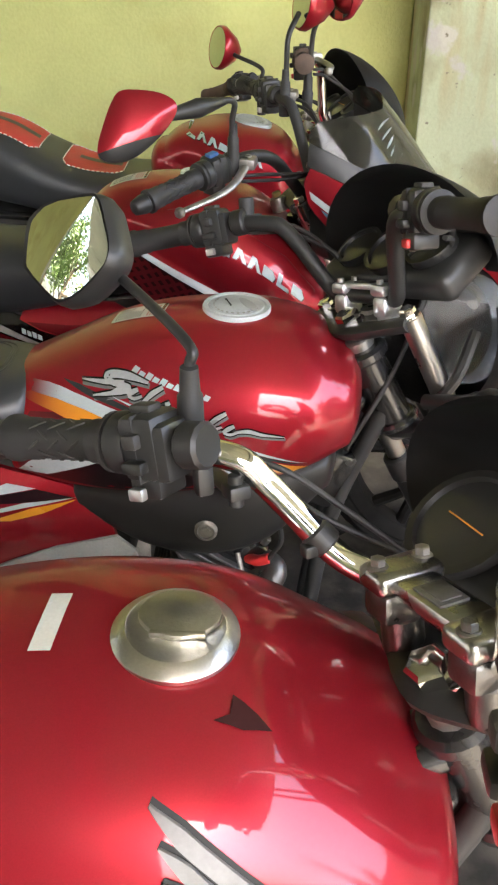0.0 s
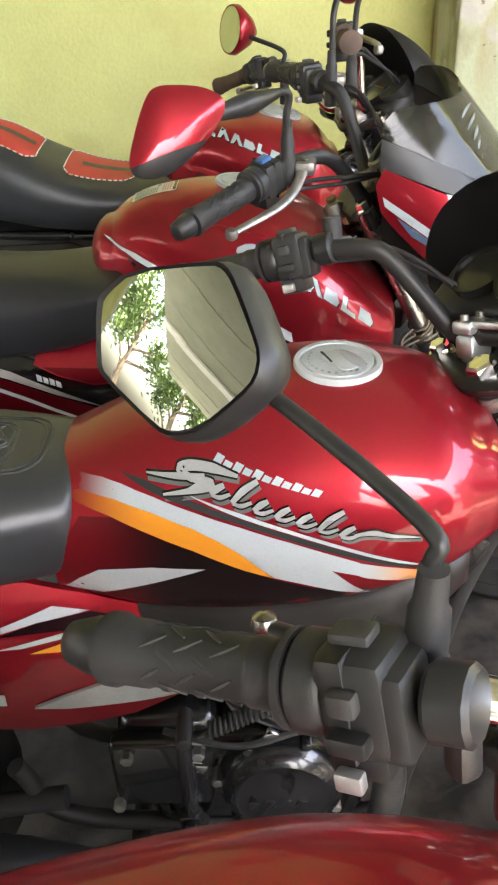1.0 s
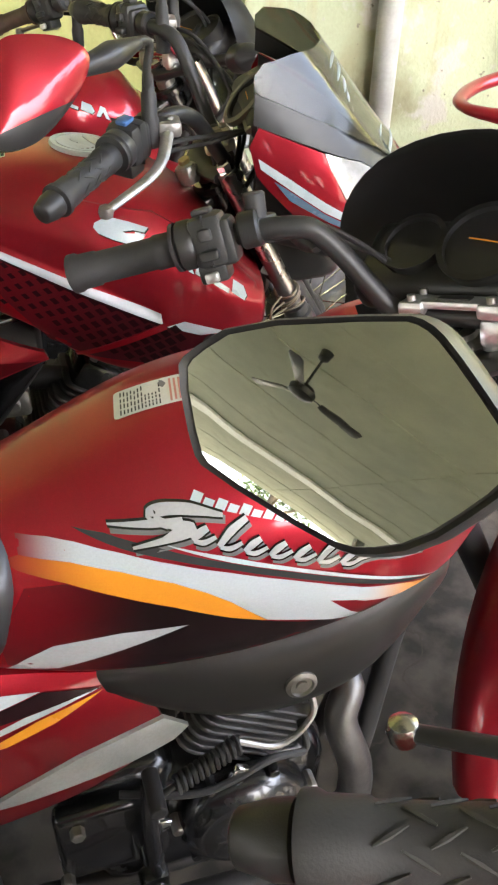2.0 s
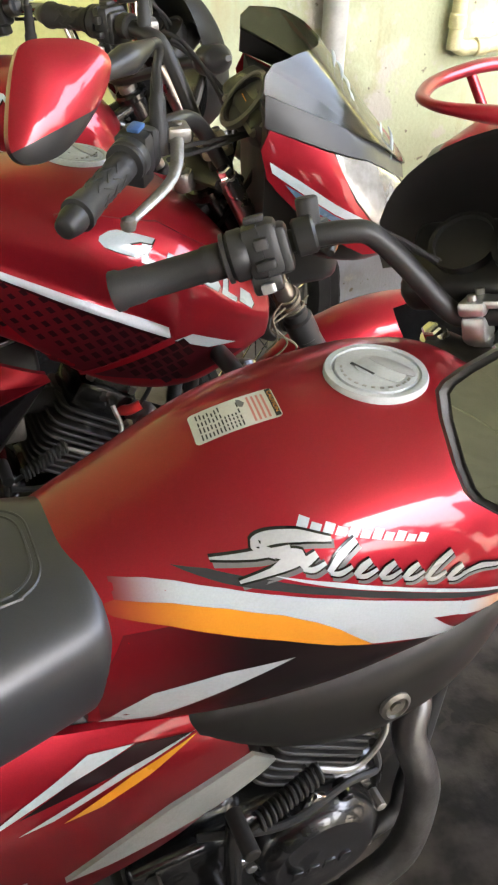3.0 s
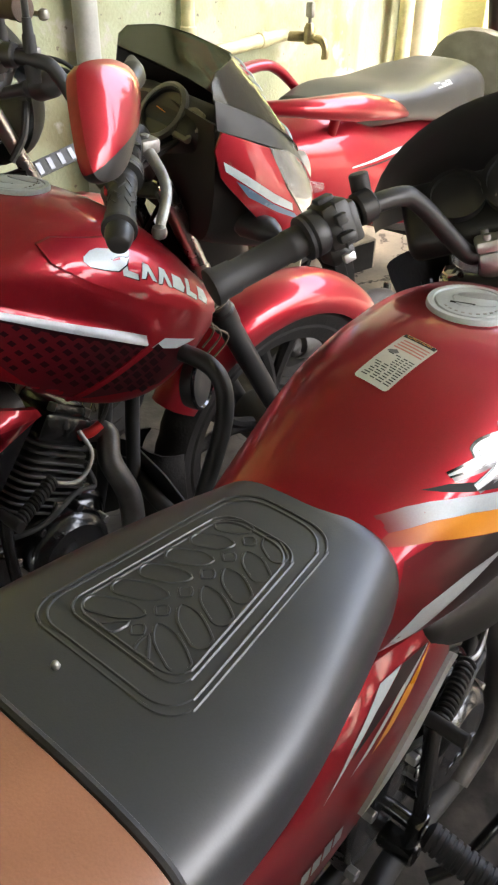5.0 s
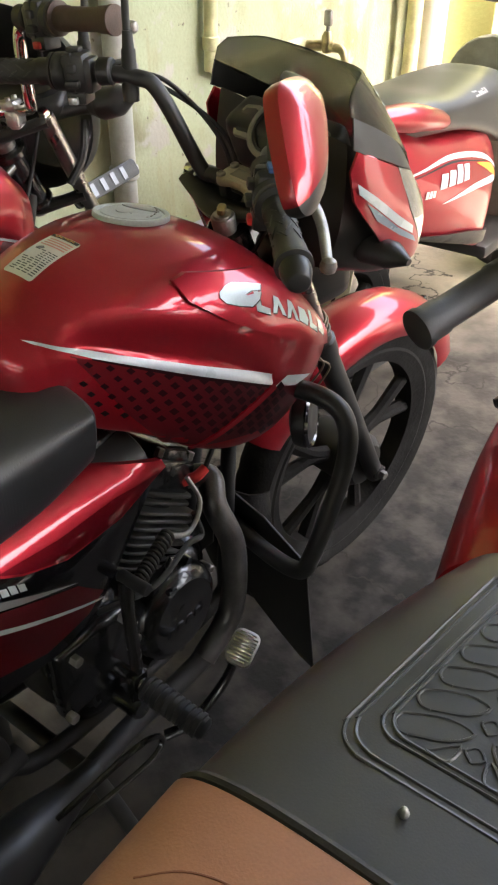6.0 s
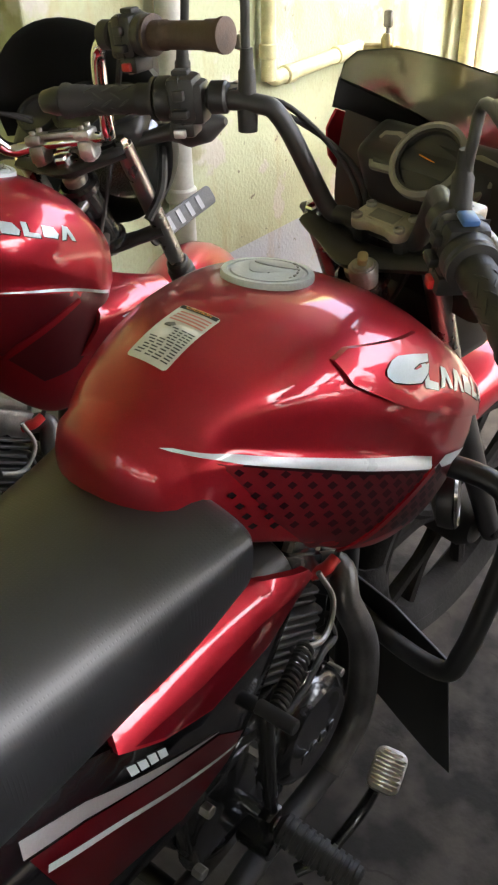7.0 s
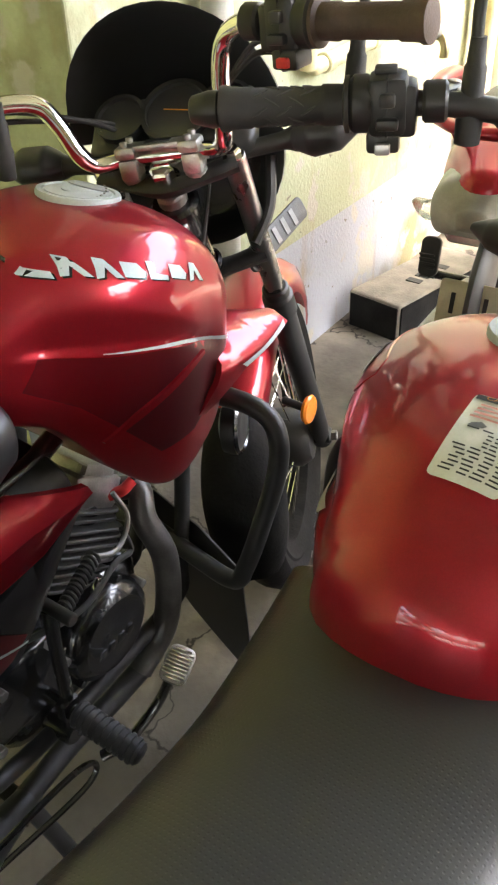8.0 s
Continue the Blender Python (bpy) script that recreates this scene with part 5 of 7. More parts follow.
                row.append((x, s * (y + crease), z + 0.005 + crease))
            rows.append(row)
        rings_to_faces(bm, rows, closed_ring=False, caps=False)
    bmesh.ops.remove_doubles(bm, verts=bm.verts[:], dist=0.0005)
    bmesh.ops.recalc_face_normals(bm, faces=bm.faces[:])
    bmesh.ops.solidify(bm, geom=bm.faces[:], thickness=0.003)
    ws = part("windscreen", bm, SMOKE, bike, "smoked plastic windscreen", m=m)
    # worn white decal over the crest, as plain strokes
    for k, (x, a0, a1) in enumerate(((0.175, 66, 86), (0.183, 62, 84), (0.191, 60, 83), (0.199, 60, 82), (0.207, 58, 74), (0.215, 62, 78), (0.256, 56, 80), (0.270, 52, 84))):
        pts = []
        for a in np.linspace(a0, a1, 5):
            y, z = over_nose(x + 0.006 * math.sin(radians(a * 4 + 40 * k)), a)
            pts.append((x + 0.004 * math.sin(radians(a * 5 + 60 * k)), -y - 0.001, z + 0.0062))
        part("screen_mark", tube(pts, [0.0008, 0.0022, 0.0024, 0.0018, 0.0008], 6, 3, 0.3), LETTER, ws, "worn white decal stroke" if not k else "", m=m)
    part("headlamp", join(lathe([(0.06, -0.04), (0.078, -0.01), (0.07, 0.012), (0.03, 0.026), (0.001, 0.028)], (0.278, 0, 0.885), (1, 0, 0.1), 28)), LENS, bike, "clear headlamp lens", m=m)
    part("headlamp_reflector", lathe([(0.072, 0.0), (0.05, -0.03), (0.02, -0.04)], (0.270, 0, 0.885), (1, 0, 0.1), 28), CHROME, bike, m=m)
    for s in (-1, 1):
        part("position_lamp", tube([(0.20, s * 0.108, 0.885), (0.25, s * 0.085, 0.88), (0.295, s * 0.045, 0.875)], [0.012, 0.022, 0.012], 12, 5), LENS, bike, m=m)
    part("lamp_bracket", join(block((0.150, 0, 0.815), (0.13, 0.11, 0.13), (0, -12, 0), 0.03, 3), block((0.085, 0, 0.76), (0.05, 0.08, 0.10), bev=0.02)), PLASTIC, bike, "black plastic under the fairing", m=m)
    m = M @ Matrix.Translation((S.x, -0.02, 0))
    con = part("instrument_panel", block((0.095, -0.012, 1.005), (0.07, 0.19, 0.09), (0, -28, 0), 0.018, 3), PLASTIC, bike, m=m)
    d = (-0.75, 0, 0.66)
    gy = -0.020
    g = gauge(bike, con, (0.062, gy, 1.032), d, 0.038, m)
    part("gauge_ring", lathe([(0.0385, 0.0), (0.046, 0.001), (0.046, 0.009), (0.041, 0.012), (0.0385, 0.010)], (0.062, gy, 1.032), d, 36, loop=True), BEZEL, con, "dull beige ring round the dial", m=m)
    for s in (-1, 1):
        hexa = [(0.0, 0.020), (0.018, 0.026), (0.040, 0.022), (0.050, 0.0), (0.036, -0.026), (0.0, -0.024)]
        hexa = [(-s * u, v) for u, v in hexa][::s]
        df = m @ Matrix.Translation((0.064, gy + s * 0.036, 1.030)) @ Matrix(((0, 0.66, -0.75, 0), (-1, 0, 0, 0), (0, 0.75, 0.66, 0), (0, 0, 0, 1)))
        fr = part("display_frame", plate(hexa, 0.010, I4_CLAMP, 0.003, 2), BEZEL, con, "angular beige display surround", m=df)
        part("side_display", plate([(u * 0.74 - s * 0.006, v * 0.72) for u, v in hexa], 0.004, Matrix.Translation((0, 0, 0.0045)), 0.001), DIAL, fr, m=df)
        a = Vector((0.115, s * 0.08, 0.89))
        ind = part("indicator", tube([a, a + Vector((0.0, 0.045 * s, 0.0)), a + Vector((0.005, 0.07 * s, 0.004)), a + Vector((0.012, 0.11 * s, 0.006)), a + Vector((0.012, 0.14 * s, 0.006))], [0.011, 0.012, 0.026, 0.024, 0.006], 14, 5, 0.8), PLASTIC, bike, m=m)
        part("indicator_lens", tube([a + Vector((0.016, 0.065 * s, 0.002)), a + Vector((0.022, 0.095 * s, 0.004)), a + Vector((0.02, 0.125 * s, 0.005))], [0.012, 0.022, 0.008], 12, 4, 0.8), AMBER, ind, m=m)


def flush_cap(tk, shell, r, mat, x=0.0):
    z = shell.top(x, 0)
    nx = (shell.top(x - 0.03, 0) - shell.top(x + 0.03, 0)) / 0.06
    d = (nx, 0, 1)
    cap = part("fuel_cap", lathe([(r * 0.9, -0.012), (r, -0.004), (r, 0.004), (r * 0.975, 0.0065), (r * 0.86, 0.0065), (r * 0.84, 0.0045), (r * 0.80, 0.0045), (r * 0.78, 0.0065), (0.001, 0.0075)], (x, 0, z - 0.0035), d, 40), mat, tk, "round grey metal filler cap with key flap")
    leaf = [(math.cos(a) * r * 0.50, math.sin(a) * r * 0.21 * (1 if math.sin(a) > 0 else 0.5)) for a in np.linspace(0, 2 * math.pi, 18, endpoint=False)]
    tilt = math.degrees(math.atan(nx))
    part("key_flap", plate(rounded(r * 0.95, r * 0.62, r * 0.18), 0.0016, Matrix.Translation((x + r * 0.10, -0.002, z + 0.0038)) @ pose(0, 0, 0, 0, tilt, -55), 0.0006), mat, cap)
    part("flap_recess", plate(leaf, 0.0016, Matrix.Translation((x + r * 0.30, -0.003, z + 0.0042)) @ pose(0, 0, 0, 0, tilt, -62), 0.0003), GREYDEC, cap)
    part("key_slot", block((x - r * 0.25, 0.004, z + 0.0046), (r * 0.05, r * 0.55, 0.001), (0, tilt, 20), 0), INK, cap)
    for i in range(14):
        a = radians(150 + 14 * i)
        part("cap_mark", block((x + r * 0.66 * math.cos(a), r * 0.66 * math.sin(a), z + 0.0036), (0.0035, 0.002, 0.0012), (0, 0, math.degrees(a) + 90), 0), STEEL, cap, smooth=False)
    return cap


def caution_label(tk, shell, cx, cy, lx, ly, turn):
    """Warning label: red-black heading, rows of print as bars, a small picture."""
    ca, sa = math.cos(radians(turn)), math.sin(radians(turn))

    def at(u, v):
        return (cx + u * ca - v * sa, cy + u * sa + v * ca)

    def quad(u0, u1, v0, v1):
        return [at(u0, v0), at(u1, v0), at(u1, v1), at(u0, v1)]

    lab = lid("warning_label", shell, [at(x, y) for x, y in rounded(lx, ly, 0.004, 4)], PAPER, tk, 0.0012, 0.014, "printed paper warning label")
    lid("heading", shell, quad(lx * 0.42, lx * 0.485, -ly * 0.47, ly * 0.47), INK, lab, 0.0018, 0.012)
    cu = bpy.data.curves.new("heading_text", "FONT")
    cu.body, cu.size, cu.align_x, cu.align_y = "CAUTION", lx * 0.062, "CENTER", "CENTER"
    tmp = bpy.data.objects.new("heading_text", cu)
    scene.collection.objects.link(tmp)
    me = bpy.data.meshes.new_from_object(tmp.evaluated_get(bpy.context.evaluated_depsgraph_get()))
    bpy.data.objects.remove(tmp)
    tb = bmesh.new()
    tb.from_mesh(me)
    for v in tb.verts:
        x, y = at(lx * 0.452 + v.co.y, -v.co.x * 1.5)
        v.co = (x, y, shell.top(x, y) + 0.0025)
    part("heading_text", tb, ORANGE, lab, smooth=False)
    rnd = random.Random(5)
    for i in range(4):
        u = lx * (0.36 - 0.055 * i)
        lid("print_bar", shell, quad(u - lx * 0.013, u + lx * 0.013, -ly * 0.44, ly * (0.25 + 0.15 * rnd.random())), REDINK, lab, 0.0018)
    for i in range(12):
        u = lx * (0.06 - 0.043 * i)
        a, b = (-0.44, 0.02 + 0.05 * rnd.random()) if 1 <= i <= 4 else (-0.44, 0.44 - 0.1 * rnd.random())
        for k in range(4):
            v0 = a + (b - a) * k / 4
            lid("print_bar", shell, quad(u - lx * 0.0085, u + lx * 0.0085, ly * v0, ly * (v0 + (b - a) / 4 * (0.6 + 0.25 * rnd.random()))), INK, lab, 0.0018)
    lid("pictogram", shell, [at(*q) for q in ((0.008, 0.004), (0.011, 0.009), (0.008, 0.015), (0.005, 0.017), (0.0045, 0.010), (0.0055, 0.006))], SHADE, lab, 0.0022)
    return lab


# --- the bike with the white and orange band on its tank
TANK_B = Shell([(-0.305, 0.872, 0.745, 0.105, 0.79, 0.085), (-0.24, 0.901, 0.735, 0.122, 0.79, 0.10), (-0.14, 0.941, 0.735, 0.143, 0.80, 0.115), (-0.04, 0.956, 0.745, 0.152, 0.81, 0.12), (0.05, 0.952, 0.765, 0.152, 0.82, 0.115), (0.115, 0.930, 0.785, 0.138, 0.835, 0.10), (0.145, 0.908, 0.795, 0.118, 0.84, 0.085)], n=2.4, nb=2.4)


def trim_b(bike, tk, sh):
    flush_cap(tk, sh, 0.0465, CAPGREY)
    caution_label(tk, sh, -0.1325, 0.006, 0.0735, 0.0415, -9)
    p = lambda n, o, mt, off=0.0012, lb="": patch(n, sh, o, mt, tk, off, -1, 0.018, 0, lb)
    # white band with orange underside, fading out towards the seat; dark lower field
    p("lower_field", [(-0.298, 0.800), (-0.27, 0.845), (-0.236, 0.850), (-0.196, 0.839), (-0.153, 0.826), (-0.105, 0.806), (-0.076, 0.796), (-0.038, 0.783), (-0.008, 0.775), (0.03, 0.768), (0.05, 0.772), (-0.05, 0.752), (-0.16, 0.742), (-0.295, 0.752)], LOWFADE, 0.0004, "red fading to black")
    p("white_band", [(-0.270, 0.876), (-0.245, 0.879), (-0.225, 0.879), (-0.190, 0.875), (-0.150, 0.867), (-0.106, 0.856), (-0.057, 0.841), (-0.006, 0.823), (0.01, 0.817), (0.01, 0.800), (-0.017, 0.807), (0.005, 0.785), (0.024, 0.768), (-0.010, 0.777), (-0.045, 0.789), (-0.074, 0.7975), (-0.085, 0.807), (-0.106, 0.826), (-0.126, 0.839), (-0.152, 0.851), (-0.192, 0.861), (-0.231, 0.866), (-0.270, 0.866)], WHITEFADE, 0.0008)
    p("orange_band", [(-0.285, 0.861), (-0.270, 0.866), (-0.231, 0.866), (-0.192, 0.861), (-0.152, 0.851), (-0.126, 0.839), (-0.106, 0.826), (-0.085, 0.807), (-0.074, 0.797), (-0.105, 0.807), (-0.153, 0.827), (-0.196, 0.840), (-0.236, 0.851), (-0.273, 0.857)], ORANGEFADE, 0.0010)
    p("orange_tip", [(0.01, 0.8165), (0.048, 0.8075), (0.085, 0.796), (0.100, 0.790), (0.090, 0.777), (0.050, 0.787), (0.018, 0.796), (0.01, 0.7995)], TIPFADE, 0.0009)
    p("pin_line", [(-0.225, 0.887), (-0.200, 0.887), (-0.161, 0.880), (-0.106, 0.865), (-0.058, 0.850), (-0.005, 0.832), (0.050, 0.813), (0.104, 0.795), (0.050, 0.8085), (-0.005, 0.8255), (-0.058, 0.8435), (-0.106, 0.859), (-0.150, 0.870), (-0.190, 0.878)], INK, 0.0008)
    p("thin_line", [(-0.160, 0.8835), (-0.105, 0.870), (-0.058, 0.855), (-0.004, 0.8365), (0.047, 0.818), (0.100, 0.799), (0.047, 0.8145), (-0.004, 0.8325), (-0.058, 0.851), (-0.105, 0.8655)], WHITE, 0.0010)
    p("white_flash", [(-0.298, 0.752), (-0.278, 0.772), (-0.255, 0.788), (-0.198, 0.8005), (-0.142, 0.805), (-0.170, 0.794), (-0.198, 0.779), (-0.254, 0.754)], WHITE, 0.0008)
    # wordmark drawn as plain strokes: small slanted bars above, large flowing strokes below
    for q in slant_marks(-0.130, 0.9100, -0.028, 0.8860, 0.0066, 11, 0.75, 3, [1.0, 0.7, 0.95, 0.75, 1.0, 0.7, 1.0, 0.75, 0.95, 0.7, 0.9]):
        p("mark_small", q, LETTER, 0.0008)
    strokes = [
        ([(-0.197, 0.8925), (-0.165, 0.8955), (-0.138, 0.8985)], [0.0012, 0.0050, 0.0048]),
        ([(-0.106, 0.9015), (-0.130, 0.9055), (-0.152, 0.9050), (-0.163, 0.9005), (-0.150, 0.8955)], [0.003, 0.0075, 0.0075, 0.007, 0.006]),
        ([(-0.152, 0.8965), (-0.132, 0.8935), (-0.142, 0.8885), (-0.180, 0.8790)], [0.006, 0.0085, 0.0065, 0.002]),
        ([(0.004, 0.8500), (0.022, 0.8520), (0.040, 0.8475), (0.068, 0.8435)], [0.003, 0.0055, 0.004, 0.001]),
    ]
    for k, h in enumerate((0.010, 0.024, 0.011, 0.011, 0.011, 0.023, 0.011)):
        x, z = -0.133 + 0.0205 * k, 0.8855 - 0.0060 * k
        strokes.append(([(x, z), (x + 0.35 * h + 0.003, z + 0.45 * h), (x + 0.85 * h + 0.005, z + h - 0.2 * h)], [0.0045, 0.0062, 0.0045]))
        strokes.append(([(x + 0.001, z - 0.001), (x + 0.009, z - 0.0025), (x + 0.019, z + 0.001)], [0.003, 0.0042, 0.003]))
    for q, wd in strokes:
        p("mark_shadow", swoosh([(x + 0.0016, z - 0.0034) for x, z in q], [v + 0.0028 for v in wd]), SHADE, 0.0007)
    for q, wd in strokes:
        p("mark_edge", swoosh(q, [v + 0.0032 for v in wd]), GLOSS, 0.0010)
    for q, wd in strokes:
        p("mark_stroke", swoosh(q, wd), GREYDEC, 0.0013)
    # knee cover under the tank
    cover = Shell([(-0.215, 0.742, 0.690, 0.118, 0.72, 0.10), (-0.13, 0.752, 0.645, 0.136, 0.71, 0.115), (-0.03, 0.768, 0.632, 0.147, 0.71, 0.12), (0.06, 0.788, 0.665, 0.140, 0.735, 0.11), (0.125, 0.80, 0.73, 0.115, 0.765, 0.09)], 3.0, 2.4)
    kc = part("tank_side_cover", cover.bmesh(20, 10, 0.02, 0.02), PLASTIC, bike, "matt black plastic cover under the tank")
    y = -cover.side(-0.035, 0.69)
    part("cover_bolt", lathe([(0.016, 0), (0.016, 0.004), (0.012, 0.006), (0.011, 0.003), (0.006, 0.003), (0.006, 0.006), (0.001, 0.006)], (-0.035, y, 0.69), (0, -1, 0.1), 20), STEEL, kc)


BODY_B = Shell([(-0.98, 0.81, 0.66, 0.112, 0.73, 0.09), (-0.70, 0.80, 0.56, 0.124, 0.68, 0.10), (-0.45, 0.80, 0.53, 0.126, 0.66, 0.10), (-0.25, 0.775, 0.555, 0.116, 0.65, 0.10), (-0.15, 0.745, 0.60, 0.104, 0.66, 0.09)], 2.6, 2.2)


def side_b(bike, body):
    for s in (-1, 1):
        pan = patch("side_panel", body, [(-0.182, 0.716), (-0.273, 0.744), (-0.34, 0.760), (-0.60, 0.775), (-0.95, 0.785), (-0.97, 0.73), (-0.80, 0.67), (-0.62, 0.61), (-0.42, 0.555), (-0.36, 0.550), (-0.24, 0.565), (-0.155, 0.605)], RED, bike, 0.004, s, 0.025, 0.008, "red side panel with white and orange flashes")
        q = lambda n, o, mt, off=0.0132: patch(n, body, o, mt, pan, off, s)
        q("white_flash", [(-0.273, 0.730), (-0.312, 0.738), (-0.37, 0.719), (-0.42, 0.698), (-0.37, 0.712), (-0.33, 0.722)], WHITE)
        q("dark_flash", [(-0.219, 0.715), (-0.272, 0.729), (-0.33, 0.722), (-0.375, 0.708), (-0.30, 0.711)], DEEP)
        q("white_flash", [(-0.218, 0.716), (-0.29, 0.711), (-0.378, 0.691), (-0.35, 0.692), (-0.29, 0.704)], WHITE)
        q("orange_flash", [(-0.218, 0.713), (-0.28, 0.703), (-0.342, 0.684), (-0.31, 0.684), (-0.265, 0.695)], ORANGE)
        for o in slant_marks(-0.446, 0.606, -0.378, 0.603, 0.026, 4, 0.05, 4):
            q("badge_mark", o, WHITE)
        patch("grey_insert", body, [(-0.140, 0.628), (-0.165, 0.655), (-0.25, 0.640), (-0.31, 0.618), (-0.35, 0.600), (-0.31, 0.596), (-0.205, 0.598), (-0.155, 0.604)], CAPGREY, bike, 0.012, s, 0.02, 0.005, "grey metal-painted insert")


SEAT_B = Shell([(-1.02, 0.905, 0.80, 0.115, 0.85, 0.10), (-0.80, 0.905, 0.785, 0.135, 0.845, 0.11), (-0.60, 0.880, 0.770, 0.150, 0.825, 0.12), (-0.48, 0.876, 0.765, 0.142, 0.82, 0.115), (-0.37, 0.878, 0.765, 0.118, 0.82, 0.095), (-0.285, 0.876, 0.768, 0.094, 0.815, 0.075)], n=3.0, nb=2.4)


def loops(sh, rows, name, parent, r, mat):
    """Thin raised welts that follow closed lines on a seat top."""
    for pts in rows:
        line = [(x, y + 0.005, sh.top(x, y + 0.005) - r * 0.05) for x, y in pts]
        part(name, tube(line, r, 6, 3), mat, parent)


def seat_b(bike, st, sh):
    # brown rear cover over the hind part
    over = Shell(sh.rows[:3] + np.array([0, 0.006, 0, 0.005, 0, 0.004]), 3.0, 2.4)
    over.rows[2, 0], over.rows[2, 1:] = -0.603, sh.at(-0.603)[1:] + np.array([0.006, 0, 0.005, 0, 0.004])
    over.slope = np.gradient(over.rows, over.rows[:, 0], axis=0)
    part("rear_cover", over.bmesh(18, 14, 0.03, 0.006), BROWN, st, "stitched brown vinyl rear section")
    seam = [(-0.598, y, sh.top(-0.598, y) + 0.004) for y in np.linspace(-0.147, 0.147, 24)]
    part("piping", tube(seam, 0.0042, 8, 2), RUBBER, st, "black ribbed piping")
    for off in (0.0, -0.024):
        line = [(-0.675 + off, 0.115), (-0.658 + off, 0.095), (-0.650 + off, 0.070), (-0.651 + off, 0.040), (-0.660 + off, 0.0), (-0.672 + off, -0.045), (-0.69 + off, -0.10)]
        part("seam", tube([(x, y, over.top(x, y) - 0.0002) for x, y in line], 0.0009, 6, 5), LEATHERDARK, st)

    def frame_line(x0, x1, w0, w1, r):
        pts = []
        c = [(x0, -w0), (x1, -w1), (x1, w1), (x0, w0)]
        n = len(c)
        for i in range(n):
            p, q, nx = np.array(c[i - 1]), np.array(c[i]), np.array(c[(i + 1) % n])
            a, b = (p - q) / np.linalg.norm(p - q), (nx - q) / np.linalg.norm(nx - q)
            for t in np.linspace(0, 1, 6):
                pts.append(tuple((1 - t) ** 2 * (q + a * r) + 2 * t * (1 - t) * q + t * t * (q + b * r)))
        return pts + [pts[0]]

    for d in (0.0, 0.0055):
        loops(sh, [frame_line(-0.535 + d, -0.314 - d, 0.081 - d, 0.053 - d, 0.034), frame_line(-0.512 + d * 0.9, -0.350 - d * 0.9, 0.062 - d * 0.9, 0.041 - d * 0.9, 0.024)], "welt", st, 0.0015, VINYL)
    # rows of raised drops, pointed towards the middle, with small diamonds between
    for i in range(6):
        xo, yo, xi, yi, hw = -0.494 + 0.0258 * i, 0.044 - 0.0030 * i, -0.4775 + 0.0250 * i, 0.0065, 0.0088 - 0.0002 * i
        ax, ay = xi - xo, yi - yo
        ln = math.hypot(ax, ay)
        ux, uy = ax / ln, ay / ln
        for s in (-1, 1):
            ring = [(0.0, -hw), (-0.7 * hw, -0.7 * hw), (-hw, 0.0), (-0.7 * hw, 0.7 * hw), (0.0, hw), (ln * 0.62, hw), (ln, 0.0), (ln * 0.62, -hw), (0.0, -hw)]
            loops(sh, [[(xo + ux * a - uy * b, s * (yo + uy * a + ux * b)) for a, b in ring]], "welt", st, 0.0013, VINYL)
        d = 0.0062
        loops(sh, [[(xi - 0.014 - d, 0), (xi - 0.014, d), (xi - 0.014 + d, 0), (xi - 0.014, -d), (xi - 0.014 - d, 0)]], "welt", st, 0.0012, VINYL)
    for s in (-1, 1):
        loops(sh, [[(-0.506, s * 0.026), (-0.490, s * 0.010), (-0.506, s * 0.012), (-0.506, s * 0.026)]], "welt", st, 0.0015, VINYL)
    part("button", lathe([(0.003, 0), (0.0036, 0.0015), (0.0024, 0.005), (0.001, 0.006)], (-0.553, 0.021, sh.top(-0.553, 0.021)), (0, 0, 1), 12), STEEL, st, "small metal stud")


bike_b = motorcycle(dict(
    at=(0.0, 1.04), steer=38, stem=0.160, bar_dx=0.025, bar_z=0.970, bar=BAR, bar_r=BAR_B, bar_mat=PLASTIC, bar_label="matt black handlebar", silver_clamp=True,
    label="red motorcycle with white and orange tank band, two-tone seat", front=dome_front, cowl=TYRE, tank=TANK_B, tank_d=(0.006, 0.030), tank_trim=trim_b,
    seat=SEAT_B, seat_d=0.02, seat_mat=VINYL, seat_trim=seat_b, body=BODY_B, side_trim=side_b, seat_dy=-0.014, dome_z=1.015, dome_w=0.172, dome_x=0.09, plug=(1,), grip="smooth", tank_label="glossy red tank with white and orange band",
    seat_label="black vinyl seat with embossed drops, brown rear", no_lever=(1,), chrome_fork=True))


# --- the two bikes with checkered tanks
TANK_C = Shell([(-0.225, 0.921, 0.800, 0.080, 0.852, 0.065), (-0.205, 0.938, 0.792, 0.092, 0.853, 0.075), (-0.17, 0.955, 0.772, 0.107, 0.855, 0.09), (-0.11, 0.968, 0.740, 0.129, 0.855, 0.11), (-0.04, 0.970, 0.69, 0.153, 0.845, 0.13), (0.05, 0.955, 0.655, 0.170, 0.83, 0.14), (0.13, 0.912, 0.655, 0.173, 0.80, 0.14), (0.19, 0.86, 0.68, 0.166, 0.765, 0.135), (0.235, 0.805, 0.70, 0.150, 0.75, 0.13)], n=2.25, nb=2.2,
               crease=([(-0.225, 0.894), (-0.19, 0.920), (-0.155, 0.9254), (-0.119, 0.918), (-0.09, 0.909), (-0.056, 0.894), (-0.017, 0.867), (0.023, 0.834), (0.058, 0.802), (0.085, 0.775)], [(-0.225, 0.880), (-0.18, 0.874), (-0.076, 0.826), (0.0, 0.789), (0.085, 0.744)], 0.008))


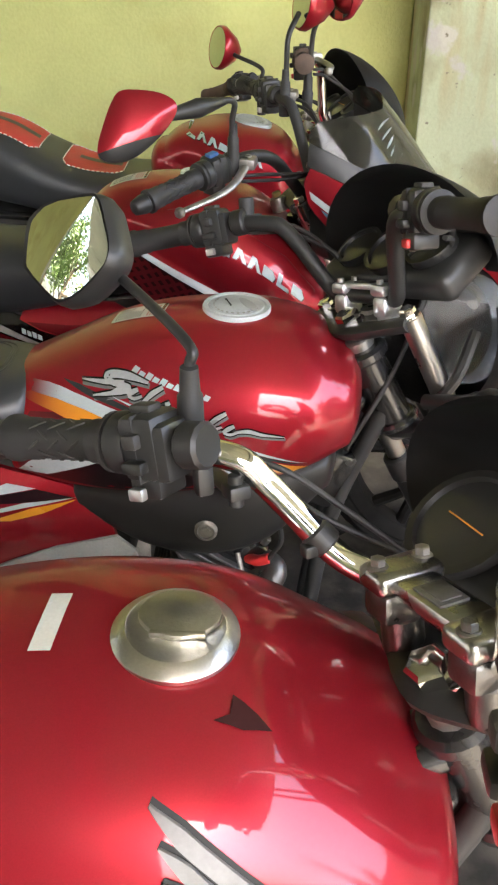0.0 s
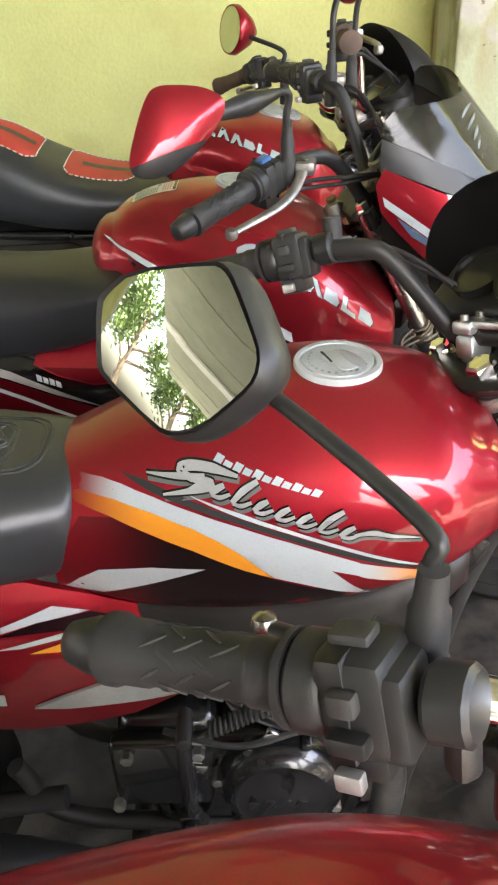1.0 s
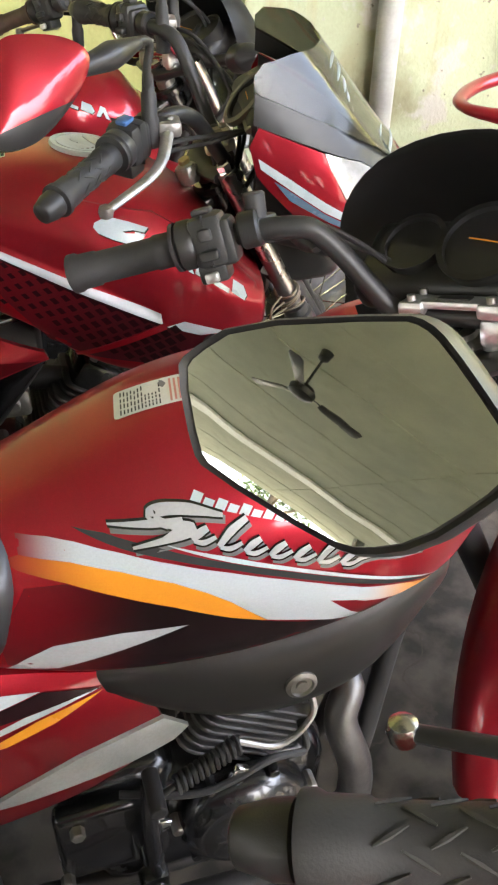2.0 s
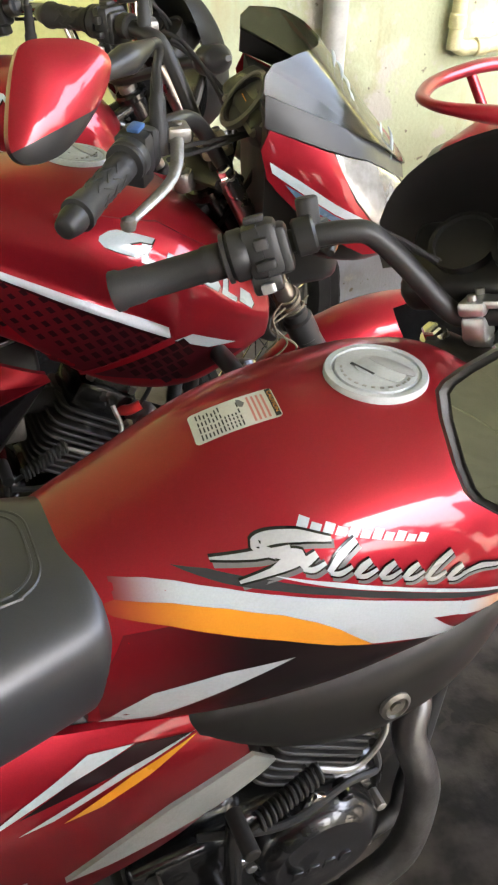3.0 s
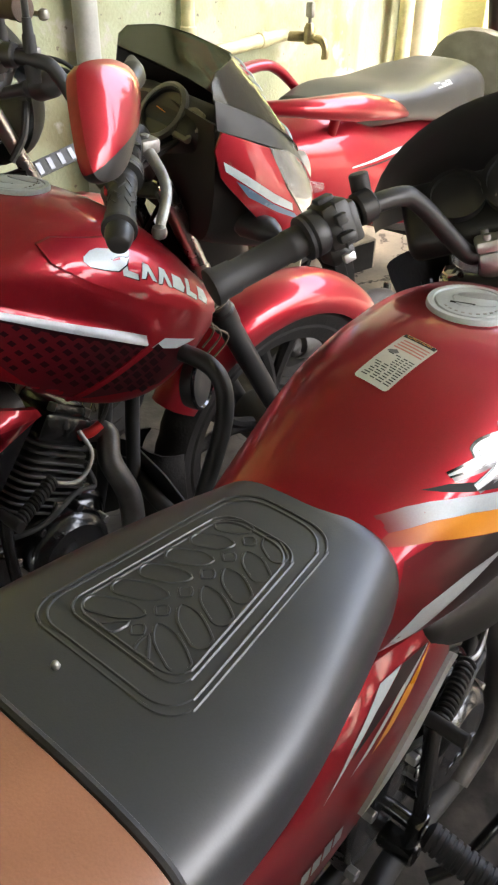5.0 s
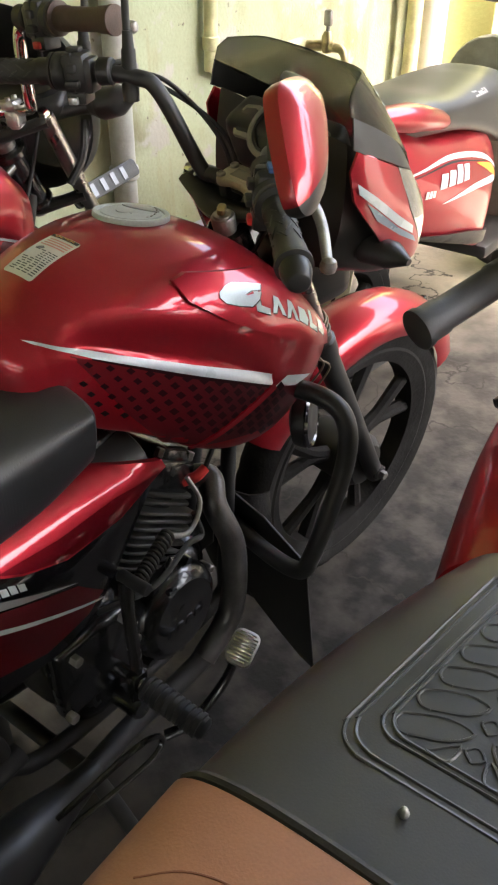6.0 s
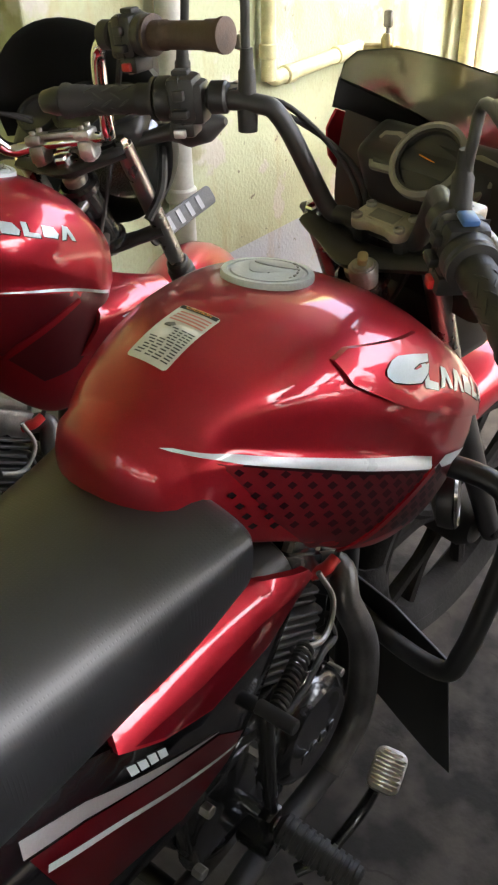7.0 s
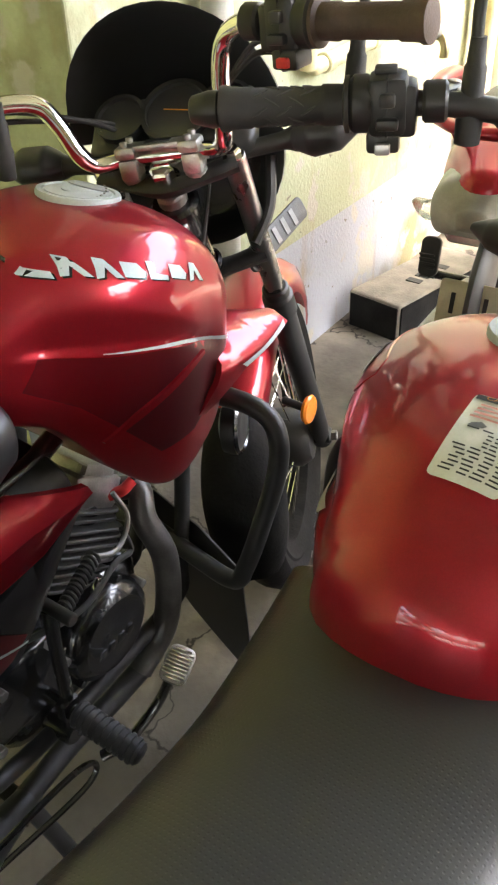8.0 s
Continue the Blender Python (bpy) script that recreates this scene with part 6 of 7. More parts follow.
def trim_glam(dark):
    def trim(bike, tk, sh):
        flush_cap(tk, sh, 0.0485, CAPGREY)
        if not dark:
            caution_label(tk, sh, -0.149, -0.0035, 0.0765, 0.049, -3)
        for s in (-1, 1):
            q = lambda n, o, mt, off=0.0012, lb="", th=0.0: patch(n, sh, o, mt, tk, off, s, 0.007 if "_line" in n else 0.014, th, lb)
            if not dark:
                q("emblem_panel", [(-0.062, 0.931), (-0.04, 0.934), (0.07, 0.910), (0.166, 0.850), (0.225, 0.785), (0.232, 0.742), (0.114, 0.797), (-0.01, 0.872), (-0.056, 0.908)], RED, 0.0, "raised red shoulder panel", 0.006 if s < 0 else 0.0015)
                top, low, bow = (0.036, 0.884), (0.205, 0.778), 0.007
            else:
                top, low, bow = (-0.166, 0.957), (0.030, 0.897), 0.0065
            if dark:
                q("lower_field", [(-0.185, 0.872), (-0.122, 0.855), (-0.058, 0.841), (-0.003, 0.824), (0.09, 0.785), (0.085, 0.745), (0.0, 0.70), (-0.06, 0.70), (-0.10, 0.745), (-0.15, 0.80), (-0.205, 0.84)], CHECKFADE, 0.0008, "dark red lower field")
                q("white_line", swoosh([(-0.125, 0.860), (-0.058, 0.845), (-0.003, 0.828), (0.085, 0.790)], [0.001, 0.003, 0.004, 0.005]), WHITE, 0.0028)
                q("red_crease", swoosh([(0.10, 0.782), (0.015, 0.806), (-0.03, 0.795), (-0.092, 0.770)][1:] + [(-0.13, 0.745)], [0.006, 0.010, 0.010, 0.003]), RED, 0.0008, "", 0.004)
            else:
                q("lower_field", [(-0.20, 0.882), (-0.076, 0.822), (0.072, 0.746), (0.19, 0.70), (0.10, 0.668), (-0.03, 0.695), (-0.09, 0.72), (-0.145, 0.79)], CHECKFADE, 0.0008, "dark red field with black checks")
                q("white_line", [(-0.236, 0.906)] * (s < 0) + [(-0.178, 0.882), (-0.076, 0.836), (0.0, 0.801), (0.07, 0.767), (0.072, 0.749), (0.0, 0.786), (-0.078, 0.824), (-0.18, 0.875)] + [(-0.228, 0.900)] * (s < 0), WHITE, 0.0026)
                q("shadow_line", swoosh([(-0.18, 0.8735), (-0.078, 0.8215), (0.0, 0.7835), (0.07, 0.7475)], [0.002, 0.005, 0.005, 0.004]), DEEP, 0.0014)
                q("white_line", [(0.078, 0.744), (0.105, 0.750), (0.175, 0.720), (0.13, 0.722)], WHITE, 0.0016)
                q("red_crease", swoosh([(0.076, 0.747), (0.01, 0.722), (-0.055, 0.698)], [0.011, 0.010, 0.006]), RED, 0.0006, "", 0.004)
            for j in range(0 if dark else 7):
                for i in range(13):
                    x = -0.185 + 0.023 * i + (0.0115 if j % 2 else 0) - 0.004 * j
                    z = 0.868 - 0.47 * (x + 0.185) - 0.0125 * j
                    k = 0.0066 * (0.62 + 0.05 * i)
                    if z - 0.008 > sh.at(x)[2] + 0.014 and x < (0.10 if dark else 0.18):
                        q("check", [(x - k * 1.2, z + 0.47 * k), (x, z + k), (x + k * 1.2, z - 0.47 * k), (x, z - k)], DEEP, 0.0018)
            lift = -0.0055 if dark else 0.0 if s < 0 else -0.0045
            k = 7 if dark else 6
            for a in range(k):
                p0, p1 = ((top[0] + (low[0] - top[0]) * f, top[1] + (low[1] - top[1]) * f + 4 * bow * f * (1 - f)) for f in (a / k, (a + 0.96) / k))
                w, sl = p1[0] - p0[0], p1[1] - p0[1]
                hgt = (0.0175 if dark else 0.025) * (1.15, 0.92, 1.0, 0.9, 1.05, 0.9, 1.1)[a]
                shape = ([(0.0, -0.45), (0.20, 0.5), (0.48, 0.5), (0.36, -0.15), (0.92, -0.22), (0.86, -0.5)], [(0.02, -0.5), (0.40, 0.55), (0.72, 0.5), (1.0, -0.45), (0.72, -0.42), (0.55, 0.1), (0.30, -0.42)], [(0.02, -0.42), (0.18, 0.48), (0.80, 0.42), (0.98, -0.1), (0.80, -0.5)])[(0, 1, 1, 2, 0, 2, 1)[a]]
                pts = [(p0[0] + u * w, p0[1] + u * sl + v * hgt) for u, v in shape]
                q("emblem_edge", [(x + 0.0012, z - 0.0018) for x, z in pts], GLOSS, 0.0068 + lift)
                q("emblem_mark", pts, LETTER, 0.0072 + lift)
            if not dark:
                big = [(-0.0125, 0.9070), (0.0, 0.9115), (0.0115, 0.9118), (0.034, 0.9052), (0.060, 0.8955), (0.054, 0.8905), (0.034, 0.8962), (0.010, 0.9030), (0.001, 0.9030), (0.003, 0.8998), (0.028, 0.8925), (0.0545, 0.8890), (0.046, 0.8825), (0.030, 0.8785), (0.010, 0.8855), (-0.009, 0.8942), (-0.0150, 0.9020)]
                q("emblem_edge", [(x + 0.0012, z - 0.0018) for x, z in big], GLOSS, 0.0072 + lift)
                q("emblem_mark", big, LETTER, 0.0078 + lift)
    return trim


BODY_C = Shell([(-0.90, 0.80, 0.66, 0.110, 0.72, 0.09), (-0.62, 0.77, 0.55, 0.120, 0.65, 0.10), (-0.40, 0.742, 0.50, 0.118, 0.63, 0.10), (-0.22, 0.742, 0.53, 0.118, 0.64, 0.10), (-0.11, 0.735, 0.655, 0.110, 0.69, 0.09)], 2.4, 2.2)


def side_c(bike, body):
    for s in (-1, 1):
        sp = patch("side_panel", body, [(-0.096, 0.690), (-0.185, 0.666), (-0.275, 0.662), (-0.335, 0.678), (-0.378, 0.698), (-0.372, 0.712), (-0.33, 0.722), (-0.274, 0.728), (-0.185, 0.726), (-0.101, 0.702)], RED, bike, 0.006, s, 0.02, 0.010, "creased red side panel")
        # maroon lower half: shade on the down-facing part plus a paint fade, as colour
        patch("shaded_fade", body, [(-0.108, 0.690), (-0.185, 0.6685), (-0.275, 0.6645), (-0.333, 0.6805), (-0.362, 0.694), (-0.275, 0.690), (-0.185, 0.694)], MAROON, sp, 0.0172, s)
        lower = patch("lower_side_panel", body, [(-0.098, 0.688), (-0.185, 0.673), (-0.275, 0.673), (-0.357, 0.695), (-0.43, 0.715), (-0.60, 0.72), (-0.88, 0.75), (-0.88, 0.67), (-0.60, 0.575), (-0.42, 0.525), (-0.30, 0.520), (-0.235, 0.535), (-0.20, 0.575), (-0.15, 0.63)], GLOSS, bike, 0.003, s, 0.025, 0.007, "gloss black lower panel with silver lines")
        q = lambda n, o, mt, off=0.0112: patch(n, body, o, mt, lower, off, s)
        q("silver_line", [(-0.48, 0.705), (-0.42, 0.687), (-0.361, 0.660), (-0.263, 0.616), (-0.344, 0.643), (-0.426, 0.675), (-0.484, 0.692)], SILVER)
        q("maroon_field", [(-0.48, 0.688), (-0.426, 0.672), (-0.344, 0.640), (-0.263, 0.610), (-0.222, 0.570), (-0.25, 0.55), (-0.32, 0.54), (-0.45, 0.58)], MAROON, 0.0108)
        q("white_line", swoosh([(-0.47, 0.668), (-0.40, 0.637), (-0.333, 0.604), (-0.222, 0.557)], [0.007, 0.007, 0.006, 0.003]), WHITE)
        for o in slant_marks(-0.374, 0.670, -0.330, 0.655, 0.0135, 4, -0.1, 4):
            q("badge_mark", o, WHITE)


SEAT_C = Shell([(-0.98, 0.895, 0.770, 0.100, 0.82, 0.085), (-0.78, 0.890, 0.745, 0.122, 0.795, 0.11), (-0.60, 0.862, 0.715, 0.128, 0.765, 0.112), (-0.50, 0.850, 0.705, 0.125, 0.760, 0.108), (-0.42, 0.845, 0.705, 0.120, 0.764, 0.10), (-0.34, 0.846, 0.715, 0.118, 0.776, 0.095), (-0.27, 0.850, 0.735, 0.123, 0.800, 0.10), (-0.21, 0.853, 0.765, 0.128, 0.826, 0.104)], n=2.6, nb=2.2)


def mirror(bike, base, joint, centre, normal, outline, back, m, label, stem_r=0.0055, depth=0.022, tip=0.6, boot=True, right=None, mids=None, drum=0.95, dark=None):
    """Rear-view mirror: rubber boot, bent stem, shaped back and real glass."""
    base, joint, centre = Vector(base), Vector(joint), Vector(centre)
    mir = part("mirror_stem", tube([base, *(mids or [base + (joint - base) * 0.35 + Vector((0, 0, 0.018))]), joint, centre.lerp(joint, 0.35)], stem_r, 10, 7), PLASTIC, bike, m=m)
    if boot:
        u = Vector((0, 0, 1))
        part("rubber_boot", lathe([(0.0115, -0.045), (0.0125, -0.012), (0.0105, -0.006), (0.0100, 0.020), (0.0082, 0.023), (0.0070, 0.044)], base, u, 16), RUBBER, mir, m=m)
    nz = Vector(normal).normalized()
    nx = Vector(right or (0, 0, 1)).cross(nz).cross(nz) * -1 if right else Vector((0, 0, 1)).cross(nz)
    nx.normalize()
    f = Matrix.Translation(centre) @ Matrix((nx, nz.cross(nx), nz)).transposed().to_4x4()
    bm = bmesh.new()
    rings = [[f @ Vector((x * k, y * k, h)) for x, y in outline] for k, h in ((0.98, 0.003), (1.02, 0.0055), (1.06, -0.001), (1.06, -0.010), (drum, -depth * 0.75), (tip, -depth), (tip * 0.5, -depth * 1.08))]
    rings_to_faces(bm, rings)
    if dark:
        # lower part of the shell in black plastic, below a line in the mirror's plane
        (ax, ay), (bx, by) = dark
        inv = f.inverted()
        bmesh.ops.bisect_plane(bm, geom=bm.verts[:] + bm.edges[:] + bm.faces[:], plane_co=f @ Vector((ax, ay, 0)), plane_no=f.to_3x3() @ Vector((by - ay, ax - bx, 0)))
        low = bm.copy()
        under = lambda fc: (lambda q: (bx - ax) * (q.y - ay) - (by - ay) * (q.x - ax) > 0)(inv @ fc.calc_center_median())
        bmesh.ops.delete(low, geom=[fc for fc in low.faces if not under(fc)], context="FACES")
        bmesh.ops.delete(bm, geom=[fc for fc in bm.faces if under(fc)], context="FACES")
        part("lower_shell", low, PLASTIC, mir, "black plastic lower shell", m=m)
    part("mirror_back", bm, back, mir, label, m=m)
    bm = bmesh.new()
    rings_to_faces(bm, [[f @ Vector((x * k, y * k, 0.0068 - (x * x + y * y) * k * k / (2 * 0.9))) for x, y in outline] for k in (0.965, 0.85, 0.7, 0.5, 0.3, 0.1)], caps=True)
    part("mirror_glass", bm, mirror_mat, mir, "mirror glass", m=m)
    return mir


bike_c = motorcycle(dict(
    at=(-0.097, 1.685), axle_dx=0.035, steer=-9, stem=0.182, bar_dx=0.025, bar_z=0.955, bar=LIFT_BAR, bar_r=BAR_C, bar_mat=PLASTIC, bar_label="matt black handlebar",
    label="red and black motorcycle with checkered tank and smoked screen", front=fairing_front, tank=TANK_C, tank_d=(0.042, 0.02), tank_trim=trim_glam(False),
    seat=SEAT_C, seat_dy=-0.006, seat_yaw=-4.5, seat_d=0.02, seat_mat=DOTTED, body=BODY_C, side_trim=side_c, grip="diamond", blue_switch=True, cast_clamp=True, bar_ends=True, leg_guard=True, ring_at=0.26, chrome_fork=True,
    seat_label="black dimpled vinyl seat", tank_label="glossy red tank with dark checks and white line", guard1=150, mudflap=True))

TANK_D = Shell([tuple(r) for r in TANK_C.rows[:3]] + [(-0.11, 0.968, 0.690, 0.140, 0.855, 0.12), (-0.04, 0.970, 0.630, 0.160, 0.835, 0.135), (0.035, 0.955, 0.630, 0.156, 0.825, 0.13), (0.085, 0.925, 0.66, 0.146, 0.815, 0.12), (0.118, 0.885, 0.70, 0.122, 0.81, 0.10)], n=2.9, nb=2.2,
               crease=([(-0.224, 0.915), (-0.19, 0.930), (-0.146, 0.922), (-0.097, 0.908), (-0.029, 0.873), (0.016, 0.842), (0.080, 0.805)], [(-0.224, 0.875), (-0.122, 0.853), (-0.058, 0.839), (0.0, 0.820), (0.080, 0.770)], 0.0055))
SEAT_D = Shell([(-0.98, 0.985, 0.84, 0.10, 0.90, 0.09), (-0.78, 0.975, 0.81, 0.125, 0.88, 0.10), (-0.62, 0.950, 0.78, 0.140, 0.84, 0.115), (-0.54, 0.905, 0.765, 0.145, 0.815, 0.12), (-0.44, 0.862, 0.755, 0.142, 0.80, 0.12), (-0.32, 0.845, 0.755, 0.130, 0.795, 0.11), (-0.235, 0.848, 0.77, 0.108, 0.80, 0.09)], n=3.0, nb=2.2)
WING_D = Shell([(-0.02, 0.80, 0.70, 0.150, 0.76, 0.14), (0.06, 0.795, 0.70, 0.158, 0.755, 0.14), (0.14, 0.79, 0.70, 0.160, 0.75, 0.14), (0.225, 0.775, 0.72, 0.150, 0.745, 0.14)], 2.4, 2.0)


def trim_d(bike, tk, sh):
    trim_glam(True)(bike, tk, sh)
    for s in (-1, 1):
        wg = patch("tank_wing", WING_D, [(0.065, 0.790), (0.14, 0.786), (0.218, 0.765), (0.222, 0.752), (0.10, 0.742), (0.06, 0.722), (0.02, 0.700), (0.008, 0.712), (0.04, 0.745)], RED, bike, 0.0, s, 0.02, 0.008, "red wing panel beside the tank")
        patch("white_line", WING_D, [(0.09, 0.752), (0.215, 0.758), (0.21, 0.752), (0.10, 0.744)], WHITE, wg, 0.0092, s)


def seat_d(bike, st, sh):
    """Two stitched red inlays."""
    for x0, x1, w0, w1 in ((-0.475, -0.335, 0.085, 0.07), (-0.70, -0.545, 0.085, 0.085)):
        out = [(x0, -w0), (x1 - 0.02, -w1), (x1, -w1 + 0.02), (x1, w1 - 0.02), (x1 - 0.02, w1), (x0, w0), (x0 - 0.012, w0 - 0.02), (x0 - 0.012, -w0 + 0.02)]
        inlay = lid("red_inlay", sh, out, REDSEAT, st, 0.0022, 0.02, "red vinyl inlay")
        lid("dark_strip", sh, [(x0 + 0.02, -0.012), (x1 - 0.01, -0.012), (x1 - 0.01, 0.012), (x0 + 0.02, 0.012)], VINYL, inlay, 0.0034, 0.02)
        line = out + [out[0]]
        for a, b in zip(line, line[1:]):
            n = max(1, int(math.dist(a, b) / 0.012))
            for k in range(n):
                p, q = (tuple(a[i] + (b[i] - a[i]) * (k + t) / n for i in (0, 1)) for t in (0.15, 0.75))
                part("stitch", rod((*p, sh.top(*p) + 0.0028), (*q, sh.top(*q) + 0.0028), 0.0015, 5), THREAD, inlay)


bike_d = motorcycle(dict(
    at=(-0.018, 2.294), lean=3, low_shift=(-0.03, 0.04, -0.035), body_dx=-0.06, ind_z=0.945, ind_fat=1.25, steer=25, stem=0.165, bar_dx=0.0, bar_z=0.965, bar=LOW_LEFT, bar_r=HIGH_BAR, bar_mat=CHROME, bar_label="high chromed handlebar",
    label="red motorcycle with chromed handlebar and black flyscreen", front=dome_front, cowl=PLASTIC, tank=TANK_D, tank_d=(0.042, 0.03), tank_trim=trim_d,
    seat=SEAT_D, seat_d=0.02, seat_mat=VINYL, seat_trim=seat_d, body=BODY_C, side_trim=side_c, grip="brown", leg_guard=True, chrome_fork=True, dome_w=0.148, dome_h=0.150, dome_x=0.085,
    seat_label="black vinyl seat with stitched red inlays", spokes="wire", mudflap=True, ring_at=0.26, bright_head=True, guard1=142, flap0=139, flap1=189, flap_half=0.066))

TANK_A = Shell([(-0.360, 0.894, 0.749, 0.100, 0.809, 0.080), (-0.280, 0.931, 0.719, 0.130, 0.809, 0.090), (-0.160, 0.963, 0.699, 0.155, 0.814, 0.100), (-0.040, 0.972, 0.699, 0.167, 0.819, 0.100), (0.050, 0.959, 0.709, 0.160, 0.817, 0.100), (0.110, 0.925, 0.724, 0.154, 0.805, 0.11), (0.150, 0.898, 0.719, 0.152, 0.795, 0.12), (0.182, 0.872, 0.719, 0.146, 0.785, 0.12)], n=2.5, nb=1.9)


def trim_a(bike, tk, sh):
    z = sh.top(0, 0)
    cap = part("fuel_cap", lathe([(0.041, -0.006), (0.0455, -0.002), (0.046, 0.002), (0.0447, 0.0035), (0.0365, 0.0092), (0.0355, 0.0096), (0.0345, 0.0090), (0.012, 0.010), (0.001, 0.0102)], (0, 0, z), (0.03, 0, 1), 44), CAPMETAL, tk, "polished round metal filler cap")
    part("cap_flap", join(plate([(0.030 * math.cos(a) * (1.0 if math.sin(a) > -0.4 else 0.95), 0.024 * math.sin(a)) for a in np.linspace(0, 2 * math.pi, 22, endpoint=False)], 0.006, pose(0.003, 0.007, z + 0.012), 0.002), block((0.003, -0.012, z + 0.012), (0.04, 0.005, 0.006), bev=0.002)), CAPMETAL, cap)
    lid("paper_tag", sh, [(-0.097, 0.037), (-0.081, 0.037), (-0.084, -0.022), (-0.100, -0.022)][::-1], PAPER, tk, 0.0015, 0.012, "torn white sticker")
    lid("faded_mark", sh, [(0.043, -0.044), (0.051, -0.0475), (0.060, -0.053), (0.070, -0.061), (0.060, -0.064), (0.051, -0.067), (0.041, -0.066), (0.031, -0.0655), (0.042, -0.0585), (0.0455, -0.052)], WORN, tk, 0.0012, 0.012, "worn dark decal remnant")
    feathers = [([(-0.004, 0.943), (0.016, 0.930), (0.045, 0.909), (0.085, 0.875), (0.10, 0.854)], [0.001, 0.008, 0.009, 0.010, 0.003]),
                ([(0.003, 0.927), (0.020, 0.915), (0.048, 0.891), (0.082, 0.861), (0.095, 0.841)], [0.001, 0.008, 0.009, 0.010, 0.003]),
                ([(0.006, 0.910), (0.022, 0.899), (0.048, 0.876), (0.078, 0.847), (0.088, 0.831)], [0.001, 0.008, 0.009, 0.009, 0.003])]
    for pts, wd in feathers:
        patch("wing_edge", sh, swoosh(pts, [v + 0.0035 for v in wd]), INK, tk, 0.001, -1, 0.014)
        patch("wing_feather", sh, swoosh(pts, wd), EMBLEM, tk, 0.0025, -1, 0.014, 0.002, "raised silver wing emblem")


def side_a(bike, body):
    for s in (-1, 1):
        patch("side_panel", body, [(-0.16, 0.715), (-0.33, 0.745), (-0.90, 0.76), (-0.90, 0.70), (-0.62, 0.58), (-0.35, 0.55), (-0.16, 0.61)], RED, bike, 0.004, s, 0.03, 0.008, "plain red side panel")


bike_a = motorcycle(dict(
    at=(-0.012, 0.412), steer=31, reach=(0.106, 0.028, -0.038), stem=0.192, bar_dx=0.0, bar_z=0.985, bar=BAR_A, bar_r=LONG_BAR, lever_mat=PLASTIC, bar_mat=CHROME, bar_label="chromed handlebar",
    label="red motorcycle with chrome filler cap and chrome handlebar", front=dome_front, cowl=GLOSS, tank=TANK_A, tank_d=(0.012, 0.03), tank_trim=trim_a,
    seat=SEAT_B, seat_d=0.02, seat_mat=VINYL, body=BODY_B, side_trim=side_a, grip="diamond", bar_ends=True, dome_x=0.125, dome_w=0.215, dome_z=0.975, dome_h=0.15, lock=(0.115, 0.073, 0.905), broad_clamp=True, clamp_drop=0.042, seat_label="plain black vinyl seat", tank_label="glossy red tank with silver wing emblem",
    guard_mat=PLASTIC, gauges=((0.105, 0.052), (-0.03, 0.052))))


WIRE = material("dull_tie_wire", (0.20, 0.17, 0.12), 0.6, 0.4)
# ---- mirrors ----
OCT = [(-0.022, 0.047), (0.037, 0.022), (0.043, 0.0167), (0.047, 0.008), (0.0533, -0.0196), (0.055, -0.032), (0.0505, -0.0415), (0.040, -0.046), (0.014, -0.0522), (-0.006, -0.0485), (-0.0165, -0.0416), (-0.054, 0.001), (-0.0565, 0.0096), (-0.0516, 0.0416), (-0.0455, 0.0455)][::-1]


def outline_smooth(pts, k=3):
    """Rounds the corners of an outline."""
    for _ in range(k):
        pts = [tuple(a[i] * (0.75 if h == 0 else 0.25) + b[i] * (0.25 if h == 0 else 0.75) for i in (0, 1)) for a, b in zip(pts, pts[1:] + pts[:1]) for h in (0, 1)]
    return pts


I4 = Matrix.Identity(4)


def local(bike, *w):
    return bike.matrix_basis.inverted() @ Vector(w)


mirror(bike_a, local(bike_a, -0.010, 0.534, 1.076), local(bike_a, -0.076, 0.637, 1.149), local(bike_a, -0.1275, 0.6827, 1.1613), (-0.692, -0.529, 0.492), outline_smooth([(x * 1.16, y * 1.13) for x, y in OCT], 1), PLASTIC, I4, "black plastic mirror housing", stem_r=0.0044, right=(1, 0.15, 0), depth=0.030, tip=0.55, mids=[local(bike_a, -0.010, 0.538, 1.118), local(bike_a, -0.013, 0.548, 1.134)])
TEAR = [(0.031, 0.052), (-0.005, 0.058), (-0.040, 0.059), (-0.070, 0.047), (-0.064, 0.018), (-0.038, -0.020), (-0.006, -0.053), (0.022, -0.066), (0.050, -0.067), (0.060, -0.050), (0.052, -0.006), (0.042, 0.032)]
mirror(bike_c, local(bike_c, -0.030, 1.515, 1.055), local(bike_c, -0.035, 1.500, 1.140), local(bike_c, -0.182, 1.387, 1.118), (-0.26, 0.90, -0.40), outline_smooth([(x * 0.90, y * 0.90) for x, y in TEAR], 3)[::-1], RED, I4, "red teardrop mirror housing", depth=0.023, tip=0.55, drum=0.9, right=(-1, 0.2, 0), dark=((0.050, -0.052), (-0.056, -0.002)))
part("mirror_arm", tube([local(bike_c, -0.045, 1.488, 1.140), local(bike_c, -0.085, 1.447, 1.136), local(bike_c, -0.145, 1.405, 1.128)], [0.007, 0.016, 0.007], 14, 6), PLASTIC, bike_c)
ROUND = [(0.052 * math.cos(a), 0.052 * math.sin(a)) for a in np.linspace(0, 2 * math.pi, 28, endpoint=False)]
mirror(bike_c, local(bike_c, 0.060, 1.825, 1.10), local(bike_c, 0.064, 1.832, 1.205), local(bike_c, 0.094, 1.90, 1.262), (-0.9, -0.30, 0.15), ROUND, RED, I4, "round red-backed mirror", depth=0.06, drum=0.62, tip=0.25)
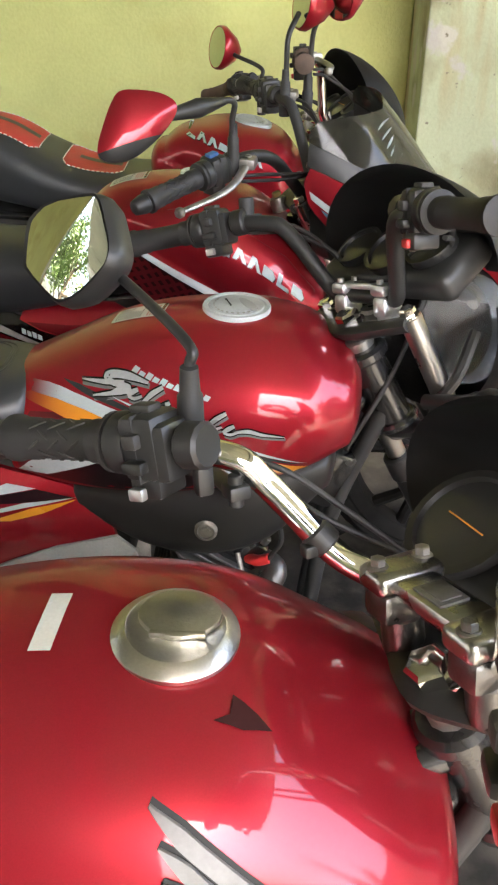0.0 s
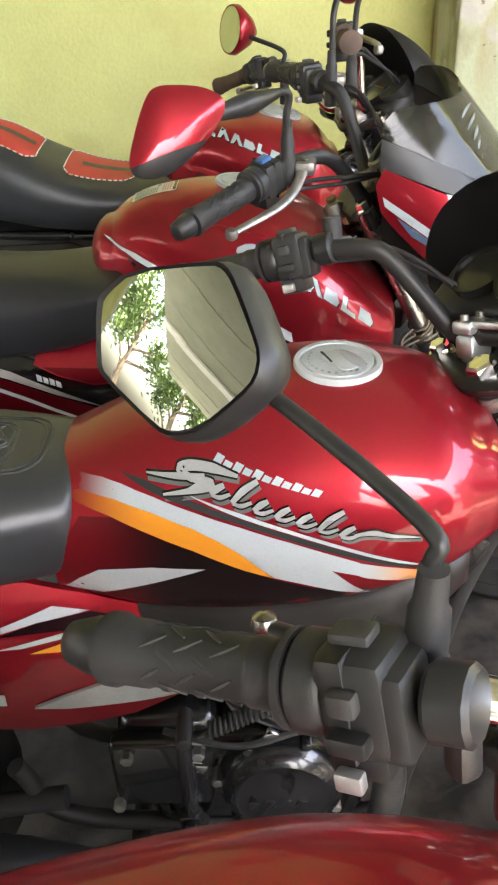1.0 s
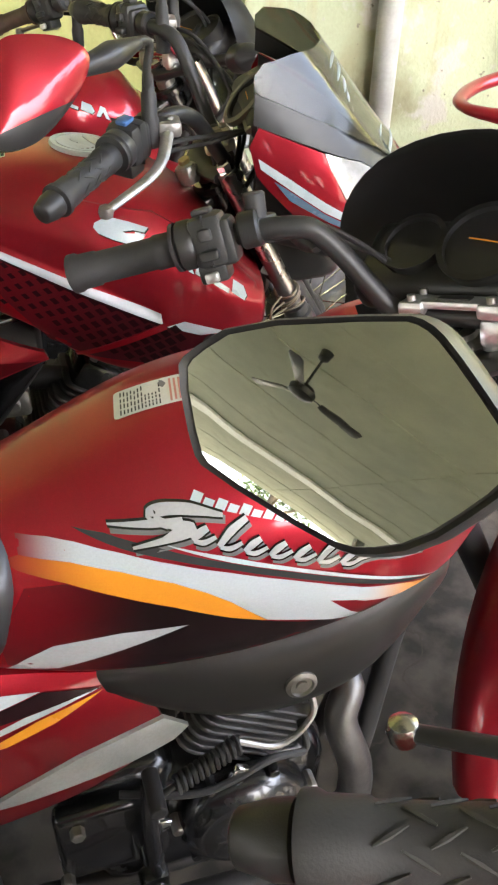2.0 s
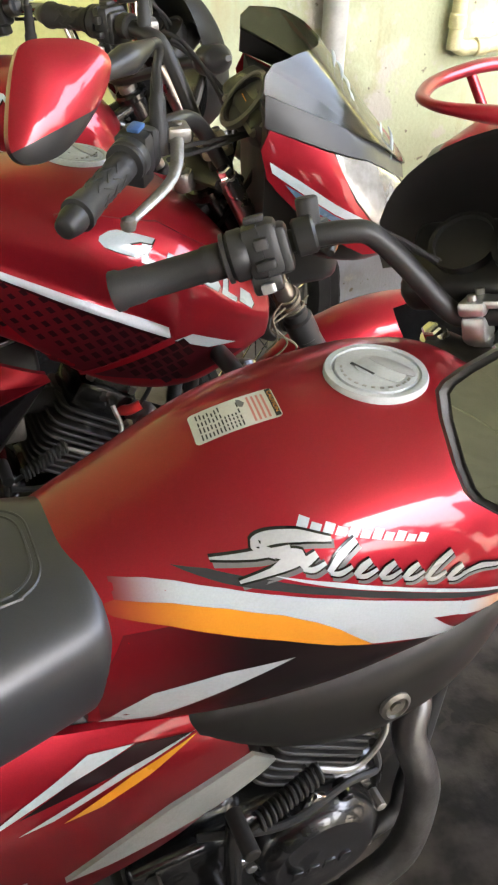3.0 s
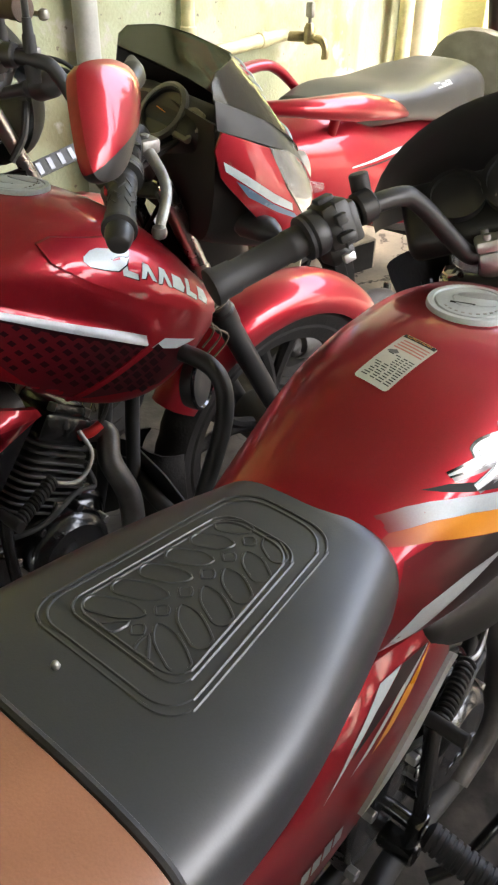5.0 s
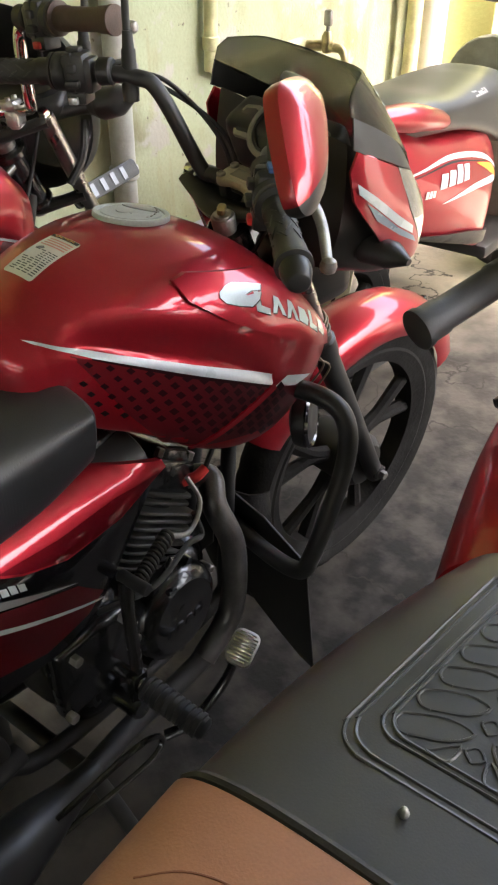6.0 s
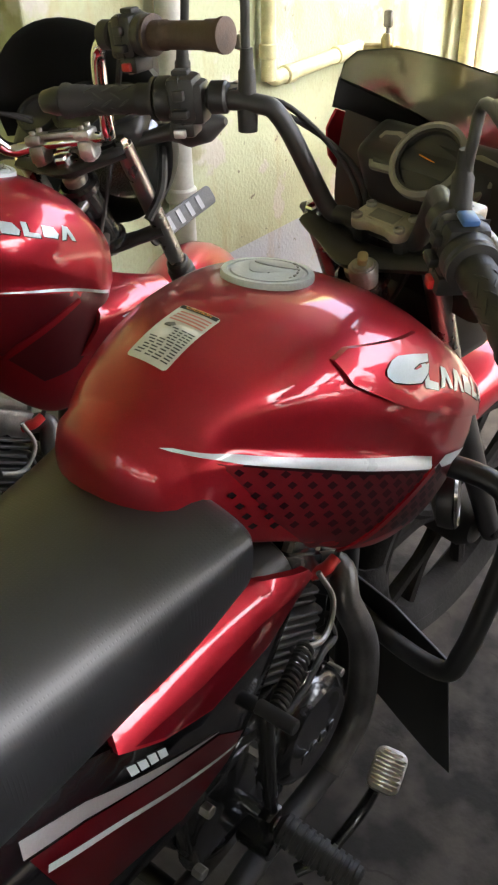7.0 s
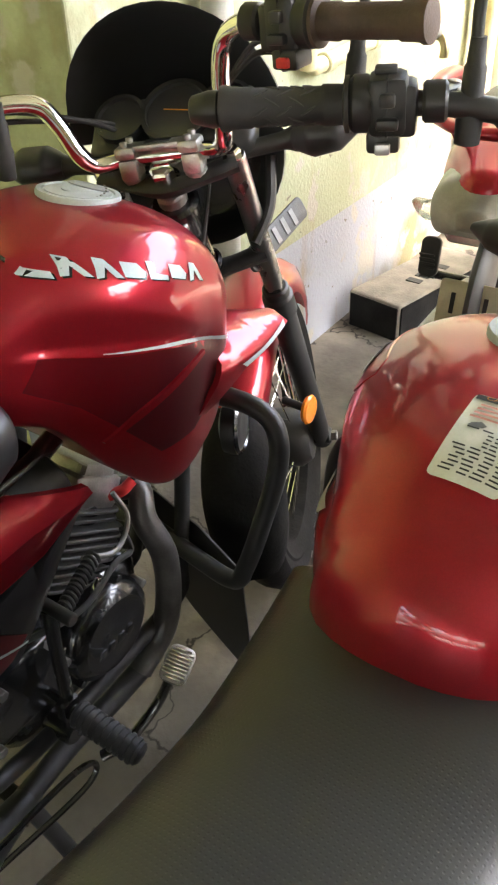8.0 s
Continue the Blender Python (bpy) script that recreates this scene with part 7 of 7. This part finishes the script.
mirror(bike_d, local(bike_d, 0.000, 2.375, 1.00), local(bike_d, -0.004, 2.385, 1.070), local(bike_d, -0.119, 2.457, 1.109), (-0.87, -0.45, 0.20), ROUND, RED, I4, "round red-backed mirror", depth=0.06, drum=0.62, tip=0.25)
mirror(bike_d, local(bike_d, 0.110, 1.965, 1.09), local(bike_d, 0.120, 1.955, 1.210), local(bike_d, 0.164, 1.925, 1.278), (-0.80, -0.58, -0.10), ROUND, RED, I4, "round red-backed mirror", depth=0.06, drum=0.62, tip=0.25)
# twisted wire wound round the fork of the screened bike
wire_top = Vector((0.182, 0, 0.925)) + AHEAD * 0.030 + Vector((0, -0.088, 0))
M_C = steering(0.182, 0.925, -9)
for k in range(4):
    o = wire_top - AXIS * (0.215 + 0.011 * k)
    ring = [o + (AHEAD * math.cos(a) + Vector((0, 1, 0)) * math.sin(a)) * (0.0185 + 0.002 * (k % 2)) + AXIS * 0.006 * math.sin(a + k) for a in np.linspace(0, 2 * math.pi, 13)]
    part("wire_tie", tube(ring, 0.0022, 6, 2), WIRE, bike_c, "thin wire wound round the fork", m=M_C)
for k in range(3):
    o = wire_top - AXIS * (0.22 + 0.012 * k) + Vector((-0.012, -0.016, 0))
    part("wire_end", tube([o, o + Vector((-0.018 - 0.006 * k, -0.012, -0.02)), o + Vector((-0.010 + 0.012 * k, -0.018, -0.055)), o + Vector((-0.026, -0.010, -0.085 - 0.01 * k))], 0.0018, 6, 6), WIRE, bike_c, m=M_C)
# front number plate of the far bike, seen from behind
plate_m = bike_d.matrix_basis.inverted() @ Matrix.Translation((0.368, 2.214, 0.792)) @ Matrix(((0.985, -0.14, 0.10, 0), (0.15, 0.48, -0.865, 0), (0.08, 0.865, 0.49, 0), (0, 0, 0, 1)))
fp = part("number_plate", plate(rounded(0.215, 0.036, 0.010), 0.006, plate_m, 0.002), DUSTY, bike_d, "small front number plate")
for i in range(4):
    part("plate_bar", block((-0.045 + 0.034 * i, 0, 0.004), (0.014, 0.026, 0.002), bev=0.0005, seg=1), SHADE, fp, m=plate_m, smooth=False)
rp = local(bike_d, 0.304, 2.116, 0.534)
part("reflector", lathe([(0.022, -0.006), (0.025, 0.0), (0.022, 0.004), (0.001, 0.006)], rp, (0.1, -1, 0.1), 20), AMBER, bike_d, "round amber reflector on the fork leg")
part("reflector_stay", rod(rp + Vector((0, 0.004, 0)), rp + Vector((0.0, 0.05, 0.0)), 0.007), PLASTIC, bike_d)


PLATE = material("yellowed_plate", (0.42, 0.40, 0.29), 0.5, 0, 0, 0.2, 14, 0.1, 300)
DUSTLENS = material("dusty_lens", (0.26, 0.255, 0.21), 0.5, 0, 0.2, 0.25, 14, 0.1, 300)


# ---- scooter beyond the row, tail towards the bikes ----
def scooter():
    sc = thing("scooter", pose(1.525, 2.075, 0, 0, 0, 2) @ Matrix.Diagonal((1.08, 1.06, 0.96, 1)), "red scooter with long black seat, tail towards the row", "scooter")
    body = Shell([(-0.62, 0.815, 0.70, 0.055, 0.755, 0.045), (-0.50, 0.850, 0.60, 0.120, 0.73, 0.09), (-0.38, 0.858, 0.55, 0.150, 0.70, 0.11), (-0.27, 0.81, 0.50, 0.168, 0.66, 0.12), (-0.05, 0.77, 0.42, 0.180, 0.60, 0.14), (0.15, 0.75, 0.34, 0.165, 0.55, 0.14), (0.26, 0.70, 0.30, 0.125, 0.50, 0.11)], 2.4, 2.0)
    b = part("rear_body", body.bmesh(30, 14, 0.03, 0.03), RED, sc, "glossy red rear body")
    for s in (-1, 1):
        q = lambda n, o, mt, off=0.0015: patch(n, body, o, mt, b, off, s)
        q("white_flash", swoosh([(-0.42, 0.715), (-0.20, 0.720), (0.02, 0.675), (0.16, 0.60)], [0.004, 0.012, 0.016, 0.004]), WHITE)
        q("grey_flash", swoosh([(-0.22, 0.60), (-0.05, 0.60), (0.10, 0.585), (0.20, 0.555)], [0.002, 0.02, 0.024, 0.004]), WHITE)
        q("orange_flash", swoosh([(-0.02, 0.665), (0.08, 0.625), (0.19, 0.56)], [0.003, 0.026, 0.004]), ORANGE)
        q("dark_line", swoosh([(-0.40, 0.705), (-0.18, 0.705), (0.04, 0.655)], [0.002, 0.006, 0.002]), INK)
        for o in slant_marks(-0.250, 0.648, -0.075, 0.634, 0.052, 4, 0.12, 9, [0.8, 0.85, 1.0, 0.9]):
            q("badge_mark", o, WHITE, 0.002)
        for o in slant_marks(-0.312, 0.636, -0.265, 0.632, 0.024, 3, 0.1, 9):
            q("badge_mark", o, SILVER, 0.002)
        patch("floor_panel", body, [(-0.30, 0.52), (0.0, 0.45), (0.22, 0.38), (0.22, 0.34), (0.0, 0.40), (-0.25, 0.49)], PLASTIC, sc, 0.004, s, 0.03, 0.006)
    seat = Shell([(-0.40, 0.868, 0.80, 0.105, 0.83, 0.09), (-0.30, 0.882, 0.79, 0.130, 0.83, 0.11), (-0.08, 0.866, 0.765, 0.145, 0.82, 0.13), (0.15, 0.872, 0.700, 0.145, 0.80, 0.13), (0.30, 0.858, 0.640, 0.130, 0.77, 0.12), (0.38, 0.80, 0.62, 0.095, 0.72, 0.09)], 2.8, 2.2)
    st = part("seat", seat.bmesh(30, 12, 0.02, 0.03), DOTTED, sc, "long black vinyl seat")
    for o in slant_marks(-0.01, 0.842, 0.07, 0.842, 0.012, 6, 0.2, 2):
        patch("badge_mark", seat, o, GREYDEC, st, 0.0012)
    part("grab_rail", tube([(-0.16, -0.125, 0.800), (-0.28, -0.148, 0.838), (-0.44, -0.150, 0.876), (-0.60, -0.125, 0.900), (-0.690, -0.055, 0.906), (-0.712, 0.0, 0.907), (-0.690, 0.055, 0.909), (-0.60, 0.125, 0.915), (-0.46, 0.150, 0.930), (-0.36, 0.145, 0.915), (-0.26, 0.12, 0.82)], [0.014, 0.034, 0.046, 0.030, 0.018, 0.014, 0.015, 0.017, 0.020, 0.018, 0.014], 12, 6, 0.8), RED, sc, "red grab rail looping round the tail")
    for s in (-1, 1):
        part("rail_stay", rod((-0.50, s * 0.144, 0.88 if s < 0 else 0.915), (-0.46, s * 0.10, 0.80), 0.012, 12), RED, sc)
    tail = Shell([(-0.665, 0.750, 0.700, 0.035, 0.725, 0.03), (-0.64, 0.785, 0.680, 0.080, 0.725, 0.06), (-0.585, 0.803, 0.668, 0.105, 0.72, 0.09), (-0.55, 0.808, 0.665, 0.112, 0.72, 0.09)], 2.4, 2.2)
    part("tail_light", tail.bmesh(16, 12, 0.01, 0.01), DUSTLENS, sc, "dusty pale tail-light cover")
    for s in (-1, 1):
        part("indicator", tube([(-0.57, s * 0.075, 0.70), (-0.58, s * 0.11, 0.70), (-0.55, s * 0.15, 0.70)], [0.02, 0.028, 0.012], 12, 5, 0.8), LENS, sc, "clear rear indicator")
    part("rear_fender", tube([(-0.48, 0, 0.66), (-0.545, 0, 0.55), (-0.585, 0, 0.40), (-0.595, 0, 0.30)], [0.06, 0.065, 0.06, 0.055], 12, 5, 0.35, up=(0, 1, 0)), PLASTIC, sc)
    npl = part("number_plate", plate(rounded(0.20, 0.17, 0.01), 0.004, Matrix.Translation((-0.605, -0.03, 0.475)) @ pose(0, 0, 0, 90, 0, -90) @ pose(0, 0, 0, -12, 0, 0), 0.0015), PLATE, sc, "yellowed dusty number plate")
    pm = Matrix.Translation((-0.605, -0.03, 0.475)) @ pose(0, 0, 0, 90, 0, -90) @ pose(0, 0, 0, -12, 0, 0)
    for r in range(2):
        for i in range(5):
            part("plate_bar", block((-0.07 + 0.033 * i, 0.035 - 0.07 * r, 0.003), (0.009, 0.046, 0.002), bev=0.0005, seg=1), INK, npl, m=pm, smooth=False)
    wheel(sc, "rear_wheel", -0.42, 0.245, Matrix.Translation((-0.42, 0, 0.245)) @ Matrix.Diagonal((0.8, 1.15, 0.8, 1)) @ Matrix.Translation((0.42, 0, -0.245)))
    part("engine_case", block((-0.30, 0.12, 0.27), (0.36, 0.10, 0.16), bev=0.04, seg=3), ALLOY, sc)
    part("silencer", tube([(-0.15, -0.13, 0.22), (-0.25, -0.15, 0.24), (-0.62, -0.16, 0.30), (-0.66, -0.16, 0.305)], [0.03, 0.055, 0.055, 0.03], 16, 5), DUSTY, sc)
    part("floorboard", block((0.42, 0, 0.28), (0.36, 0.30, 0.05), bev=0.015), PLASTIC, sc)
    part("front_shield", plate(outline_smooth([(-0.16, 0.0), (-0.20, 0.25), (-0.19, 0.50), (-0.10, 0.66), (0.10, 0.66), (0.19, 0.50), (0.20, 0.25), (0.16, 0.0)], 2), 0.05, Matrix.Translation((0.56, 0, 0.27)) @ pose(0, 0, 0, 90, 0, 90) @ pose(0, 0, 0, -6, 0, 0), 0.012), DUSTLENS, sc, "dusty grey leg shield")
    part("shield_front", plate(outline_smooth([(-0.15, 0.02), (-0.19, 0.25), (-0.18, 0.50), (-0.09, 0.64), (0.09, 0.64), (0.18, 0.50), (0.19, 0.25), (0.15, 0.02)], 2), 0.03, Matrix.Translation((0.605, 0, 0.27)) @ pose(0, 0, 0, 90, 0, 90) @ pose(0, 0, 0, -6, 0, 0), 0.012), RED, sc, "red front panel")
    fr = part("footrest", plate(rounded(0.11, 0.05, 0.018), 0.022, pose(-0.16, 0.245, 0.39, 0, -75, 8), 0.006), RUBBER, sc, "ribbed black folding footrest")
    for k in range(6):
        part("rib", rod((-0.172 - 0.0025 * k, 0.225, 0.335 + 0.014 * k), (-0.172 - 0.0025 * k, 0.265, 0.335 + 0.014 * k), 0.003, 6), RUBBER, fr)
    part("footrest_arm", rod((-0.14, 0.14, 0.33), (-0.15, 0.24, 0.335), 0.012), ENGINE, sc)
    wheel(sc, "front_wheel", 0.83, 0.245, Matrix.Translation((0.83, 0, 0.245)) @ Matrix.Diagonal((0.8, 1.1, 0.8, 1)) @ Matrix.Translation((-0.83, 0, -0.245)))
    mudguard(sc, 0.83, 0.25, 30, 160, RED, I4, 0.27, 0.06)
    part("fork_leg", rod((0.83, -0.07, 0.25), (0.72, -0.06, 0.55), 0.018), PLASTIC, sc)
    part("fork_leg", rod((0.83, 0.07, 0.25), (0.72, 0.06, 0.55), 0.018), PLASTIC, sc)
    part("steering_column", rod((0.62, 0, 0.90), (0.585, 0, 1.02), 0.03), PLASTIC, sc)
    part("handlebar", tube([(0.48, -0.33, 1.03), (0.56, -0.18, 1.05), (0.585, 0, 1.05), (0.56, 0.18, 1.05), (0.48, 0.33, 1.03)], [0.017, 0.03, 0.05, 0.03, 0.017], 14, 6), PLASTIC, sc)
    part("centre_stand", join(rod((-0.12, -0.11, 0.26), (-0.16, -0.15, 0.01), 0.012), rod((-0.12, 0.11, 0.26), (-0.16, 0.15, 0.01), 0.012)), ENGINE, sc)
    return sc


scooter()

# ---- kerb stone and footrest lying by the wall ----
kerb = thing("kerb_block", pose(1.78, 2.52, 0, 0, 0, -12), "dusty stone kerb block with a dark painted face", "kerb")
part("stone", block((0, 0, 0.05), (0.50, 0.20, 0.13), bev=0.012, seg=3), KERB, kerb, smooth=True)
part("dark_face", block((-0.006, -0.103, 0.05), (0.47, 0.006, 0.115), bev=0.002), TYRE, kerb)
part("dark_end", block((-0.252, -0.004, 0.05), (0.006, 0.185, 0.115), bev=0.002), TYRE, kerb)
for i in range(4):
    part("cut_mark", block((-0.06 + 0.05 * i, -0.02, 0.1165), (0.03, 0.05, 0.003), (0, 0, 8), 0.001), DUSTY, kerb, smooth=False)


# ---- trees beyond the open side, seen in the mirror ----
LEAF = material("leaf_green", (0.075, 0.12, 0.025), 0.55, 0, 0, 0.45, 1.3, 0, 40)
BARK = material("bark", (0.12, 0.085, 0.055), 0.85, 0, 0, 0.3, 6, 0.8, 40)


def tree(x, y, h, seed):
    rnd = random.Random(seed)
    t = thing("tree", pose(x, y, 0), "leafy green tree standing beyond the open shed", "tree", "trees round the yard")
    part("trunk", tube([(0, 0, -0.1), (0.1, 0.05, h * 0.25), (0.0, 0.15, h * 0.5), (0.1, 0.1, h * 0.8)], [0.24, 0.19, 0.14, 0.05], 12, 6), BARK, t)
    tips = []
    for i in range(9):
        a, r, z0 = rnd.random() * 6.28, h * (0.22 + 0.16 * rnd.random()), h * (0.35 + 0.05 * i)
        tip = Vector((r * math.cos(a), r * math.sin(a), z0 + h * 0.16))
        part("limb", tube([(0.05, 0.1, z0), tuple(tip * 0.5 + Vector((0, 0, z0 * 0.5))), tuple(tip)], [0.07, 0.05, 0.02], 7, 4), BARK, t)
        tips += [tip, tip * 0.75 + Vector((0, 0, z0 * 0.27)), tip * 0.6 + Vector((0, 0, h * 0.25))]
    vs, fs = [], []
    for tip in tips:
        for k in range(120):
            d = Vector((rnd.gauss(0, 1), rnd.gauss(0, 1), rnd.gauss(0, 0.7)))
            c = tip + d * h * 0.062
            u = Vector((rnd.uniform(-1, 1), rnd.uniform(-1, 1), rnd.uniform(-0.6, 0.6))).normalized()
            v = u.orthogonal().normalized() * 0.05
            u = u * rnd.uniform(0.09, 0.16)
            n = len(vs)
            vs += [c - u, c + v, c + u, c - v]
            fs.append((n, n + 1, n + 2, n + 3))
    me = bpy.data.meshes.new("crown")
    me.from_pydata([tuple(q) for q in vs], [], fs)
    me.materials.append(LEAF)
    cr = new("crown", me)
    cr.parent = t
    tagged(cr, "loose crown of small leaves", kind="stuff")
    return t


for k, (x, y, h) in enumerate(((-16.0, -9.5, 6.5), (-17.0, -3.0, 7.0), (-18.0, 2.8, 5.0), (-16.5, 6.2, 5.5), (-19.0, 9.5, 6.5), (-4.0, -12.0, 7.0), (-1.5, -14.0, 6.5), (18.0, 6.5, 7.0), (12.0, -1.5, 5.5), (14.0, 2.2, 6.0), (11.0, -6.0, 6.0))):
    tree(x, y, h, 11 + k)
